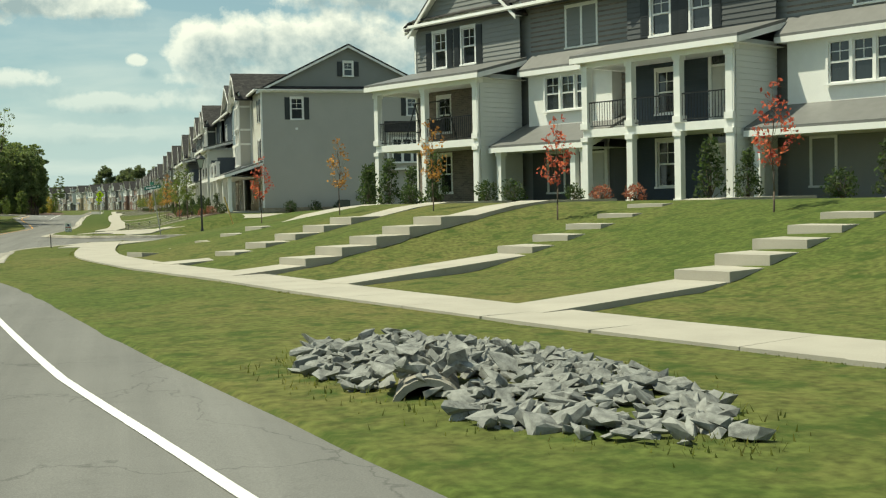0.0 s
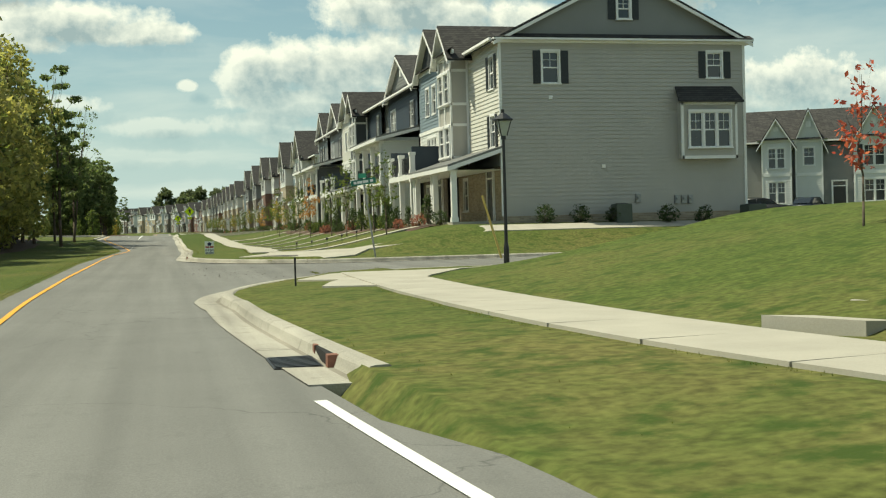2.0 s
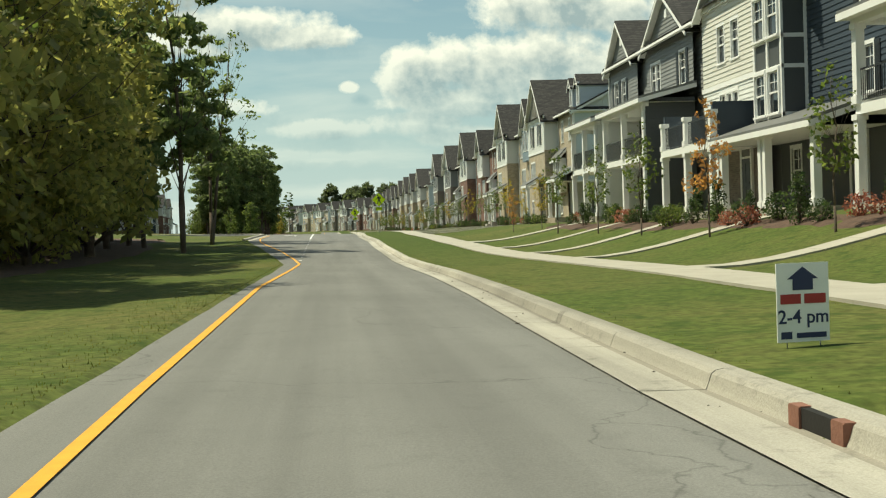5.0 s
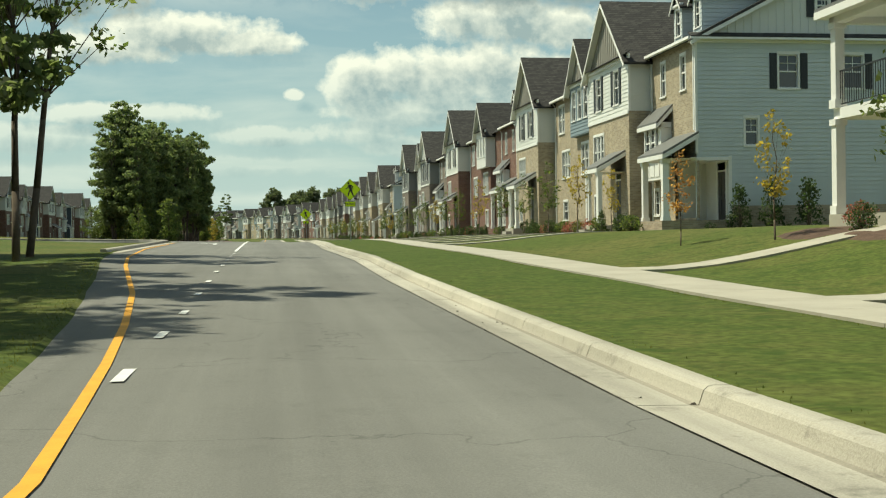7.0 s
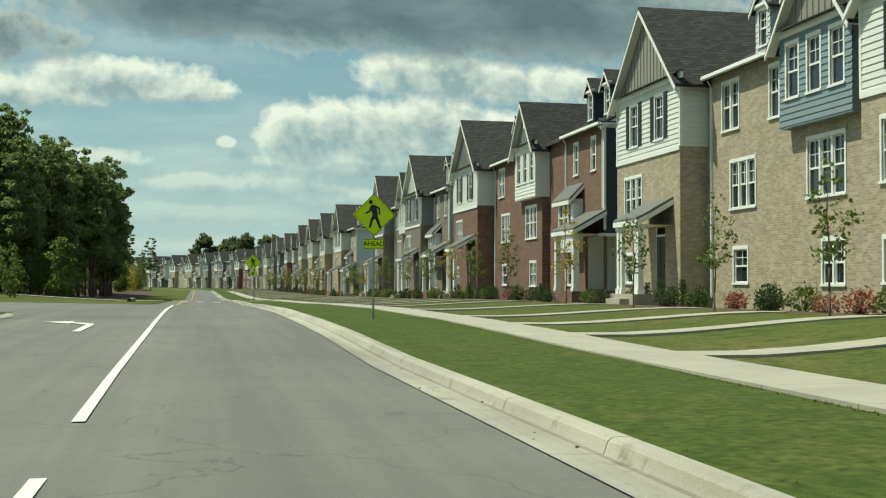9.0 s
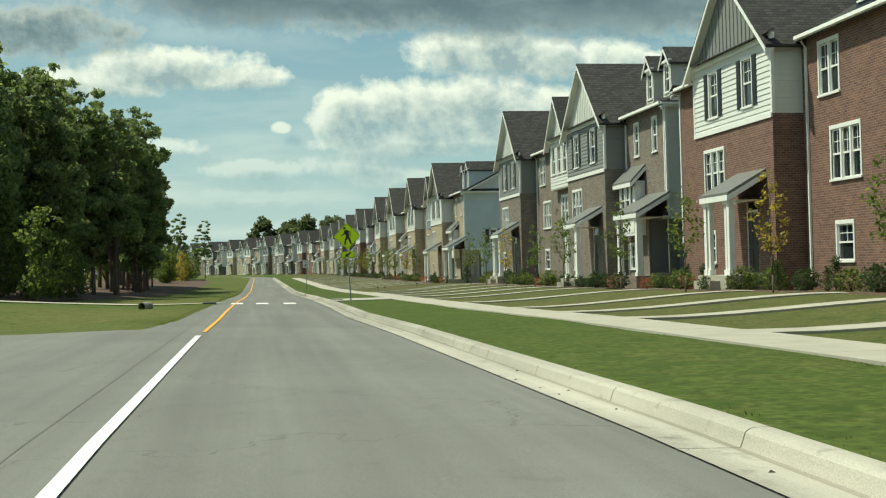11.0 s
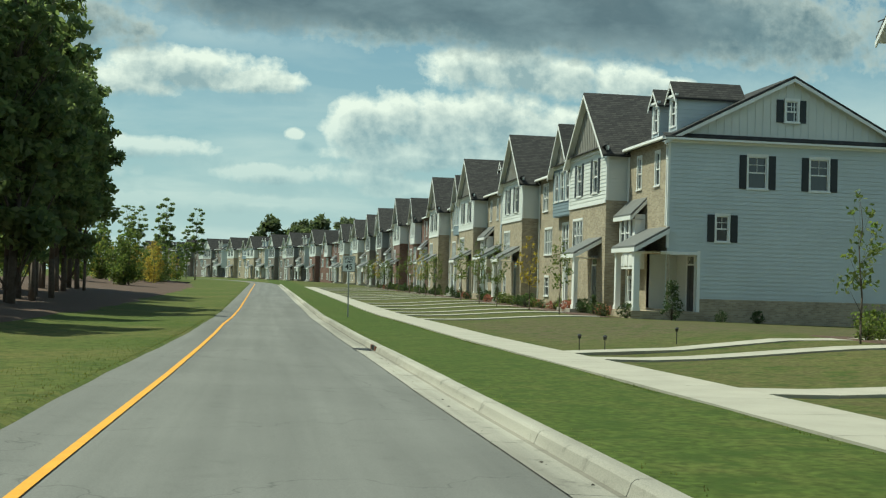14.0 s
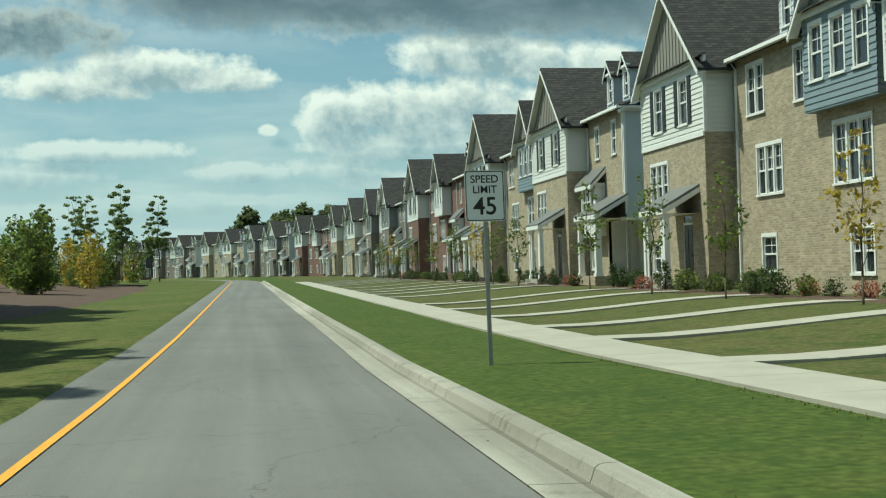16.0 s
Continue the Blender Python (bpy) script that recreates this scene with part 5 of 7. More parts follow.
PAL_BROWN = dict(lowy=4.0, brick=B_BROWN, gable=S_GREY, bay=S_PALE, end=S_PALE, gtop=S_PALE, dorm=S_CREAM, endtop=S_PALE)

FX = 19.18


def row_pose(y_south, z, y_len=34.2):
    yn = y_south + y_len
    ym = yn - 17
    a = math.degrees(math.atan2(off(ym + 2) - off(ym - 2), 4))
    return pose(FX + off(yn), yn, z, 0, 0, -90 - a)


PAL_FIRST = dict(PAL_BEIGE, lowy=3.9, lowshut=False)
brick_house(row_pose(176.4, 0.92), PAL_FIRST, "beige brick townhouses with pale siding gables, pale blue end wall")
red = brick_house(row_pose(215.0, 0.82), PAL_RED, "red brick townhouses with a navy end wall, white bays")
brown = brick_house(row_pose(251.2, 0.55), PAL_BROWN, "brown brick townhouses with grey and cream siding gables")
beige = brick_house(row_pose(307.0, -0.07), PAL_BEIGE, "beige brick townhouses with slate bays, pale blue end wall")
y_row = 346.6
for i in range(9):
    src = (red, beige, brown)[(1, 0, 2, 1, 0, 2, 1, 2, 0)[i]]
    copy_thing(src, row_pose(y_row, 0.06))
    y_row += 39.6


# ---- the craftsman row: porches, towers and decks ----
ZA = 8.5


def upper(h, b, x0, w, y, z0, wins, lap=LAP):
    wall(b, (x0, y, 0), (1, 0, 0), (0, -1, 0), w, z0, ZA, [hole(x, ww, z, hh) for x, ww, z, hh, n in wins], lap=lap)
    for x, ww, z, hh, n in wins:
        window(h, x0 + x, y, z, ww, hh, n, shutters=(n == 1))


def cheek(b, x, y0, y1, z0, z1, n):
    wall(b, (x, y0, 0), (0, 1, 0), (n, 0, 0), y1 - y0, z0, z1, lap=LAP)


def porch_unit(h, x0, w, cols, body, low, side, gable, rise=2.4, single=False):
    """Two porches one above the other, closed by a siding cheek on the right, a gabled third floor behind."""
    Y = 2.3
    b = bmesh.new()
    wins = [(1.5, 0.8, 6.1, 1.5, 1), (w * 0.52, 0.8, 6.1, 1.5, 1)] if w < 7 else [(1.6, 1.6, 6.1, 1.5, 2), (w - 1.6, 0.85, 6.1, 1.5, 1)]
    upper(h, b, x0, w, Y, 5.3, wins)
    part("upper_siding", b, body, h)
    b = bmesh.new()
    wall(b, (x0, Y, 0), (1, 0, 0), (0, -1, 0), w, -1.6, 5.3, [hole(1.7, 0.8, 0.7, 1.6), hole(1.7, 0.8, 3.3, 1.5)], lap=LAP)
    part("porch_back_wall", b, low, h)
    window(h, x0 + 1.7, Y, 0.7, 0.8, 1.6)
    window(h, x0 + 1.7, Y, 3.3, 0.8, 1.5)
    door(h, x0 + w - 2.0, Y - 0.06, 0.05, 0.95, 2.0, pale=True)
    door(h, x0 + w - 2.0, Y - 0.06, 2.78, 0.95, 1.95, pale=True)
    b = bmesh.new()
    cheek(b, x0 + w, 0, Y, -1.6, 5.3, 1)
    cheek(b, x0 + w - 0.2, 0, Y, -1.6, 5.3, -1)
    quad(b, (x0 + w - 0.2, 0, -1.6), (x0 + w, 0, -1.6), (x0 + w, 0, 5.3), (x0 + w - 0.2, 0, 5.3))
    part("porch_cheek", b, side, h, "pale lap-sided cheek wall of the porch")
    b = bmesh.new()
    box(b, x0 - 0.12, x0 + w, -0.06, Y, 2.48, 2.76)
    part("porch_deck", b, WHITE, h)
    b = bmesh.new()
    box(b, x0 - 0.15, x0 + w + 0.05, -0.14, 0.14, 4.92, 5.2)
    box(b, x0 - 0.14, x0 + 0.14, -0.14, Y, 4.92, 5.2)
    part("porch_beam", b, WHITE, h)
    b = bmesh.new()
    box(b, x0 - 0.15, x0 + w + 0.1, -0.2, Y, -1.2, 0.05)
    part("porch_floor", b, CONC, h)
    for i in range(cols):
        x = x0 + (w - 0.18) * i / (cols - 1)
        for z0, z1 in ((0.05, 2.48), (2.76, 4.95)):
            column(h, x, 0, z0, z1, 0.25)
    xs_ = [x0 + (w - 0.18) * i / (cols - 1) for i in range(cols)]
    for a, c in zip(xs_, xs_[1:]):
        railing(h, a + 0.13, c - 0.13, 0, 2.76)
    shed(h, x0 - 0.4, x0 + w + 0.35, -0.42, Y, 5.35, 6.02)
    downspout(h, x0 + w - 0.05, -0.02, 0.1, 5.3)
    if rise:
        front_gable(h, x0 + (0.2 if not single else 0.1), x0 + (w * 0.72 if single else w - 0.2), Y - 0.05, ZA, rise, gable, back=7.5, batten=False, vent="small", lap=LAP)


def tower_unit(h, x0, w, body, panel, brick, gable, right=True, navy=None):
    """A three-storey window tower beside shuttered windows, over a low shed-roofed porch."""
    Y = 2.3
    tw = 2.5
    tx = x0 + 0.3
    sx = x0 + tw + 0.3
    b = bmesh.new()
    wall(b, (x0, Y, 0), (1, 0, 0), (0, -1, 0), w, 2.6, ZA, [hole(w - 1.3, 0.75, 6.3, 1.5), hole(w - 1.3, 0.75, 3.55, 1.45)], lap=LAP)
    part("upper_siding", b, body, h)
    window(h, x0 + w - 1.3, Y, 6.3, 0.75, 1.5, shutters=True)
    window(h, x0 + w - 1.3, Y, 3.55, 0.75, 1.45, shutters=True)
    b = bmesh.new()
    ty = Y - 0.95
    box(b, tx, tx + tw, ty + 0.03, Y, 2.7, ZA)
    part("tower_panel", b, panel, h, "painted panels of the window tower")
    b = bmesh.new()
    for x in (tx, tx + tw / 2, tx + tw):
        box(b, x - 0.08, x + 0.08, ty - 0.03, ty + 0.06, 2.7, ZA)
    for z in (2.7, 3.25, 4.92, 5.98, 7.68, ZA - 0.12):
        box(b, tx - 0.08, tx + tw + 0.08, ty - 0.035, ty + 0.06, z, z + 0.14)
        box(b, tx + tw - 0.05, tx + tw + 0.035, ty, Y, z, z + 0.14)
        box(b, tx - 0.035, tx + 0.05, ty, Y, z, z + 0.14)
    box(b, tx + tw - 0.06, tx + tw + 0.04, Y - 0.12, Y, 2.7, ZA)
    part("tower_frame", b, WHITE, h)
    for z, hh in ((3.4, 1.48), (6.13, 1.5)):
        for k in (-1, 1):
            window(h, tx + tw / 2 + k * tw / 4, ty + 0.02, z, tw / 2 - 0.3, hh, proud=True)
    front_gable(h, tx - 0.15, tx + tw + 0.6, Y - 0.95, ZA, 1.6, gable, back=7.0, batten=False, lap=LAP)
    b = bmesh.new()
    wall(b, (x0, Y + 0.1, 0), (1, 0, 0), (0, -1, 0), w, -1.6, 2.7, [hole(1.4, 0.85, 0.6, 1.6)])
    part("porch_back_wall", b, brick, h)
    window(h, x0 + 1.4, Y + 0.1, 0.6, 0.85, 1.6)
    door(h, x0 + w - 2.2, Y + 0.04, 0.05, 0.95, 2.0)
    shed(h, x0 - 0.2, x0 + w + 0.3, -0.35, Y, 2.68, 3.52)
    b = bmesh.new()
    box(b, x0 - 0.05, x0 + w + 0.1, -0.15, Y, -1.2, 0.05)
    part("porch_floor", b, CONC, h)
    for x in (x0 + 0.15, x0 + 0.55, x0 + w / 2, x0 + w / 2 + 0.4, x0 + w - 0.1):
        column(h, x, 0, 0.05, 2.5, 0.25)


def deck_unit(h, x0, w, body, dark, gable, brick, rise=2.3):
    """A gabled unit with a roof deck over its porch, closed by dark panels."""
    Y = 1.8
    b = bmesh.new()
    wins = [(w / 2 - 0.8, 0.8, 6.1, 1.5), (w / 2 + 0.8, 0.8, 6.1, 1.5)]
    wall(b, (x0, Y, 0), (1, 0, 0), (0, -1, 0), w, 5.25, ZA, [hole(*v) for v in wins], lap=LAP)
    cheek(b, x0 + w, Y, Y + 3, 2.6, ZA, 1)
    cheek(b, x0, Y, Y + 3, 2.6, ZA, -1)
    part("upper_siding", b, body, h)
    for x, ww, z, hh in wins:
        window(h, x0 + x, Y, z, ww, hh)
    b = bmesh.new()
    wall(b, (x0, Y, 0), (1, 0, 0), (0, -1, 0), w, 2.6, 5.1, [hole(w / 2, 2.1, 3.2, 1.6)], lap=LAP)
    part("lower_siding", b, S_PALE, h)
    window(h, x0 + w / 2, Y, 3.2, 2.1, 1.6, 3)
    b = bmesh.new()
    box(b, x0 - 0.05, x0 + w + 0.05, Y - 0.06, Y + 0.02, 5.08, 5.28)
    box(b, x0 - 0.1, x0 + w + 0.1, -0.15, Y, 2.4, 2.68)
    part("white_band", b, WHITE, h)
    b = bmesh.new()
    wall(b, (x0, Y + 0.1, 0), (1, 0, 0), (0, -1, 0), w, -1.6, 2.5, [hole(1.3, 0.8, 0.6, 1.5)])
    part("porch_back_wall", b, brick, h)
    window(h, x0 + 1.3, Y + 0.1, 0.6, 0.8, 1.5)
    door(h, x0 + w - 1.5, Y + 0.04, 0.05, 0.95, 2.0)
    b = bmesh.new()
    box(b, x0 + w - 0.12, x0 + w + 0.06, 0.0, Y, 2.68, 4.15)
    part("deck_screen", b, dark, h, "dark lap-sided screen beside the deck")
    b = bmesh.new()
    box(b, x0 - 0.06, x0 + 0.12, 0.0, Y, 2.68, 4.15)
    part("deck_screen", b, dark, h, "dark lap-sided screen beside the deck")
    railing(h, x0 + 0.2, x0 + w / 2 - 0.2, 0, 2.68)
    railing(h, x0 + w / 2 + 0.2, x0 + w - 0.2, 0, 2.68)
    for x in (x0, x0 + w / 2, x0 + w):
        column(h, x, 0, 0.05, 2.42, 0.26)
        column(h, x, 0, 2.68, 3.85, 0.26)
    b = bmesh.new()
    box(b, x0 - 0.1, x0 + w + 0.1, -0.15, Y, -1.2, 0.05)
    part("porch_floor", b, CONC, h)
    front_gable(h, x0, x0 + w, Y, ZA, rise, gable, back=7.5, batten=True)


def bay_unit(h, x0, w, brick, low):
    """Brick above, a white three-light box bay, a shed porch below."""
    Y = 2.3
    b = bmesh.new()
    wall(b, (x0, Y + 0.3, 0), (1, 0, 0), (0, -1, 0), w, -1.6, ZA, [hole(w / 2 + 0.2, 1.5, 6.2, 1.5)])
    part("brick_front", b, brick, h)
    window(h, x0 + w / 2 + 0.2, Y + 0.3, 6.2, 1.5, 1.5, 2)
    b = bmesh.new()
    box(b, x0 + 0.35, x0 + w - 0.35, Y - 0.25, Y + 0.3, 3.15, 5.45)
    part("box_bay", b, WHITE, h, "white panelled box bay window")
    window(h, x0 + w / 2, Y - 0.26, 3.75, min(2.3, w - 1.5), 1.3, 3, proud=True)
    shed(h, x0 + 0.1, x0 + w - 0.1, Y - 0.6, Y + 0.3, 5.45, 6.1, "bay_roof")
    b = bmesh.new()
    wall(b, (x0, Y + 0.28, 0), (1, 0, 0), (0, -1, 0), w, -1.6, 3.1)
    part("porch_back_wall", b, low, h)
    door(h, x0 + w - 1.6, Y + 0.2, 0.05, 0.95, 2.0, pale=True)
    window(h, x0 + 1.3, Y + 0.27, 0.6, 0.8, 1.5)
    shed(h, x0 - 0.1, x0 + w + 0.1, 0.25, Y + 0.3, 2.45, 3.45)
    for x in (x0 + 0.25, x0 + w - 0.9, x0 + w - 0.4):
        column(h, x, 0.55, 0.05, 2.2, 0.24)
    b = bmesh.new()
    box(b, x0, x0 + w, 0.35, Y, -1.2, 0.05)
    part("porch_floor", b, CONC, h)


def craft_shell(h, L, D, end, top, brick, end_right=True, bay=True):
    Y = 2.3
    BY = 12.55
    b = bmesh.new()
    hs = [hole(2.5, 0.8, 6.42, 1.45), hole(10.85, 0.75, 6.68, 1.2)] if end_right else []
    wall(b, (L, Y, 0), (0, 1, 0), (1, 0, 0), D, 0.25, ZA, hs, lap=LAP)
    wall(b, (0, Y, 0), (0, 1, 0), (-1, 0, 0), D, 0.25, ZA, lap=LAP)
    wall(b, (0, Y + D, 0), (1, 0, 0), (0, 1, 0), L, -1.6, ZA)
    part("end_siding", b, end, h)
    b = bmesh.new()
    wall(b, (L + 0.02, Y, 0), (0, 1, 0), (1, 0, 0), D, -1.6, 0.25)
    part("end_plinth", b, brick, h)
    b = bmesh.new()
    wall(b, (-0.02, Y, 0), (0, 1, 0), (-1, 0, 0), D, -1.6, 0.25)
    part("end_plinth", b, brick, h)
    if end_right:
        window(h, L, Y + 2.5, 6.42, 0.8, 1.45, 1, 90, shutters=True)
        window(h, L, Y + 10.85, 6.68, 0.75, 1.2, 1, 90, shutters=True)
    if bay:
        b = bmesh.new()
        box(b, L, L + 0.55, BY - 1.4, BY + 1.4, 2.75, 5.5)
        part("box_bay", b, end, h)
        t = bmesh.new()
        for y in (BY - 1.4, BY + 1.4):
            box(t, L + 0.5, L + 0.58, y - 0.06, y + 0.06, 2.75, 5.5)
        box(t, L + 0.5, L + 0.58, BY - 1.45, BY + 1.45, 2.75, 2.9)
        box(t, L + 0.5, L + 0.58, BY - 1.45, BY + 1.45, 5.33, 5.5)
        part("bay_trim", t, WHITE, h)
        window(h, L + 0.56, BY, 3.3, 2.1, 1.66, 3, 90, proud=True)
        b = bmesh.new()
        roof_plane(b, [(L + 0.85, BY - 1.7, 5.5), (L + 0.85, BY + 1.7, 5.5), (L + 0.01, BY + 1.5, 6.28), (L + 0.01, BY - 1.5, 6.28)], 0.08)
        part("bay_roof", b, SHINGLE, h)
    for x in (0, L):
        for ya, yb in ((Y - 0.05, Y + 0.08), (Y + D - 0.08, Y + D + 0.05)):
            t = bmesh.new()
            box(t, x - 0.05, x + 0.05, ya, yb, 0.25, ZA)
            part("corner_trim", t, WHITE, h)
    main_roof(h, L, Y, D, ZA, 0.5, top, batten=False)
    gutter(h, 0, L, Y - 0.35, ZA + 0.02)
    b = bmesh.new()
    wall(b, (0, Y + 0.31, 0), (1, 0, 0), (0, -1, 0), L, -1.6, ZA, lap=LAP)
    part("party_front", b, S_GREY, h)


# the row beyond the side street, seen from the street: its north end first
north = thing("townhouse_row", pose(15.2, 153.2, 1.25, 0, 0, -90), "craftsman townhouses in greige, blue and navy siding, white porches", "townhouses", "craftsman townhouse rows")
craft_shell(north, 63.4, 12.4, S_GREIGE, S_GREY, B_BEIGE)
porch_unit(north, 0.2, 6.0, 3, S_GREY, B_RED, S_PALE, S_GREY)
porch_unit(north, 8.0, 7.6, 3, S_GREY, S_PALE, S_DARK, S_GREY)
deck_unit(north, 18.4, 6.2, S_CREAM, S_NAVY, S_CREAM, B_BROWN)
tower_unit(north, 25.2, 8.6, S_NAVY, S_DARK, S_DARK, S_NAVY)
porch_unit(north, 36.6, 9.2, 4, S_NAVY, S_DARK, S_PALE, S_GREY)
deck_unit(north, 48.6, 5.8, S_BLUE, S_NAVY, S_DARK, B_BROWN)
tower_unit(north, 55.0, 8.4, S_CREAM, S_GREIGE, B_BEIGE, S_PALE)

# the row on the bank, turned with the bend
ZA = 8.05
south = thing("townhouse_row", pose(18.45, 57.8, 1.42, 0, 0, -64.6), "grey craftsman townhouses with white double porches above a bank", "townhouses", "craftsman townhouse rows")
craft_shell(south, 48.0, 10.6, S_PALE, S_GREY, B_BROWN, end_right=False, bay=False)
porch_unit(south, 0.1, 6.4, 3, S_GREY, B_BROWN, S_PALE, S_GREY, rise=2.7)
bay_unit(south, 6.8, 5.0, B_BROWN, S_DARK)
porch_unit(south, 12.0, 6.2, 4, S_DARK, S_NAVY, S_PALE, S_DARK, rise=2.4)
bay_unit(south, 18.4, 6.0, B_BROWN, S_GREY)
porch_unit(south, 24.8, 6.4, 3, S_GREY, B_BROWN, S_PALE, S_GREY, rise=2.7)
bay_unit(south, 31.4, 5.6, B_BROWN, S_GREY)
porch_unit(south, 37.2, 6.2, 4, S_DARK, S_NAVY, S_PALE, S_DARK, rise=2.4)


# ---- steps and walks ----
RNG = np.random.default_rng(7)
SM = south.matrix_world.copy()


def from_row(x, y):
    p = SM @ Vector((x, y, 0))
    return p.x, p.y


def slab_on_land(bm, corners, lift, depth):
    tv = [bm.verts.new((x, y, ground_z(x, y) + lift)) for x, y in corners]
    lv = [bm.verts.new((v.co.x, v.co.y, v.co.z - depth)) for v in tv]
    n = len(tv)
    bm.faces.new(tv)
    for i in range(n):
        bm.faces.new((tv[i], lv[i], lv[(i + 1) % n], tv[(i + 1) % n]))


WALK_S = [(6.0, 0), (11.2, 0), (16.1, 0), (20.6, 0), (26.9, 0), (33.0, 0)]
RUN, SIDE = Vector((0.911, 0.412)), Vector((0.412, -0.911))
# each flight: where its walk leaves the sidewalk, length of the lower walk, height at the foot, treads
FLIGHTS = [(8.60, 48.92, 0.60, 0.30, 4, 1.0), (9.19, 42.03, 1.05, 0.42, 5, 1.0), (10.15, 36.0, 1.1, 0.47, 5, 1.03), (12.0, 32.1, 4.1, 0.70, 5, 1.12), (13.35, 25.2, 3.4, 0.53, 5, 1.12), (14.9, 18.9, 3.4, 0.44, 5, 1.12)]
for fx, fy, low_len, z0, treads, going in FLIGHTS:
    z0 += fall(fx - off(fy) + 2, fy)
    top = thing("garden_steps", Matrix.Identity(4), "pale concrete steps and walk up the grassy bank", "steps", "steps up the bank")
    foot = Vector((fx, fy))
    wide = 1.12

    def deck(bm, a, c, za, zc, depth, grow=0.0):
        """A slab from a to c metres up the way."""
        ps = [(a, -grow, za), (a, wide + grow, za), (c, wide + grow, zc), (c, -grow, zc)]
        co = [(foot + RUN * p + SIDE * q, z) for p, q, z in ps]
        tv = [bm.verts.new((v.x, v.y, z)) for v, z in co]
        lv = [bm.verts.new((v.x, v.y, z - depth)) for v, z in co]
        bm.faces.new(tv)
        for i in range(4):
            bm.faces.new((tv[i], lv[i], lv[(i + 1) % 4], tv[(i + 1) % 4]))

    b = bmesh.new()
    zs = sw_z(fx, fy) + 0.004
    cut = max(1, round(low_len / 1.1))
    for k in range(cut):
        a, c = -0.9 + (low_len + 0.9) * k / cut, -0.9 + (low_len + 0.9) * (k + 1) / cut - 0.008
        deck(b, a, c, zs + (z0 - zs) * k / cut, zs + (z0 - zs) * (k + 1) / cut, 0.35)
    part("walk", b, CONC, top)
    for k in range(treads):
        z = z0 + 0.165 + 0.215 * k
        b = bmesh.new()
        a = low_len + going * k
        deck(b, a, a + going + 0.1, z, z + 0.012, 0.5)
        bmesh.ops.bevel(b, geom=[e for e in b.edges if min(e.verts[0].co.z, e.verts[1].co.z) > z - 0.1], offset=0.018, segments=1)
        part("step", b, CONC, top)
    b = bmesh.new()
    a, z = low_len + treads * going + 0.1, z0 + 0.165 + 0.215 * (treads - 1)
    while a < low_len + treads * going + 4.6:
        p = foot + RUN * (a + 1.4) + SIDE * 0.55
        z1 = max(z, ground_z(p.x, p.y) + 0.05)
        deck(b, a, a + 1.392, z, z1, 0.5)
        z = z1
        a += 1.4
    part("upper_walk", b, CONC, top)


def garden_walk(y, x1, w=1.05, bend=0.0):
    b = bmesh.new()
    x0 = lerp_table(SW_IN, y) + SW_W + off(y) + 0.01
    n = 7
    for i in range(n):
        a, c = x0 + (x1 - x0) * i / n + 0.005, x0 + (x1 - x0) * (i + 1) / n - 0.005
        ya, yc = y + bend * i / n, y + bend * (i + 1) / n
        slab_on_land(b, [(a, ya - w / 2), (c, yc - w / 2), (c, yc + w / 2), (a, ya + w / 2)], 0.045, 0.2)
    return tagged(part("garden_walk", b, CONC), "narrow pale concrete walk across the lawn", "path", "garden walks", kind="structure")


# each unit's walk meets its porch
for y in (92.5, 101.0, 110.5, 122.5, 131.5, 140.5, 149.5):
    garden_walk(y, 14.9)
for y0 in (176.4, 214.0, 250.0, 307.0, 346.6, 386.2):
    for s in ((0.1, 6.3, 11.3, 17.6, 24.0, 30.0) if y0 == 307.0 else (1.7, 8.3, 13.9, 20.0, 28.6)):
        garden_walk(y0 + s, 17.0 + off(y0))
garden_walk(281.2, 30.0, 1.1, 4.0)

# mulch beds along the fronts
for y0, y1, x0, x1 in ((90.5, 152.8, 13.2, 15.3), (176.2, 210.8, 16.4, 19.3), (213.8, 248.4, 16.4, 19.3), (249.8, 284.6, 16.4, 19.3), (306.8, 341.4, 16.4, 19.3), (346.4, 381.0, 16.4, 19.3), (386, 420.6, 16.4, 19.3)):
    b = bmesh.new()
    n = int((y1 - y0) / 0.8)
    rows = []
    for i in range(n + 1):
        y = y0 + (y1 - y0) * i / n
        e = 0.35 * noise.noise((y * 0.4, 3, 0))
        rows.append([b.verts.new((x, y, ground_z(x, y) + 0.03 + (0.08 * noise.noise((x, y * 1.3, 9)) if 0 < k < 3 else -0.05))) for k, x in enumerate((x0 + e, x0 + 0.4 + e, (x0 + x1) / 2, x1))])
    for p, q in zip(rows, rows[1:]):
        for k in range(3):
            b.faces.new((p[k], p[k + 1], q[k + 1], q[k]))
    tagged(part("mulch_bed", b, MULCH, smooth=True), "dark brown bark mulch bed along the house fronts", "flower bed", kind="structure")
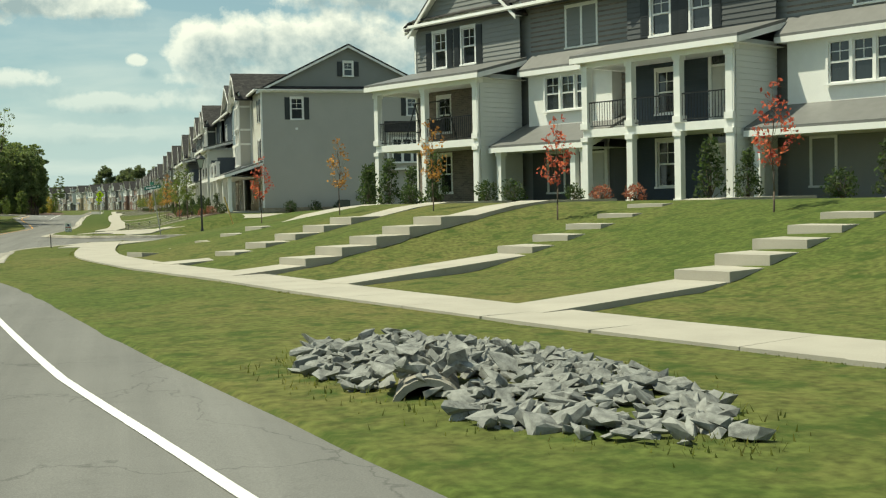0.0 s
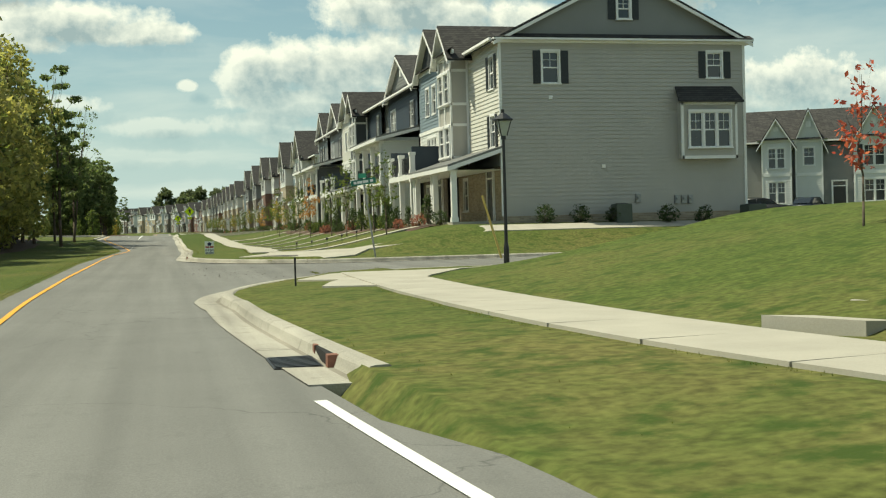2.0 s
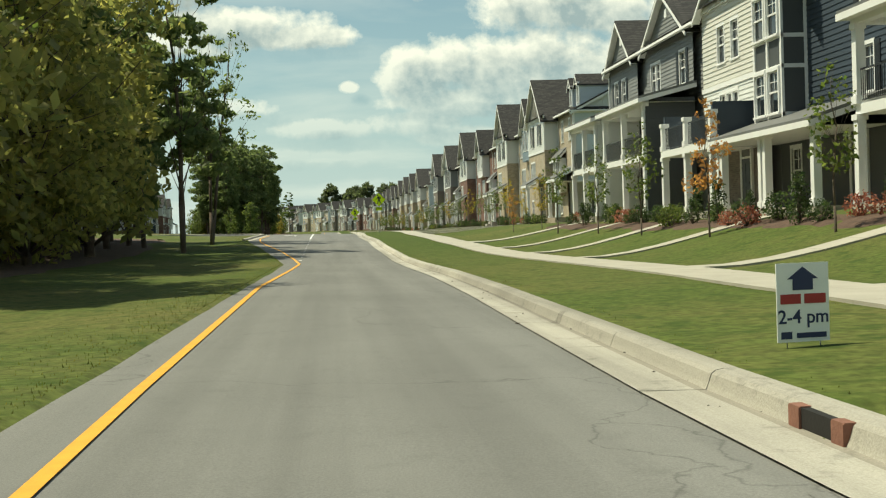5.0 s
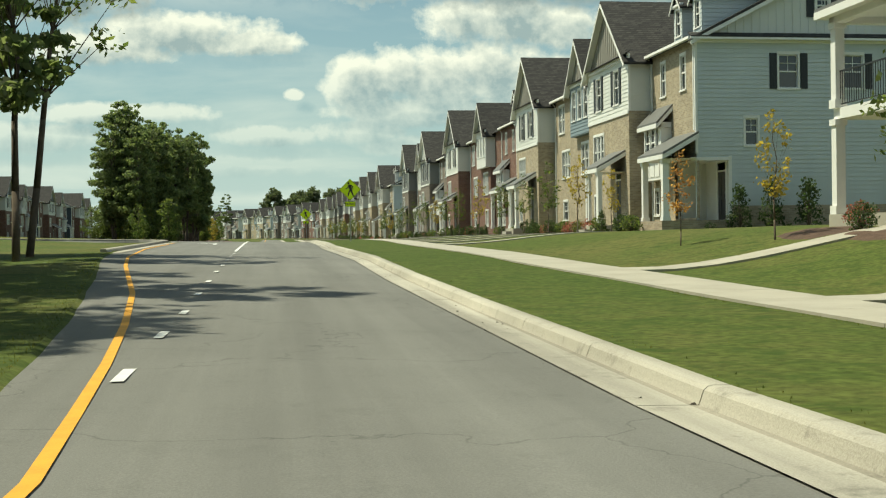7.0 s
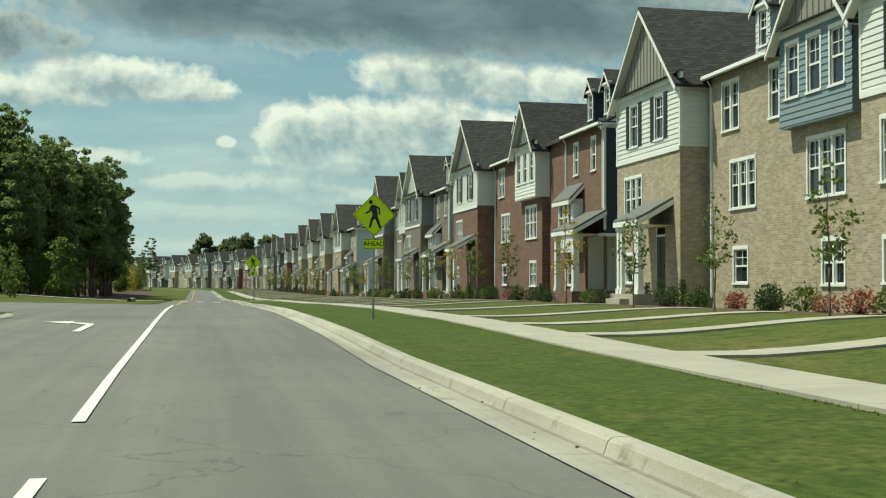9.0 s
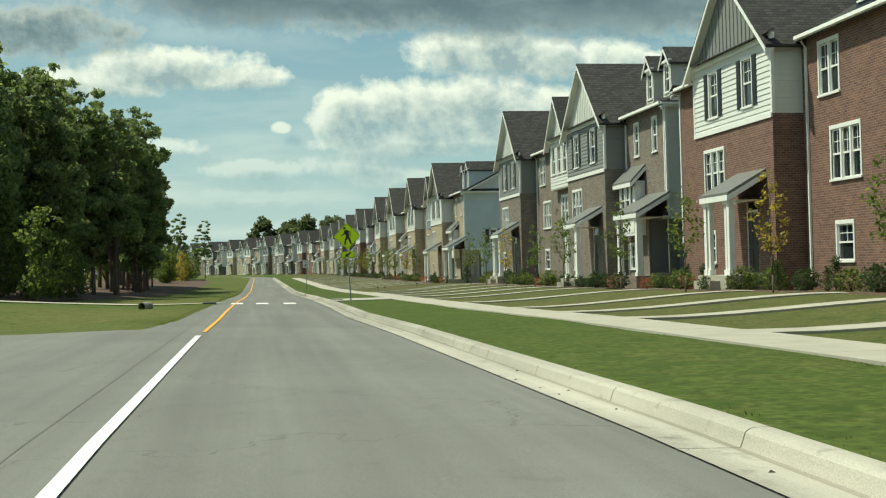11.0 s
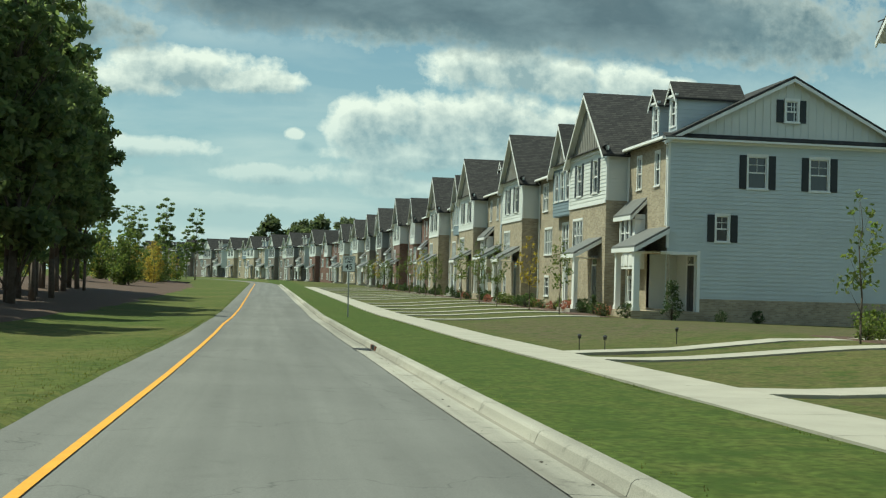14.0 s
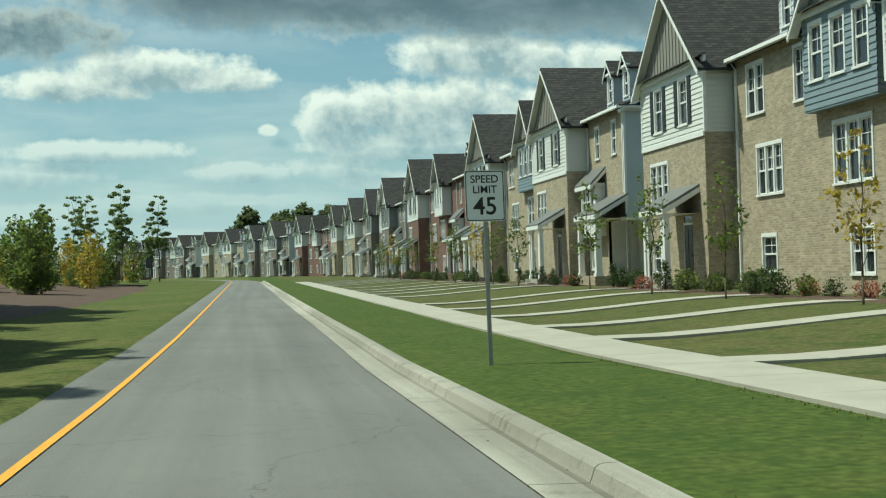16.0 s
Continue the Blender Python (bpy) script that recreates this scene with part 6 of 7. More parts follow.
for y0, y1, x0, x1 in ((60, 175, -24, -8.6), (258, 432, -30, -6.6)):
    b = bmesh.new()
    n = int((y1 - y0) / 2)
    rows = []
    for i in range(n + 1):
        y = y0 + (y1 - y0) * i / n
        e = 0.9 * noise.noise((y * 0.12, 8, 0)) + (2.5 * smooth(abs(i / n - 0.5) * 4 - 1))
        rows.append([b.verts.new((x, y, ground_z(x, y) + (0.06 + 0.1 * noise.noise((x * 0.5, y * 0.5, 2)) if 0 < k < 5 else -0.06))) for k, x in enumerate((x0, x0 + 3, (x0 + x1) / 2, x1 - 3, x1 - 1 - e, x1 - e))])
    for p, q in zip(rows, rows[1:]):
        for k in range(5):
            b.faces.new((p[k], p[k + 1], q[k + 1], q[k]))
    tagged(part("wood_floor", b, MULCH, smooth=True), "brown pine straw floor under the trees", "pine straw", kind="structure")


# ---- plants ----
def leaves(name, centres, radii, count, size, material, squash=1.0, up=0.3):
    """A crown: small leaf blades strewn through clumps."""
    c = np.asarray(centres)
    r = np.asarray(radii)
    w = r ** 2
    idx = RNG.choice(len(c), count, p=w / w.sum())
    d = RNG.normal(size=(count, 3))
    d /= np.linalg.norm(d, axis=1)[:, None]
    rad = r[idx] * RNG.random(count) ** 0.45
    p = c[idx] + d * rad[:, None] * np.array([1, 1, squash])
    a = RNG.normal(size=(count, 3))
    a[:, 2] += up
    a /= np.linalg.norm(a, axis=1)[:, None]
    t = np.cross(a, RNG.normal(size=(count, 3)))
    t /= np.linalg.norm(t, axis=1)[:, None] + 1e-9
    bt = np.cross(a, t)
    s = size * (0.6 + 0.8 * RNG.random(count))[:, None]
    v = np.empty((count, 4, 3))
    v[:, 0] = p - t * s
    v[:, 1] = p + bt * s * 0.55
    v[:, 2] = p + t * s
    v[:, 3] = p - bt * s * 0.55
    me = bpy.data.meshes.new(name)
    me.from_pydata(v.reshape(-1, 3).tolist(), [], np.arange(count * 4).reshape(-1, 4).tolist())
    me.materials.append(material)
    return me


def limbs(name, segs):
    b = bmesh.new()
    for p, q, r0, r1 in segs:
        tube(b, p, q, r0, r1, 6)
    me = bpy.data.meshes.new(name)
    b.to_mesh(me)
    b.free()
    me.materials.append(BARK)
    for f in me.polygons:
        f.use_smooth = True
    return me


def tree_kind(height, crown_from, spread, clumps, count, size, material, r0, seed, shape="round", squash=0.8, clump_r=1.0):
    """Trunk with limbs and a crown; returns the two meshes."""
    rg = np.random.default_rng(seed)
    segs, cen, rad = [], [], []
    pts = [Vector((0, 0, -0.4))]
    n = 6
    for i in range(1, n + 1):
        z = height * 0.93 * i / n
        pts.append(Vector((rg.normal() * 0.018 * height * i / n, rg.normal() * 0.018 * height * i / n, z)))
    for i in range(n):
        segs.append((pts[i], pts[i + 1], r0 * (1 - 0.85 * i / n), r0 * (1 - 0.85 * (i + 1) / n)))
    for k in range(clumps):
        f = crown_from + (1 - crown_from) * (k + 0.5) / clumps
        z = height * f
        g = (f - crown_from) / (1 - crown_from)
        if shape == "cone":
            w = spread * (1.02 - g) ** 0.8
        elif shape == "pine":
            w = spread * (0.55 + 0.9 * g) * (1.05 - g) ** 0.5
        else:
            w = spread * math.sqrt(max(0.05, 1 - (2 * g - 0.9) ** 2 * 0.9))
        ang = k * 2.4 + rg.random() * 1.2
        rr = w * (0.35 + 0.65 * rg.random())
        q = Vector((math.cos(ang) * rr, math.sin(ang) * rr, z + rg.normal() * 0.02 * height))
        i = min(n - 1, int(f * 0.93 * n * 0.9))
        st = pts[i].lerp(pts[i + 1], 0.3)
        segs.append((st, q, r0 * 0.28 * (1.1 - g), r0 * 0.06))
        cen.append(tuple(q))
        rad.append(clump_r * (0.65 + 0.7 * rg.random()) * (0.6 + 0.5 * (1 - g)))
    return limbs("trunk", segs), leaves("crown", cen, rad, count, size, material, squash)


def plant(name, kinds, x, y, s, label, cat, group, turn=None, z=None, sz=None):
    tr, cr = kinds
    ob = thing(name, pose(x, y, ground_z(x, y) if z is None else z, 0, 0, RNG.random() * 360 if turn is None else turn), label, cat, group)
    ob.scale = (s, s, s * (sz or 1))
    if tr is not None:
        mesh_part("trunk", tr, BARK, ob)
    mesh_part("crown", cr, None, ob)
    return ob


PINES = [tree_kind(17, 0.15, 3.7, 62, 6400, 0.23, LEAF_PINE, 0.22, 20 + i, "pine", 0.55, 1.05) for i in range(4)]
BARES = [tree_kind(17, 0.34, 3.5, 52, 5600, 0.23, LEAF_PINE, 0.22, 30 + i, "pine", 0.55, 1.05) for i in range(3)]
THIN = tree_kind(14.5, 0.42, 2.0, 26, 520, 0.14, LEAF_GREEN, 0.13, 47, "round", 0.8, 0.62)
TALLS = [tree_kind(15, 0.36, 2.6, 30, 2600, 0.20, LEAF_PINE, 0.14, 40 + i, "pine", 0.5, 0.72) for i in range(3)]
OAKS = [tree_kind(14, 0.07, 3.6, 60, 5200, 0.19, LEAF_OAK, 0.22, 60 + i, "round", 0.8, 1.2) for i in range(3)]
YOUNG = {m.name: [tree_kind(3.9, 0.36, 0.62, 17, 330, 0.075, m, 0.035, 80 + i, "round", 0.9, 0.30) for i in range(3)] for m in (LEAF_GREEN, LEAF_RED, LEAF_ORANGE, LEAF_YELLOW)}
BUSHY = [tree_kind(4.6, 0.06, 1.25, 30, 1000, 0.13, m, 0.05, 70 + i, "round", 0.9, 0.55) for i, m in enumerate((LEAF_GREEN, LEAF_GREEN, LEAF_YELLOW))]
FARS = [tree_kind(24, 0.25, 7, 60, 3600, 0.9, LEAF_FAR, 0.5, 95 + i, "round", 0.8, 2.6) for i in range(2)]


def shrub_kind(h, r, count, size, m, seed, cone=False):
    rg = np.random.default_rng(seed)
    cen, rad, segs = [], [], []
    for k in range(16):
        g = (k + 0.5) / 16
        w = r * (1.05 - g) if cone else r * math.sqrt(max(0.1, 1 - (2 * g - 0.85) ** 2))
        a = k * 2.4 + rg.random()
        q = (math.cos(a) * w * 0.75, math.sin(a) * w * 0.75, h * (0.08 + 0.84 * g))
        cen.append(q)
        rad.append(r * 0.42 * (0.8 + 0.5 * rg.random()))
        segs.append(((0, 0, 0), q, 0.014, 0.005))
    return limbs("stems", segs), leaves("foliage", cen, rad, count, size, m, 0.9)


SHRUBS = [shrub_kind(0.8, 0.45, 520, 0.05, LEAF_SHRUB, 5 + i) for i in range(3)]
CONES = [shrub_kind(1.7, 0.5, 760, 0.055, LEAF_SHRUB, 15 + i, True) for i in range(3)]
PINKS = [shrub_kind(0.55, 0.4, 360, 0.045, LEAF_PINK, 25 + i) for i in range(2)]
LIGHTS = [shrub_kind(0.7, 0.45, 460, 0.05, LEAF_GREEN, 35 + i) for i in range(2)]

# the woods on the median side
for i in range(62):
    y = 66 + 106 * (i + RNG.random()) / 62
    x = -10.6 - 11 * RNG.random() ** 1.4 - (3.0 if y < 104 else 0)
    if RNG.random() < 0.72 and y < 150:
        plant("tree", OAKS[i % 3], x, y, 0.85 + 0.5 * RNG.random(), "leafy green and yellowing broadleaf tree in the wood", "tree", "trees of the wood")
    else:
        plant("pine", PINES[i % 4], x, y, 0.8 + 0.3 * RNG.random(), "tall dark green pine in the wood", "tree", "trees of the wood")
for x, y, s in ((-6.9, 148.4, 1.1), (-9.8, 154, 1.05), (-6.6, 160.5, 0.88), (-9.0, 166, 1.0)):
    plant("pine", TALLS[int(y) % 3], x, y, s, "slender pine with a bare lower trunk", "tree", "trees of the wood")
for i in range(54):
    y = 262 + 90 * (i + RNG.random()) / 54
    x = -10.6 - 7.5 * RNG.random() ** 1.3
    kinds = PINES if y < 280 else (BARES, BARES, TALLS, BARES, PINES, BARES)[i % 6]
    plant("pine", kinds[i % 3], x, y, 0.74 + 0.0022 * (y - 262) + 0.22 * RNG.random(), "tall dark green pine with a bare lower trunk", "tree", "trees of the wood")
for i in range(16):
    plant("sapling", BUSHY[i % 2], -10.2 - 9 * RNG.random(), 260 + 12 * RNG.random(), 0.7 + 0.4 * RNG.random(), "leafy dark undergrowth at the wood's edge", "tree", "undergrowth of the wood")
for x, y, k, lean in ((-6.9, 164.0, 1.0, 8), (-9.5, 118.0, 0.95, 4)):
    ob = plant("tree", THIN, x, y, k, "thin sparse broadleaf tree with bare branches", "tree", "trees of the wood")
    ob.rotation_euler = (0, radians(lean), 0.6)
for x, y, s in ((-17.5, 480, 1.0), (-11.9, 482, 0.93), (-22.4, 478, 0.9), (-25.2, 484, 0.92), (-28.5, 476, 0.8), (-19.6, 492, 0.85), (-31, 488, 0.8), (-14.6, 498, 0.72)):
    plant("pine", TALLS[int(y) % 3], x, y, s, "thin young pine standing free", "tree", "pines by the bend")
for i in range(46):
    x, y = -12 - 22 * RNG.random(), 366 + 90 * RNG.random()
    plant("sapling", BUSHY[i % 3], x, y, 0.7 + 0.7 * RNG.random(), "bushy green young tree beside the pines", "tree", "young trees by the bend")
for i in range(9):
    plant("tree", FARS[i % 2], 2 + 6.5 * i + 5 * RNG.random(), 690 + 60 * RNG.random(), 0.8 + 0.25 * RNG.random(), "far broadleaf tree above the roofs", "tree", "far trees", z=0)
for i in range(60):
    plant("tree", FARS[i % 2], -320 + 11 * i, 900 + 120 * RNG.random(), 0.42 + 0.16 * RNG.random(), "far tree on the horizon", "tree", "far trees", z=-2)
for i in range(26):
    plant("tree", OAKS[i % 3], -62 - 30 * RNG.random(), 40 + 17 * i, 0.9 + 0.4 * RNG.random(), "broadleaf tree across the far carriageway", "tree", "far side trees")

# houses across the far carriageway
for y in (300.0, 342.0, 384.0, 426.0):
    copy_thing((red, beige, brown)[int(y) % 3], pose(-47, y, 0.3, 0, 0, 90))

# young trees on the lawns
LAWN_TREES = [(12.4, 92.0, "LEAF_GREEN"), (12.8, 97.5, "LEAF_GREEN"), (12.6, 105.5, "LEAF_GREEN"), (12.8, 113, "LEAF_GREEN"), (12.4, 121, "LEAF_ORANGE"), (12.6, 129.5, "LEAF_GREEN"), (12.7, 137, "LEAF_GREEN"), (12.5, 145, "LEAF_GREEN"), (13.0, 152, "LEAF_YELLOW"), (11.9, 155.6, "LEAF_ORANGE"), (15.9, 175.2, "LEAF_YELLOW")]
for x, y, k in LAWN_TREES:
    m = {"LEAF_GREEN": LEAF_GREEN, "LEAF_ORANGE": LEAF_ORANGE, "LEAF_YELLOW": LEAF_YELLOW}[k]
    plant("young_tree", YOUNG[m.name][int(y) % 3], x, y, (0.95 if y < 150 else 0.62) + 0.2 * RNG.random(), "thin young street tree on the lawn", "tree", "young lawn trees")
for y0 in (176.4, 214.0, 250.0, 307.0, 346.6, 386.2):
    for k, s in enumerate((3.0, 9.6, 16.4, 23.0, 30.4)):
        m = LEAF_GREEN if (k + int(y0)) % 4 else LEAF_YELLOW
        plant("young_tree", YOUNG[m.name][k % 3], 15.4 + 0.6 * RNG.random(), y0 + s, 0.9 + 0.25 * RNG.random(), "thin young tree with sparse leaves before the fronts", "tree", "young lawn trees")
# red and orange maples by the bank
for x, y, m, k in ((13.0, 54.7, LEAF_RED, 0.66), (14.8, 47.7, LEAF_ORANGE, 0.66), (16.5, 41.9, LEAF_ORANGE, 0.68), (18.2, 36.3, LEAF_RED, 0.68), (20.73, 30.4, LEAF_RED, 0.70)):
    plant("young_tree", YOUNG[m.name][int(y) % 3], x, y, k, "slim young maple with " + ("red" if m is LEAF_RED else "orange") + " autumn leaves", "tree", "maples on the bank")

# shrubs in the beds
for s in [0.6 + 1.45 * i for i in range(22)]:
    if any(abs(s - w) < 0.9 for w, _ in WALK_S):
        continue
    x, y = from_row(s, -0.9 - 0.4 * RNG.random())
    kind = RNG.random()
    if kind < 0.5:
        plant("shrub", CONES[int(s) % 3], x, y, 0.75 + 0.5 * RNG.random(), "upright dark evergreen shrub in a bed", "shrub", "shrubs by the fronts")
    elif kind < 0.85:
        plant("shrub", SHRUBS[int(s) % 3], x, y, 0.8 + 0.5 * RNG.random(), "rounded dark green evergreen shrub", "shrub", "shrubs by the fronts")
    else:
        plant("shrub", PINKS[int(s) % 2], x, y, 1.0, "low reddish flowering shrub", "shrub", "shrubs by the fronts")
for s, d, k in ((-1.2, 0.4, 1.1), (-2.2, 1.6, 1.25), (-1.6, 3.2, 1.15), (-2.4, 5.0, 1.2)):
    x, y = from_row(s, d)
    plant("shrub", CONES[int(k * 10) % 3], x, y, k, "upright dark evergreen shrub at the house corner", "shrub", "shrubs by the fronts")
for x, y in ((19.2, 88.9), (21.0, 89.0), (22.6, 88.9), (25.3, 88.8), (27.2, 88.9)):
    plant("shrub", SHRUBS[int(x) % 3], x, y, 0.8 + 0.3 * RNG.random(), "small green shrub by the end wall", "shrub", "shrubs by the fronts")
BEDS = [(91.0, 152.0, 14.3)] + [(y0 + 0.3, y0 + 34, 17.8) for y0 in (176.4, 214.0, 250.0, 307.0, 346.6, 386.2)]
for y0, y1, xb in BEDS:
    y = y0
    while y < y1:
        x = xb + (RNG.random() - 0.5) * 1.5
        kind = RNG.random()
        if kind < 0.30:
            plant("shrub", CONES[int(y) % 3], x, y, (0.55 if y < 170 else 0.34) + 0.35 * RNG.random(), "upright dark evergreen shrub in a bed", "shrub", "shrubs by the fronts")
        elif kind < 0.66:
            plant("shrub", SHRUBS[int(y) % 3], x, y, 0.65 + 0.45 * RNG.random(), "rounded dark green shrub", "shrub", "shrubs by the fronts")
        elif kind < 0.84:
            plant("shrub", LIGHTS[int(y) % 2], x, y, 0.8 + 0.5 * RNG.random(), "light green leafy shrub", "shrub", "shrubs by the fronts")
        else:
            plant("shrub", PINKS[int(y) % 2], x, y, 0.9 + 0.4 * RNG.random(), "low reddish flowering shrub", "shrub", "shrubs by the fronts")
        y += 0.75 + 0.8 * RNG.random()
for x, y, k in ((22.0, 175.3, 1.3), (23.4, 175.0, 1.5), (25.0, 174.6, 1.5), (20.6, 175.4, 0.6), (22.8, 306.0, 0.7), (24.6, 305.9, 0.8), (20.2, 305.6, 1.1), (19.4, 285.8, 1.0), (21.5, 286.0, 0.9)):
    plant("shrub", (CONES if k > 1 else SHRUBS)[int(y) % 3], x, y, k, "dark evergreen shrub by the end wall", "shrub", "shrubs by the fronts")


# ---- signs and street furniture ----
LIME = mat("lime_sheeting", (0.66, 0.86, 0.012), 0.35, 0.04, 3, 40, 0.01)
SIGNW = mat("white_sheeting", (0.80, 0.82, 0.81), 0.4, 0.04, 3, 40, 0.01)
SIGNK = mat("black_film", (0.012, 0.012, 0.013), 0.5, 0.05, 3, 40, 0.0)
SIGNG = mat("green_sheeting", (0.012, 0.17, 0.12), 0.4, 0.05, 3, 40, 0.01)
SIGNB = mat("dark_blue_print", (0.02, 0.03, 0.09), 0.6, 0.05, 3, 40, 0.0)
SIGNR = mat("red_print", (0.35, 0.03, 0.03), 0.6, 0.05, 3, 40, 0.0)


def plate(outline, y0, y1):
    b = bmesh.new()
    prism(b, outline, "y", y0, y1)
    return b


def rounded(w, h, r, n=5):
    out = []
    for cx, cz, a0 in ((w / 2 - r, h / 2 - r, 0), (-w / 2 + r, h / 2 - r, 90), (-w / 2 + r, -h / 2 + r, 180), (w / 2 - r, -h / 2 + r, 270)):
        for i in range(n):
            a = radians(a0 + 90 * i / (n - 1))
            out.append((cx + r * math.cos(a), cz + r * math.sin(a)))
    return out


def turn45(pts):
    c = math.sqrt(0.5)
    return [((x - z) * c, (x + z) * c) for x, z in pts]


def frame_ring(outer, inner, y0, y1):
    b = bmesh.new()
    n = len(outer)
    for i in range(n):
        j = (i + 1) % n
        v = [b.verts.new((p[0], y, p[1])) for y in (y0, y1) for p in (outer[i], outer[j], inner[j], inner[i])]
        b.faces.new(v[:4])
        b.faces.new(v[4:][::-1])
        b.faces.new((v[0], v[1], v[5], v[4]))
        b.faces.new((v[2], v[3], v[7], v[6]))
    return b


def words(text, size, x, z, y, parent, material, name="lettering"):
    cu = bpy.data.curves.new(name, "FONT")
    cu.body, cu.size, cu.align_x, cu.align_y = text, size, "CENTER", "CENTER"
    cu.extrude = 0.001
    cu.offset = size * 0.012
    cu.materials.append(material)
    ob = new(name, cu)
    ob.parent = parent
    ob.matrix_local = pose(x, y, z, 90, 0, 0)
    return ob


def post(parent, h, r=0.03, lean=0.0):
    b = bmesh.new()
    prism(b, [(-r, -r), (r, -r), (r, r * 0.2), (r * 0.45, r), (-r * 0.45, r), (-r, r * 0.2)], "z", -0.5, h)
    return part("post", b, STEEL, parent)


def walker(parent, y):
    """The plain black walking symbol of the crossing sign."""
    body = [(-0.035, 0.307), (0.071, 0.271), (0.177, 0.208), (0.184, 0.007), (0.142, 0.012), (0.130, 0.184), (0.078, 0.189), (0.111, 0.078), (0.106, -0.005),
            (0.219, -0.371), (0.165, -0.406), (0.026, -0.106), (-0.031, -0.170), (-0.094, -0.394), (-0.158, -0.375), (-0.099, -0.123), (-0.035, 0.007),
            (-0.090, 0.130), (-0.106, 0.090), (-0.253, 0.019), (-0.271, 0.059), (-0.142, 0.137), (-0.130, 0.219), (-0.094, 0.278)]
    part("symbol", plate(body, y - 0.004, y - 0.001), SIGNK, parent)
    head = [(0.06 * math.cos(i * 0.3927) - 0.098, 0.38 + 0.06 * math.sin(i * 0.3927)) for i in range(16)]
    part("symbol", plate(head, y - 0.004, y - 0.001), SIGNK, parent)


def crossing_sign(x, y, centre, plaque, yaw=0, lean=0):
    z = ground_z(x, y)
    t = thing("crossing_sign", pose(x, y, z, 0, lean, yaw), "lime diamond crossing sign with black symbol on a steel post", "road sign")
    cz = centre - z
    post(t, cz + 0.55)
    d = turn45(rounded(0.914, 0.914, 0.05))
    face = part("sign_face", plate([(a, b + cz) for a, b in d], -0.045, -0.040), LIME, t)
    o, i = turn45(rounded(0.885, 0.885, 0.045)), turn45(rounded(0.86, 0.86, 0.04))
    part("border", frame_ring([(a, b + cz) for a, b in o], [(a, b + cz) for a, b in i], -0.048, -0.046), SIGNK, face)
    back = new("symbol_group")
    back.parent = face
    back.matrix_local = pose(0, 0, cz)
    walker(back, -0.046)
    pz = cz - 0.86
    r = rounded(0.62, 0.30, 0.03)
    pl = part("plaque", plate([(a, b + pz) for a, b in r], -0.045, -0.040), LIME, t)
    part("border", frame_ring([(a, b + pz) for a, b in rounded(0.60, 0.28, 0.028)], [(a, b + pz) for a, b in rounded(0.575, 0.255, 0.025)], -0.048, -0.046), SIGNK, pl)
    if plaque == "arrow":
        pts = [(-0.156, -0.094), (0.045, -0.108), (0.0, -0.042), (0.156, 0.040), (0.111, 0.104), (-0.042, 0.016), (-0.073, 0.083)]
        part("arrow", plate([(a, b + pz) for a, b in pts], -0.050, -0.046), SIGNK, pl)
    else:
        words(plaque, 0.19, 0, pz, -0.047, pl, SIGNK)
    for bz in (cz + 0.35, cz - 0.35):
        b = bmesh.new()
        tube(b, (0, -0.052, bz), (0, -0.046, bz), 0.012, 0.012, 6)
        part("bolt", b, STEEL, t)
    return t


crossing_sign(5.55, 194.0, 3.67, "AHEAD", 3)
crossing_sign(4.84, 252.0, 3.31, "arrow", 3, -2.2)
t = thing("speed_limit_sign", pose(5.13, 308.4, ground_z(5.13, 308.4), 0, -0.6, 3), "white speed limit sign with black letters on a steel post", "road sign")
cz = 2.28 - ground_z(5.13, 308.4)
post(t, cz + 0.36)
face = part("sign_face", plate([(a, b + cz) for a, b in rounded(0.61, 0.762, 0.038)], -0.045, -0.040), SIGNW, t)
part("border", frame_ring([(a, b + cz) for a, b in rounded(0.59, 0.742, 0.033)], [(a, b + cz) for a, b in rounded(0.563, 0.715, 0.027)], -0.048, -0.046), SIGNK, face)
words("SPEED", 0.16, 0, cz + 0.245, -0.047, face, SIGNK)
words("LIMIT", 0.16, 0, cz + 0.09, -0.047, face, SIGNK)
words("45", 0.37, 0, cz - 0.165, -0.047, face, SIGNK)

# the lamp on the corner
t = thing("street_lamp", pose(11.85, 70.6, ground_z(11.85, 70.6)), "black lantern street lamp on a slim fluted pole", "street lamp")
b = bmesh.new()
for z0, z1, r0, r1 in ((-0.3, 0.5, 0.09, 0.08), (0.5, 0.65, 0.08, 0.055), (0.65, 3.65, 0.052, 0.042), (3.65, 3.75, 0.075, 0.075)):
    tube(b, (0, 0, z0), (0, 0, z1), r0, r1, 12)
part("pole", b, BLACK, t)
b = bmesh.new()
for a in range(4):
    c, s = math.cos(radians(45 + 90 * a)), math.sin(radians(45 + 90 * a))
    tube(b, (0.12 * c, 0.12 * s, 3.75), (0.27 * c, 0.27 * s, 4.2), 0.014, 0.014, 5)
    tube(b, (0.27 * c, 0.27 * s, 4.2), (0.0, 0.0, 4.42), 0.02, 0.02, 5)
prism(b, [(-0.24, -0.24), (0.24, -0.24), (0.24, 0.24), (-0.24, 0.24)], "z", 4.19, 4.23)
tube(b, (0, 0, 4.23), (0, 0, 4.42), 0.30, 0.06, 12)
tube(b, (0, 0, 4.42), (0, 0, 4.52), 0.05, 0.05, 8)
part("lantern_cage", b, BLACK, t)
LAMPG = mat("lamp_glass", (0.45, 0.47, 0.46), 0.2, 0.05, 3, 30, 0.0)
b = bmesh.new()
tube(b, (0, 0, 3.76), (0, 0, 4.18), 0.10, 0.24, 4)
part("lantern_glass", b, LAMPG, t)

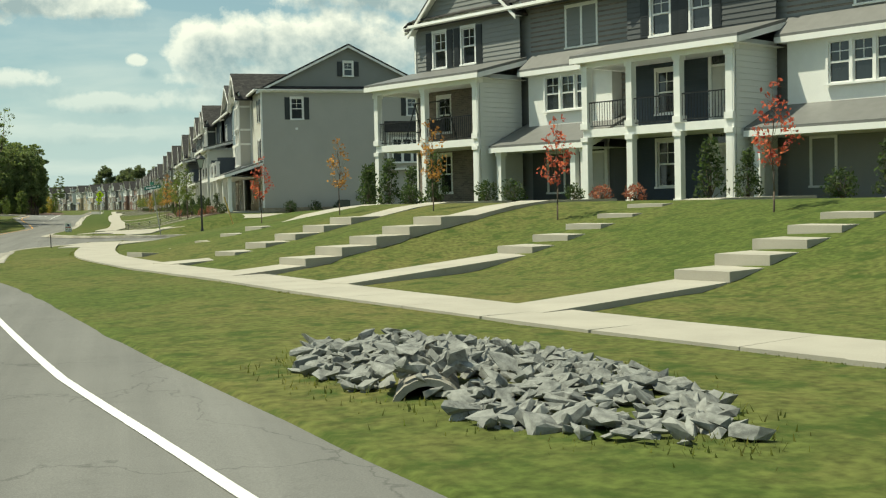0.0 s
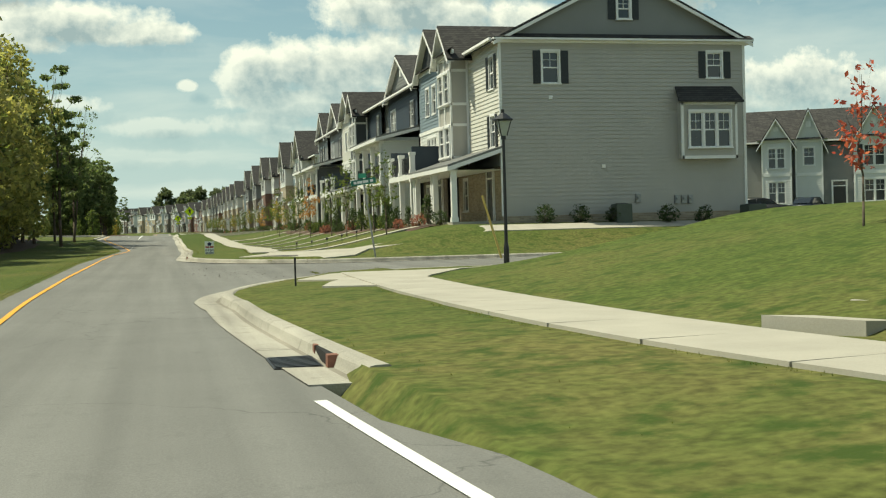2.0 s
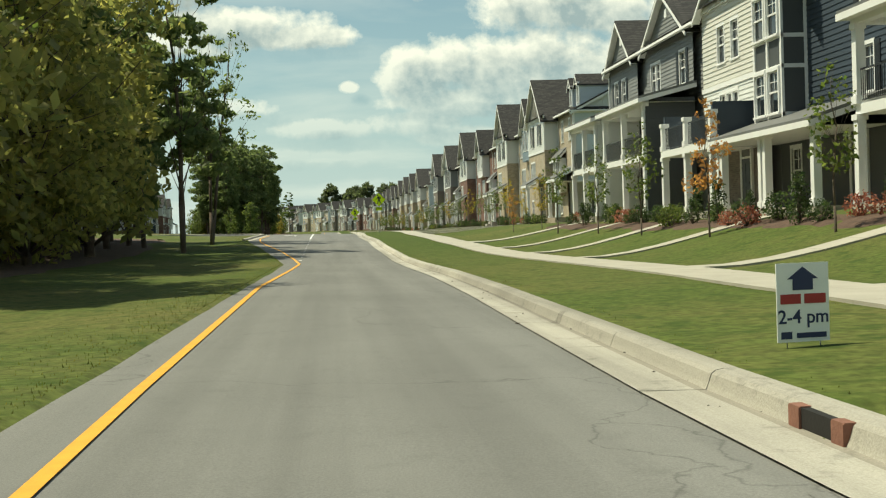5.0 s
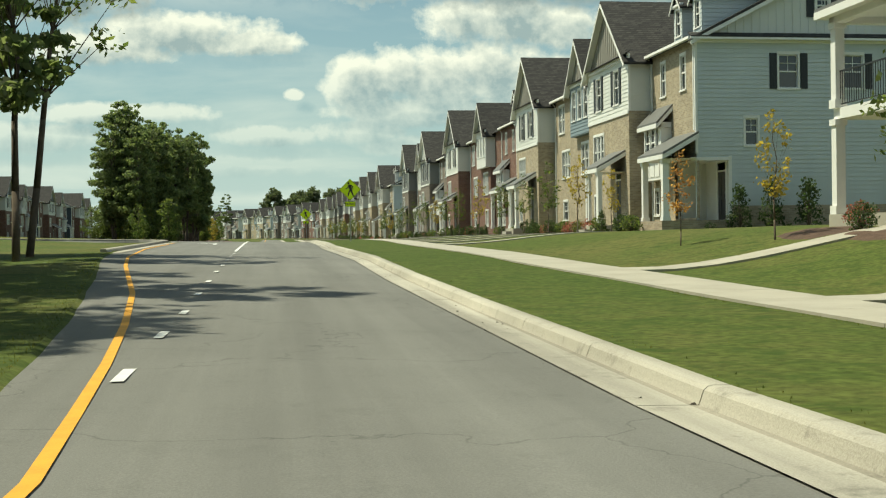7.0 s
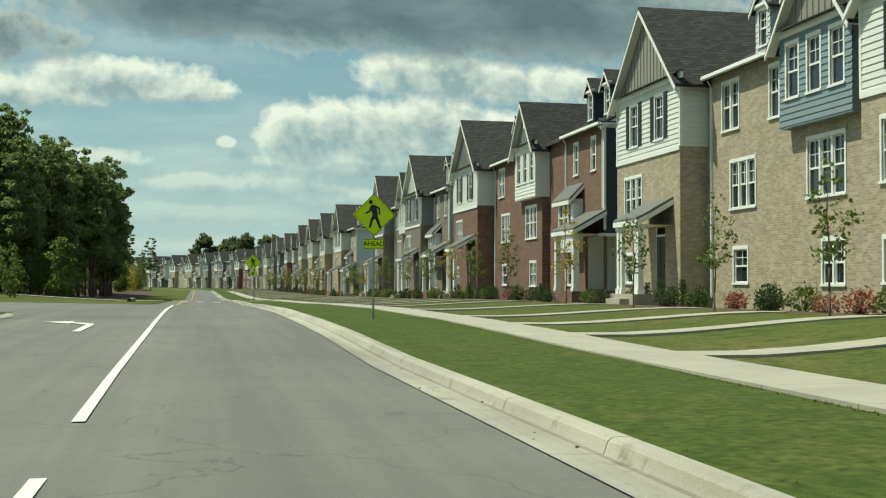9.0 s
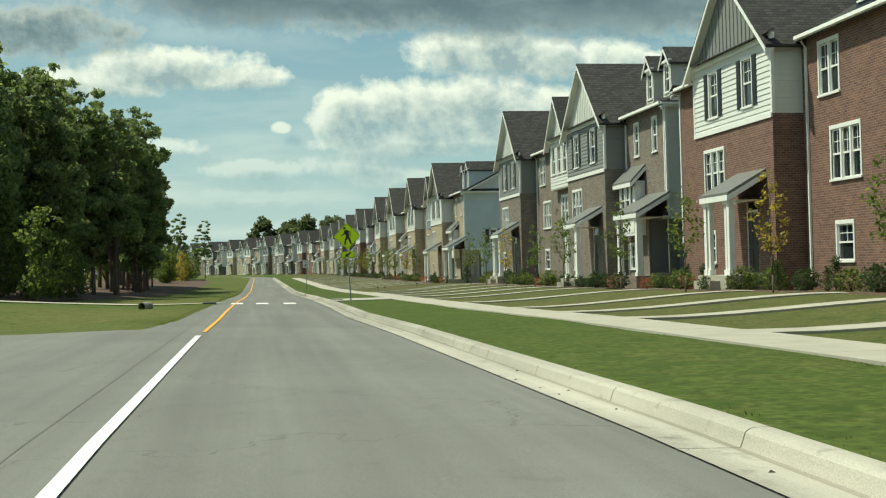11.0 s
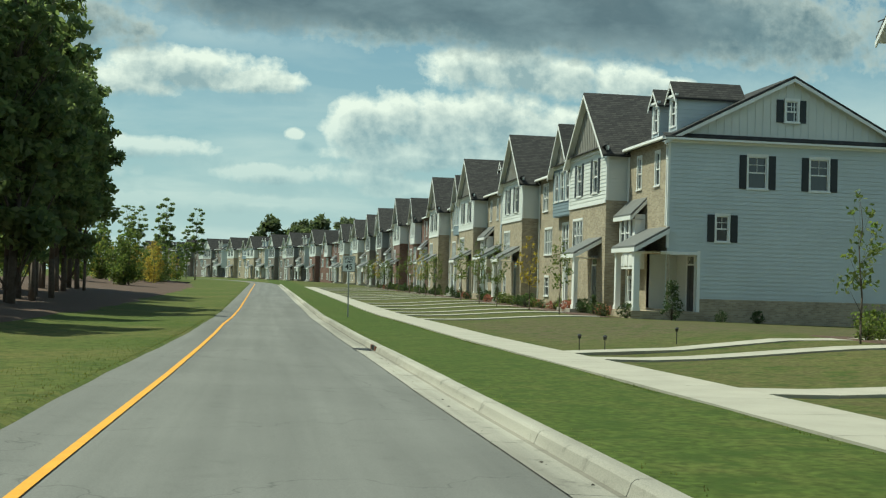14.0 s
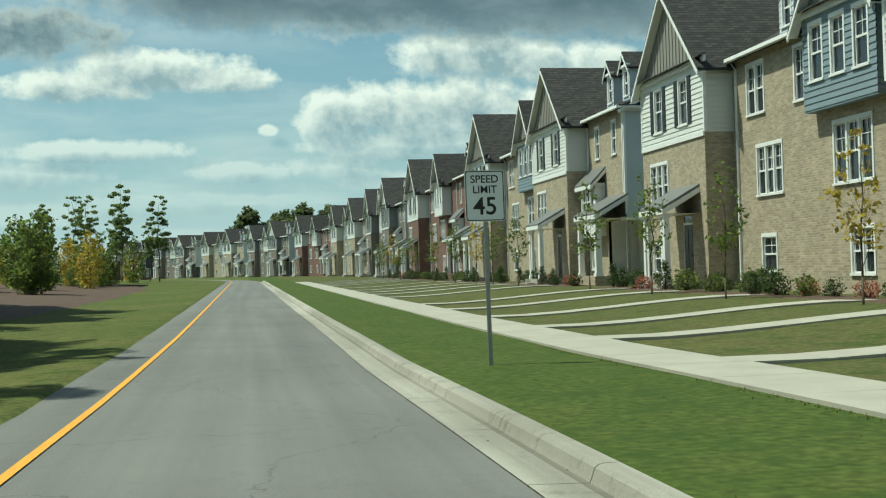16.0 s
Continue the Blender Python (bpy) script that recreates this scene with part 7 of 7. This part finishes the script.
b = bmesh.new()
prism(b, [(-0.018, -0.012), (0.018, -0.012), (0.018, 0.012), (-0.018, 0.012)], "z", -0.2, 0.56)
box(b, -0.02, 0.02, -0.014, 0.014, 0.56, 0.58)
s = part("marker_post", b, BLACK)
s.location = (4.75, 61.8, ground_z(4.75, 61.8))
tagged(s, "short black marker post in the verge", "marker post")

# yard sign by the kerb
t = thing("yard_sign", pose(4.3, 95.0, ground_z(4.3, 95.0), 0, 0, 6), "white corrugated yard sign with blue arrow on wire legs", "yard sign")
b = bmesh.new()
box(b, -0.22, 0.22, -0.006, 0.004, 0.05, 0.66)
panel = part("panel", b, SIGNW, t)
part("arrow", plate([(0, 0.63), (0.13, 0.535), (0.085, 0.535), (0.085, 0.45), (-0.085, 0.45), (-0.085, 0.535), (-0.13, 0.535)], -0.011, -0.007), SIGNB, panel)
for x0, x1, z0, z1, m in ((-0.19, -0.02, 0.345, 0.42, SIGNR), (0.01, 0.19, 0.345, 0.42, SIGNR), (-0.06, 0.19, 0.08, 0.12, SIGNB), (-0.19, -0.1, 0.075, 0.13, SIGNB)):
    part("print_bar", plate([(x0, z0), (x1, z0), (x1, z1), (x0, z1)], -0.011, -0.007), m, panel)
words("2-4 pm", 0.15, 0, 0.24, -0.009, panel, SIGNB)
for x in (-0.14, 0.14):
    b = bmesh.new()
    tube(b, (x, 0, -0.2), (x, 0, 0.3), 0.005, 0.005, 5)
    part("wire_leg", b, STEEL, t)

# street name sign, leaning
t = thing("street_name_sign", pose(10.2, 82.9, ground_z(10.2, 82.9), 0, -8, 12), "green street name sign on a leaning steel post", "road sign")
post(t, 2.85)
b = bmesh.new()
box(b, -0.52, 0.52, -0.02, 0.02, 2.86, 3.08)
blade = part("blade", b, SIGNG, t)
for x0, x1 in ((-0.42, -0.30), (-0.27, -0.05), (-0.02, 0.20), (0.28, 0.40)):
    b = bmesh.new()
    box(b, x0, x1, -0.026, -0.021, 2.92, 3.02)
    part("print_bar", b, SIGNW, blade)
b = bmesh.new()
box(b, -0.015, 0.015, -0.4, 0.4, 3.12, 3.3)
part("blade", b, SIGNG, t)

# hydrant, guy guard, meter boxes
HYD = mat("hydrant_red", (0.45, 0.03, 0.025), 0.45, 0.1, 6, 40, 0.05)
t = thing("fire_hydrant", pose(30.0, 91.6, ground_z(30.0, 91.6)), "red fire hydrant at the side street", "fire hydrant")
b = bmesh.new()
for z0, z1, r0, r1 in ((-0.1, 0.06, 0.17, 0.17), (0.06, 0.5, 0.11, 0.11), (0.5, 0.56, 0.15, 0.15), (0.56, 0.72, 0.13, 0.05), (0.72, 0.8, 0.03, 0.03)):
    tube(b, (0, 0, z0), (0, 0, z1), r0, r1, 12)
part("barrel", b, HYD, t)
for d in ((1, 0), (-1, 0), (0, -1)):
    b = bmesh.new()
    tube(b, (0.1 * d[0], 0.1 * d[1], 0.4), (0.19 * d[0], 0.19 * d[1], 0.4), 0.06, 0.05, 8)
    part("nozzle", b, HYD, t)
GUY = mat("guard_yellow", (0.55, 0.42, 0.12), 0.5, 0.1, 5, 30, 0.05)
b = bmesh.new()
tube(b, (0.45, 0, -0.1), (-0.25, 0, 2.3), 0.045, 0.045, 8)
s = part("guy_guard", b, GUY)
s.location = (14.2, 80.6, ground_z(14.2, 80.6))
tagged(s, "pale yellow leaning guard on a stay wire", "wire guard")
UTIL = mat("utility_green", (0.07, 0.09, 0.075), 0.6, 0.1, 5, 30, 0.05)
for x, y, w, h in ((23.0, 88.9, 0.75, 0.85), (29.6, 88.6, 0.9, 0.9)):
    t = thing("air_conditioner", pose(x, y, ground_z(x, y)), "dark grey condenser unit beside the end wall", "air conditioner")
    b = bmesh.new()
    box(b, -w / 2, w / 2, -w / 2, w / 2, -0.1, h)
    bmesh.ops.bevel(b, geom=b.edges[:], offset=0.03, segments=2)
    part("casing", b, UTIL, t)
    for i in range(9):
        b = bmesh.new()
        box(b, -w / 2 - 0.012, w / 2 + 0.012, -w / 2 - 0.012, w / 2 + 0.012, 0.08 + i * 0.085, 0.115 + i * 0.085)
        part("louvre", b, UTIL, t)
    b = bmesh.new()
    tube(b, (0, 0, h), (0, 0, h + 0.03), w * 0.42, w * 0.40, 16)
    part("fan_guard", b, BLACK, t)
for y, z in ((9.0, 1.0), (11.0, 0.9), (11.35, 0.9), (11.7, 0.9)):
    b = bmesh.new()
    box(b, 63.4, 63.55, y - 0.12, y + 0.12, z - 0.25, z + 0.15)
    tube(b, (63.55, y, z), (63.63, y, z), 0.08, 0.08, 10)
    part("meter_box", b, STEEL, north)
for y, z in ((4.75, 5.75), (7.3, 2.5)):
    b = bmesh.new()
    box(b, 63.4, 63.47, y - 0.09, y + 0.09, z - 0.08, z + 0.08)
    part("wall_vent", b, WHITE, north)

# small lights along the walks
for i, (x, y) in enumerate([(8.4 + 0.75 * k, 94.2 + 0.1 * k) for k in range(7)] + [(9.3, 282.7), (9.75, 281.9), (12.4, 283.9)]):
    t = thing("path_light", pose(x, y, ground_z(x, y)), "small black path light on a stake", "path light", "path lights")
    b = bmesh.new()
    tube(b, (0, 0, -0.1), (0, 0, 0.34), 0.012, 0.012, 6)
    part("stake", b, BLACK, t)
    b = bmesh.new()
    tube(b, (0, 0, 0.34), (0, 0, 0.42), 0.04, 0.05, 8)
    tube(b, (0, 0, 0.42), (0, 0, 0.46), 0.075, 0.02, 8)
    part("cap", b, BLACK, t)

# storm drains and culverts
# near-black: the shade inside drain and pipe openings put into a colour
DRAIN_SHADE = mat("drain_shade", (0.012, 0.011, 0.010), 0.9, 0.2, 6, 40, 0.1)
RUST = mat("rusty_brick", (0.22, 0.10, 0.07), 0.9, 0.25, 8, 40, 0.3)
for y in (49.6, 92.2, 283.3):
    x = right_edge(y) + off(y)
    big = y < 60 or y > 200
    t = thing("storm_drain", pose(x, y, sz(x, y)), "kerb inlet with an iron grate in the gutter" if big else "dark kerb inlet with worn brick sides", "storm drain", kind="structure")
    hw = 0.42 if big else 0.20
    if big:
        b = bmesh.new()
        box(b, -0.60, -0.14, -0.45, 0.45, 0.0, 0.022)
        part("grate_frame", b, BLACK, t)
        for k in range(9):
            b = bmesh.new()
            box(b, -0.58, -0.16, -0.42 + k * 0.1, -0.37 + k * 0.1, 0.02, 0.03)
            part("grate_bar", b, BLACK, t)
    # solid near-black block painted in for the shaded opening of the inlet
    b = bmesh.new()
    box(b, -0.10, 0.02, -hw, hw, 0.014, 0.125)
    part("inlet", b, DRAIN_SHADE, t)
    for a in (-hw - 0.07, hw + 0.07):
        b = bmesh.new()
        box(b, -0.115, 0.015, a - 0.07, a + 0.07, 0.005, 0.132)
        bmesh.ops.bevel(b, geom=b.edges[:], offset=0.012, segments=1)
        part("inlet_cheek", b, RUST, t)


def culvert(x, y, yaw, r, label):
    t = thing("culvert", pose(x, y, ground_z(x, y) + (r * 0.55 if y > 100 else -0.16), 0, 0, yaw), label, "culvert")
    b = bmesh.new()
    n, deep = 20, 7.0 * (r - 0.2)
    ring = []
    for yy_, rr in ((0, r), (0, r * 0.82), (deep + 0.6, r * 0.82)):
        ring.append([b.verts.new((rr * math.cos(6.2832 * i / n), yy_, rr * math.sin(6.2832 * i / n))) for i in range(n)])
    outer = [b.verts.new((r * math.cos(6.2832 * i / n), deep + 0.6, r * math.sin(6.2832 * i / n))) for i in range(n)]
    for a, c in ((ring[0], ring[1]), (ring[1], ring[2]), (outer, ring[0])):
        for i in range(n):
            b.faces.new((a[i], a[(i + 1) % n], c[(i + 1) % n], c[i]))
    part("pipe", b, CURB, t)
    # added disc across the bore, its near-black colour stands for the shade within
    b = bmesh.new()
    b.faces.new([b.verts.new((r * 0.83 * math.cos(6.2832 * i / n), deep + 0.5, r * 0.83 * math.sin(6.2832 * i / n))) for i in range(n)])
    part("pipe_shade", b, DRAIN_SHADE, t)


culvert(9.82, 18.1, -16, 0.33, "dark concrete culvert pipe end among the stones")
culvert(-4.4, 248.0, -25, 0.20, "pale concrete culvert end in the median grass")
ribbon("median_path", [(-14, 257.5), (-9.5, 256.3), (-5.5, 255.2), (-3.6, 254.6), (-1.3, 254.1)], 1.1, lambda x, y: ground_z(x, y) + 0.05, CONC, "pale concrete path across the median", "path")
b = bmesh.new()
box(b, -2.1, -1.5, 253.45, 254.7, 0.0, sz(-1.8, 254) + 0.1)
tagged(part("tactile_plate", b, PLATE), "dark grey tactile paving plate at the median", "tactile plate")

# riprap round the culvert
RING = [(9.0, 20.4), (9.5, 21.7), (10.5, 22.2), (11.3, 21.0), (11.9, 18.8), (11.95, 17.4), (11.45, 15.7), (10.95, 15.7), (9.95, 16.8), (9.35, 18.8)]


def inside(x, y, ring):
    c = False
    for (a, b_), (p, q) in zip(ring, ring[1:] + ring[:1]):
        if (b_ > y) != (q > y) and x < (p - a) * (y - b_) / (q - b_) + a:
            c = not c
    return c


rocks = []
for k in range(9):
    b = bmesh.new()
    for i in range(11):
        d = RNG.normal(size=3)
        d /= np.abs(d).max()
        b.verts.new((d[0] * (0.7 + 0.4 * RNG.random()), d[1] * (0.6 + 0.3 * RNG.random()), d[2] * (0.35 + 0.25 * RNG.random())))
    bmesh.ops.convex_hull(b, input=b.verts[:])
    bmesh.ops.delete(b, geom=[v for v in b.verts if not v.link_faces], context="VERTS")
    me = bpy.data.meshes.new("stone")
    b.to_mesh(me)
    b.free()
    me.materials.append(ROCK)
    rocks.append(me)
rip = thing("riprap", pose(0, 0, 0), "heap of angular grey riprap stones round a culvert", "stones")
fill = bmesh.new()
made = 0
while made < 900:
    x, y = 8.8 + 3.4 * RNG.random(), 15.4 + 7.0 * RNG.random()
    if not inside(x, y, RING) or math.hypot(x - 9.72, y - 17.80) < 0.34:
        continue
    small = made >= 298
    s = (0.06 + 0.05 * RNG.random()) if small else (0.085 + 0.06 * RNG.random() ** 1.4)
    lift = (0.0 if small else 0.03) + 0.06 * RNG.random()
    if abs(x - 9.82 - 0.28 * (y - 18.1)) < 0.40 and 18.12 < y < 19.7:
        lift += 0.17
    m = pose(x, y, ground_z(x, y) + lift, RNG.normal() * 20, RNG.normal() * 20, RNG.random() * 360) @ Matrix.Diagonal((s * 1.3, s, s * 0.8, 1))
    if small:
        n0 = len(fill.verts)
        fill.from_mesh(rocks[made % 9])
        fill.verts.ensure_lookup_table()
        bmesh.ops.transform(fill, matrix=m, verts=fill.verts[n0:])
    else:
        o = new("stone", rocks[made % 9])
        o.parent = rip
        o.matrix_local = m
    made += 1
tagged(part("small_stone", fill, ROCK, rip), kind="stuff")


# grass tufts on the verges and banks
def tufts(name, spots, hmin, hmax, label, m):
    n = len(spots)
    p = np.array([(x, y, ground_z(x, y)) for x, y in spots])
    a = RNG.random(n) * 6.2832
    w = 0.006 + 0.010 * RNG.random(n)
    h = hmin + (hmax - hmin) * RNG.random(n) ** 1.6
    ln = (RNG.random((n, 2)) - 0.5) * h[:, None] * 1.3
    v = np.empty((n, 3, 3))
    sx, sy = np.cos(a) * w, np.sin(a) * w
    v[:, 0] = p + np.stack([sx, sy, np.zeros(n) - 0.02], 1)
    v[:, 1] = p - np.stack([sx, sy, np.zeros(n) + 0.02], 1)
    v[:, 2] = p + np.stack([ln[:, 0], ln[:, 1], h], 1)
    me = bpy.data.meshes.new(name)
    me.from_pydata(v.reshape(-1, 3).tolist(), [], np.arange(n * 3).reshape(-1, 3).tolist())
    return tagged(mesh_part(name, me, m), label, "grass", kind="stuff")


BLADE = leaf_mat("grass_blades", (0.085, 0.11, 0.026), (0.17, 0.155, 0.05))
spots = []
for i in range(26000):
    y = 12 + 300 * RNG.random()
    e = right_edge(y)
    if e > 9:
        continue
    lo_u, hi_u = e + 0.22, lerp_table(SW_IN, y) - 0.02
    if y > 47 and RNG.random() < 0.12:
        u = lo_u + 0.25 * RNG.random()
    elif RNG.random() < 0.5:
        u = hi_u - 0.15 * RNG.random()
    elif RNG.random() < 0.03:
        u = lo_u + (hi_u - lo_u) * RNG.random()
    else:
        u = hi_u + SW_W + 0.02 + 0.12 * RNG.random()
    if u > 9 and side_gap(u, y) < 0.4:
        continue
    if noise.noise((u * 0.9, y * 0.9, 4)) < -0.25:
        continue
    x = u + off(y)
    if y < 27 and inside(x, y, RING):
        continue
    spots.append((x, y))
tufts("grass_blades", spots, 0.010, 0.024, "short grass blades on verge and lawn", BLADE)
spots = []
for i in range(20000):
    y = 60 + 240 * RNG.random()
    if 197 < y < 229:
        continue
    u = lerp_table(LEFT, y) + 0.05 - 1.5 * RNG.random() ** 2.5
    spots.append((u + off(y), y))
tufts("grass_blades", spots, 0.012, 0.035, "short grass blades on the median", BLADE)
# clumps at the stones
spots = []
for i in range(1000):
    a = RNG.random() * 6.2832
    k = int(RNG.random() * len(RING))
    p, q = RING[k], RING[(k + 1) % len(RING)]
    f = RNG.random()
    spots.append((p[0] + (q[0] - p[0]) * f + RNG.normal() * 0.22, p[1] + (q[1] - p[1]) * f + RNG.normal() * 0.22))
tufts("grass_blades", spots, 0.03, 0.08, "longer grass blades round the stones", BLADE)

# grit, leaves and debris on the asphalt
DEB = mat("dry_debris", (0.06, 0.05, 0.04), 0.95, 0.4, 8, 40, 0.2)
b = bmesh.new()
for i in range(420):
    if i < 110:
        x, y = 2.6 + 2.2 * RNG.random() + 1.0 * RNG.random(), 70 + 9 * RNG.random()
    else:
        y = 92 + 215 * RNG.random()
        x = right_edge(y) - 0.05 - 0.6 * RNG.random() ** 1.5
    s = 0.007 + 0.018 * RNG.random() ** 2
    z = 0.015 + sz(x, y)
    a = RNG.random() * 6.28
    vs = [b.verts.new((x + s * math.cos(a + 2.1 * k) * (1 + 0.6 * (k == 0)), y + s * math.sin(a + 2.1 * k), z)) for k in range(3)]
    tp = b.verts.new((x, y, z + s * 0.7))
    for k in range(3):
        b.faces.new((vs[k], vs[(k + 1) % 3], tp))
tagged(part("debris", b, DEB), "dark grit and dry leaf bits on the asphalt", "debris", kind="stuff")


# swing on the first balcony of the row above the bank
t = thing("porch_swing", SM @ pose(2.35, 1.05, 2.80), "black metal porch swing on a balcony", "porch swing")
for x in (-1.0, 1.0):
    for yq in (-0.5, 0.5):
        b = bmesh.new()
        tube(b, (x + 0.12 * (1 if x > 0 else -1), yq, 0), (x, 0, 1.72), 0.03, 0.026, 8)
        part("leg", b, BLACK, t)
    b = bmesh.new()
    tube(b, (x * 0.6, 0.0, 1.70), (x * 0.6, -0.1, 0.55), 0.008, 0.008, 6)
    part("chain", b, BLACK, t)
b = bmesh.new()
tube(b, (-1.05, 0, 1.72), (1.05, 0, 1.72), 0.03, 0.03, 8)
part("top_bar", b, BLACK, t)
b = bmesh.new()
box(b, -0.65, 0.65, -0.3, 0.2, 0.45, 0.5)
bmesh.ops.bevel(b, geom=b.edges[:], offset=0.015, segments=1)
part("seat", b, BLACK, t)
b = bmesh.new()
box(b, -0.65, 0.65, 0.18, 0.23, 0.5, 0.95)
bmesh.ops.bevel(b, geom=b.edges[:], offset=0.015, segments=1)
part("backrest", b, BLACK, t)

# the row of the back street, seen between the two nearer rows
def back_row(m):
    h = thing("townhouse_row", m, "two-storey grey townhouses with white gabled bays", "townhouses", "back street houses")
    L, D, ze = 27.0, 9.0, 5.9
    b = bmesh.new()
    wall(b, (0, 0, 0), (1, 0, 0), (0, -1, 0), L, -1.2, ze, lap=LAP)
    for x, n in ((0, -1), (L, 1)):
        wall(b, (x, 0, 0), (0, 1, 0), (n, 0, 0), D, -1.2, ze, lap=LAP)
    wall(b, (0, D, 0), (1, 0, 0), (0, 1, 0), L, -1.2, ze)
    part("front_siding", b, S_GREY, h)
    main_roof(h, L, 0, D, ze, 0.62, S_GREY, batten=False, end_window=False)
    gutter(h, 0, L, -0.35, ze + 0.02)
    for x0, w, n, rise in ((1.3, 2.2, 1, 1.9), (3.9, 2.0, 0, 2.6), (8.3, 2.9, 2, 2.6), (13.6, 2.2, 1, 1.9), (16.2, 2.0, 0, 2.6), (20.6, 2.9, 2, 2.6)):
        y = -1.5 if n else -0.7
        b = bmesh.new()
        wide = 1.5 if n == 2 else 1.25
        wins = [hole(w / 2, wide, 0.9, 1.7), hole(w / 2, wide, 3.7, 1.6)] if n else [hole(w / 2, 0.8, 3.9, 1.4)]
        wall(b, (x0, y, 0), (1, 0, 0), (0, -1, 0), w, -1.2, ze - 0.1, wins, lap=LAP)
        wall(b, (x0, y, 0), (0, 1, 0), (-1, 0, 0), -y, -1.2, ze - 0.1, lap=LAP)
        wall(b, (x0 + w, y, 0), (0, 1, 0), (1, 0, 0), -y, -1.2, ze - 0.1, lap=LAP)
        part("bay", b, S_WHITE if n else S_PALE, h)
        if n:
            window(h, x0 + w / 2, y, 0.9, wide, 1.7, 2)
            window(h, x0 + w / 2, y, 3.7, wide, 1.6, 2, shutters=(n == 2))
        else:
            window(h, x0 + w / 2, y, 3.9, 0.8, 1.4, 1)
        b = bmesh.new()
        for x in (x0, x0 + w):
            box(b, x - 0.06, x + 0.06, y - 0.05, y + 0.05, -1.2, ze - 0.1)
        box(b, x0 - 0.06, x0 + w + 0.06, y - 0.05, y + 0.03, 3.05, 3.3)
        part("bay_trim", b, WHITE, h)
        front_gable(h, x0 - 0.1, x0 + w + 0.1, y, ze - 0.1, rise, S_PALE, back=4.5, batten=(n == 2), vent="small")
    for x in (7.2, 12.6, 19.4):
        door(h, x, -0.06, 0.0)
    return h


back_row(pose(48.6, 124.4, 1.15, 0, 0, -30))


def parked_car(m, paint, label):
    """A saloon car: lower body, cabin, glass, lamps and four wheels."""
    t = thing("car", m, label, "car", "parked cars")
    b = bmesh.new()
    prism(b, [(-2.25, 0.30), (-2.30, 0.62), (-2.20, 0.86), (-1.5, 0.93), (1.0, 0.95), (1.75, 0.86), (2.22, 0.72), (2.30, 0.50), (2.22, 0.28)], "y", -0.88, 0.88)
    bmesh.ops.bevel(b, geom=b.edges[:], offset=0.07, segments=2)
    body = part("body", b, paint, t, smooth=True)
    b = bmesh.new()
    prism(b, [(-1.85, 0.90), (-1.25, 1.36), (-0.9, 1.44), (0.15, 1.44), (0.5, 1.36), (1.15, 0.92)], "y", -0.70, 0.70)
    bmesh.ops.bevel(b, geom=b.edges[:], offset=0.05, segments=2)
    part("cabin", b, paint, t, smooth=True)
    for s in (-1, 1):
        for pts in ([(-1.5, 0.97), (-1.12, 1.31), (-0.42, 1.37), (-0.42, 0.97)], [(-0.34, 0.97), (-0.34, 1.37), (0.12, 1.36), (0.42, 1.29), (0.82, 0.97)]):
            b = bmesh.new()
            prism(b, pts, "y", s * 0.70 - 0.008, s * 0.70 + 0.008)
            part("side_window", b, GLASS, t)
    for pts in ([(-1.86, 0.98), (-1.84, 0.98), (-1.30, 1.36), (-1.32, 1.37)], [(1.10, 1.0), (1.12, 1.0), (0.60, 1.37), (0.58, 1.36)]):
        b = bmesh.new()
        prism(b, pts, "y", -0.60, 0.60)
        part("windscreen", b, GLASS, t)
    for x, m_, nm in ((-2.27, HYD, "tail_lamp"), (2.22, LAMPG, "headlamp")):
        for s in (-0.66, 0.66):
            b = bmesh.new()
            box(b, x - 0.05, x + 0.05, s - 0.16, s + 0.16, 0.62, 0.74)
            bmesh.ops.bevel(b, geom=b.edges[:], offset=0.015, segments=1)
            part(nm, b, m_, t)
    for x in (-1.4, 1.4):
        for s in (-0.80, 0.80):
            b = bmesh.new()
            tube(b, (x, s - 0.10, 0.32), (x, s + 0.10, 0.32), 0.32, 0.32, 20)
            wheel = part("wheel", b, BLACK, t)
            b = bmesh.new()
            o = 0.105 if s > 0 else -0.105
            tube(b, (x, s + o - 0.01, 0.32), (x, s + o + 0.01, 0.32), 0.20, 0.20, 12)
            part("rim", b, STEEL, wheel)
    return t


CAR_BLUE = mat("car_dark_blue", (0.012, 0.017, 0.026), 0.25, 0.05, 2, 20, 0.0)
CAR_BLACK = mat("car_black", (0.010, 0.011, 0.013), 0.25, 0.05, 2, 20, 0.0)
for x, y, a, m_, lab in ((46.1, 117.4, -32, CAR_BLACK, "black saloon car parked beside the end wall"), (51.0, 118.9, 40, CAR_BLUE, "dark blue saloon car parked on the back street")):
    parked_car(pose(x, y, ground_z(x, y), 0, 0, a), m_, lab)
plant("sapling", BUSHY[0], -12.4, 246.0, 0.8, "bushy light green young tree before the wood", "tree", "young trees by the bend", turn=20)
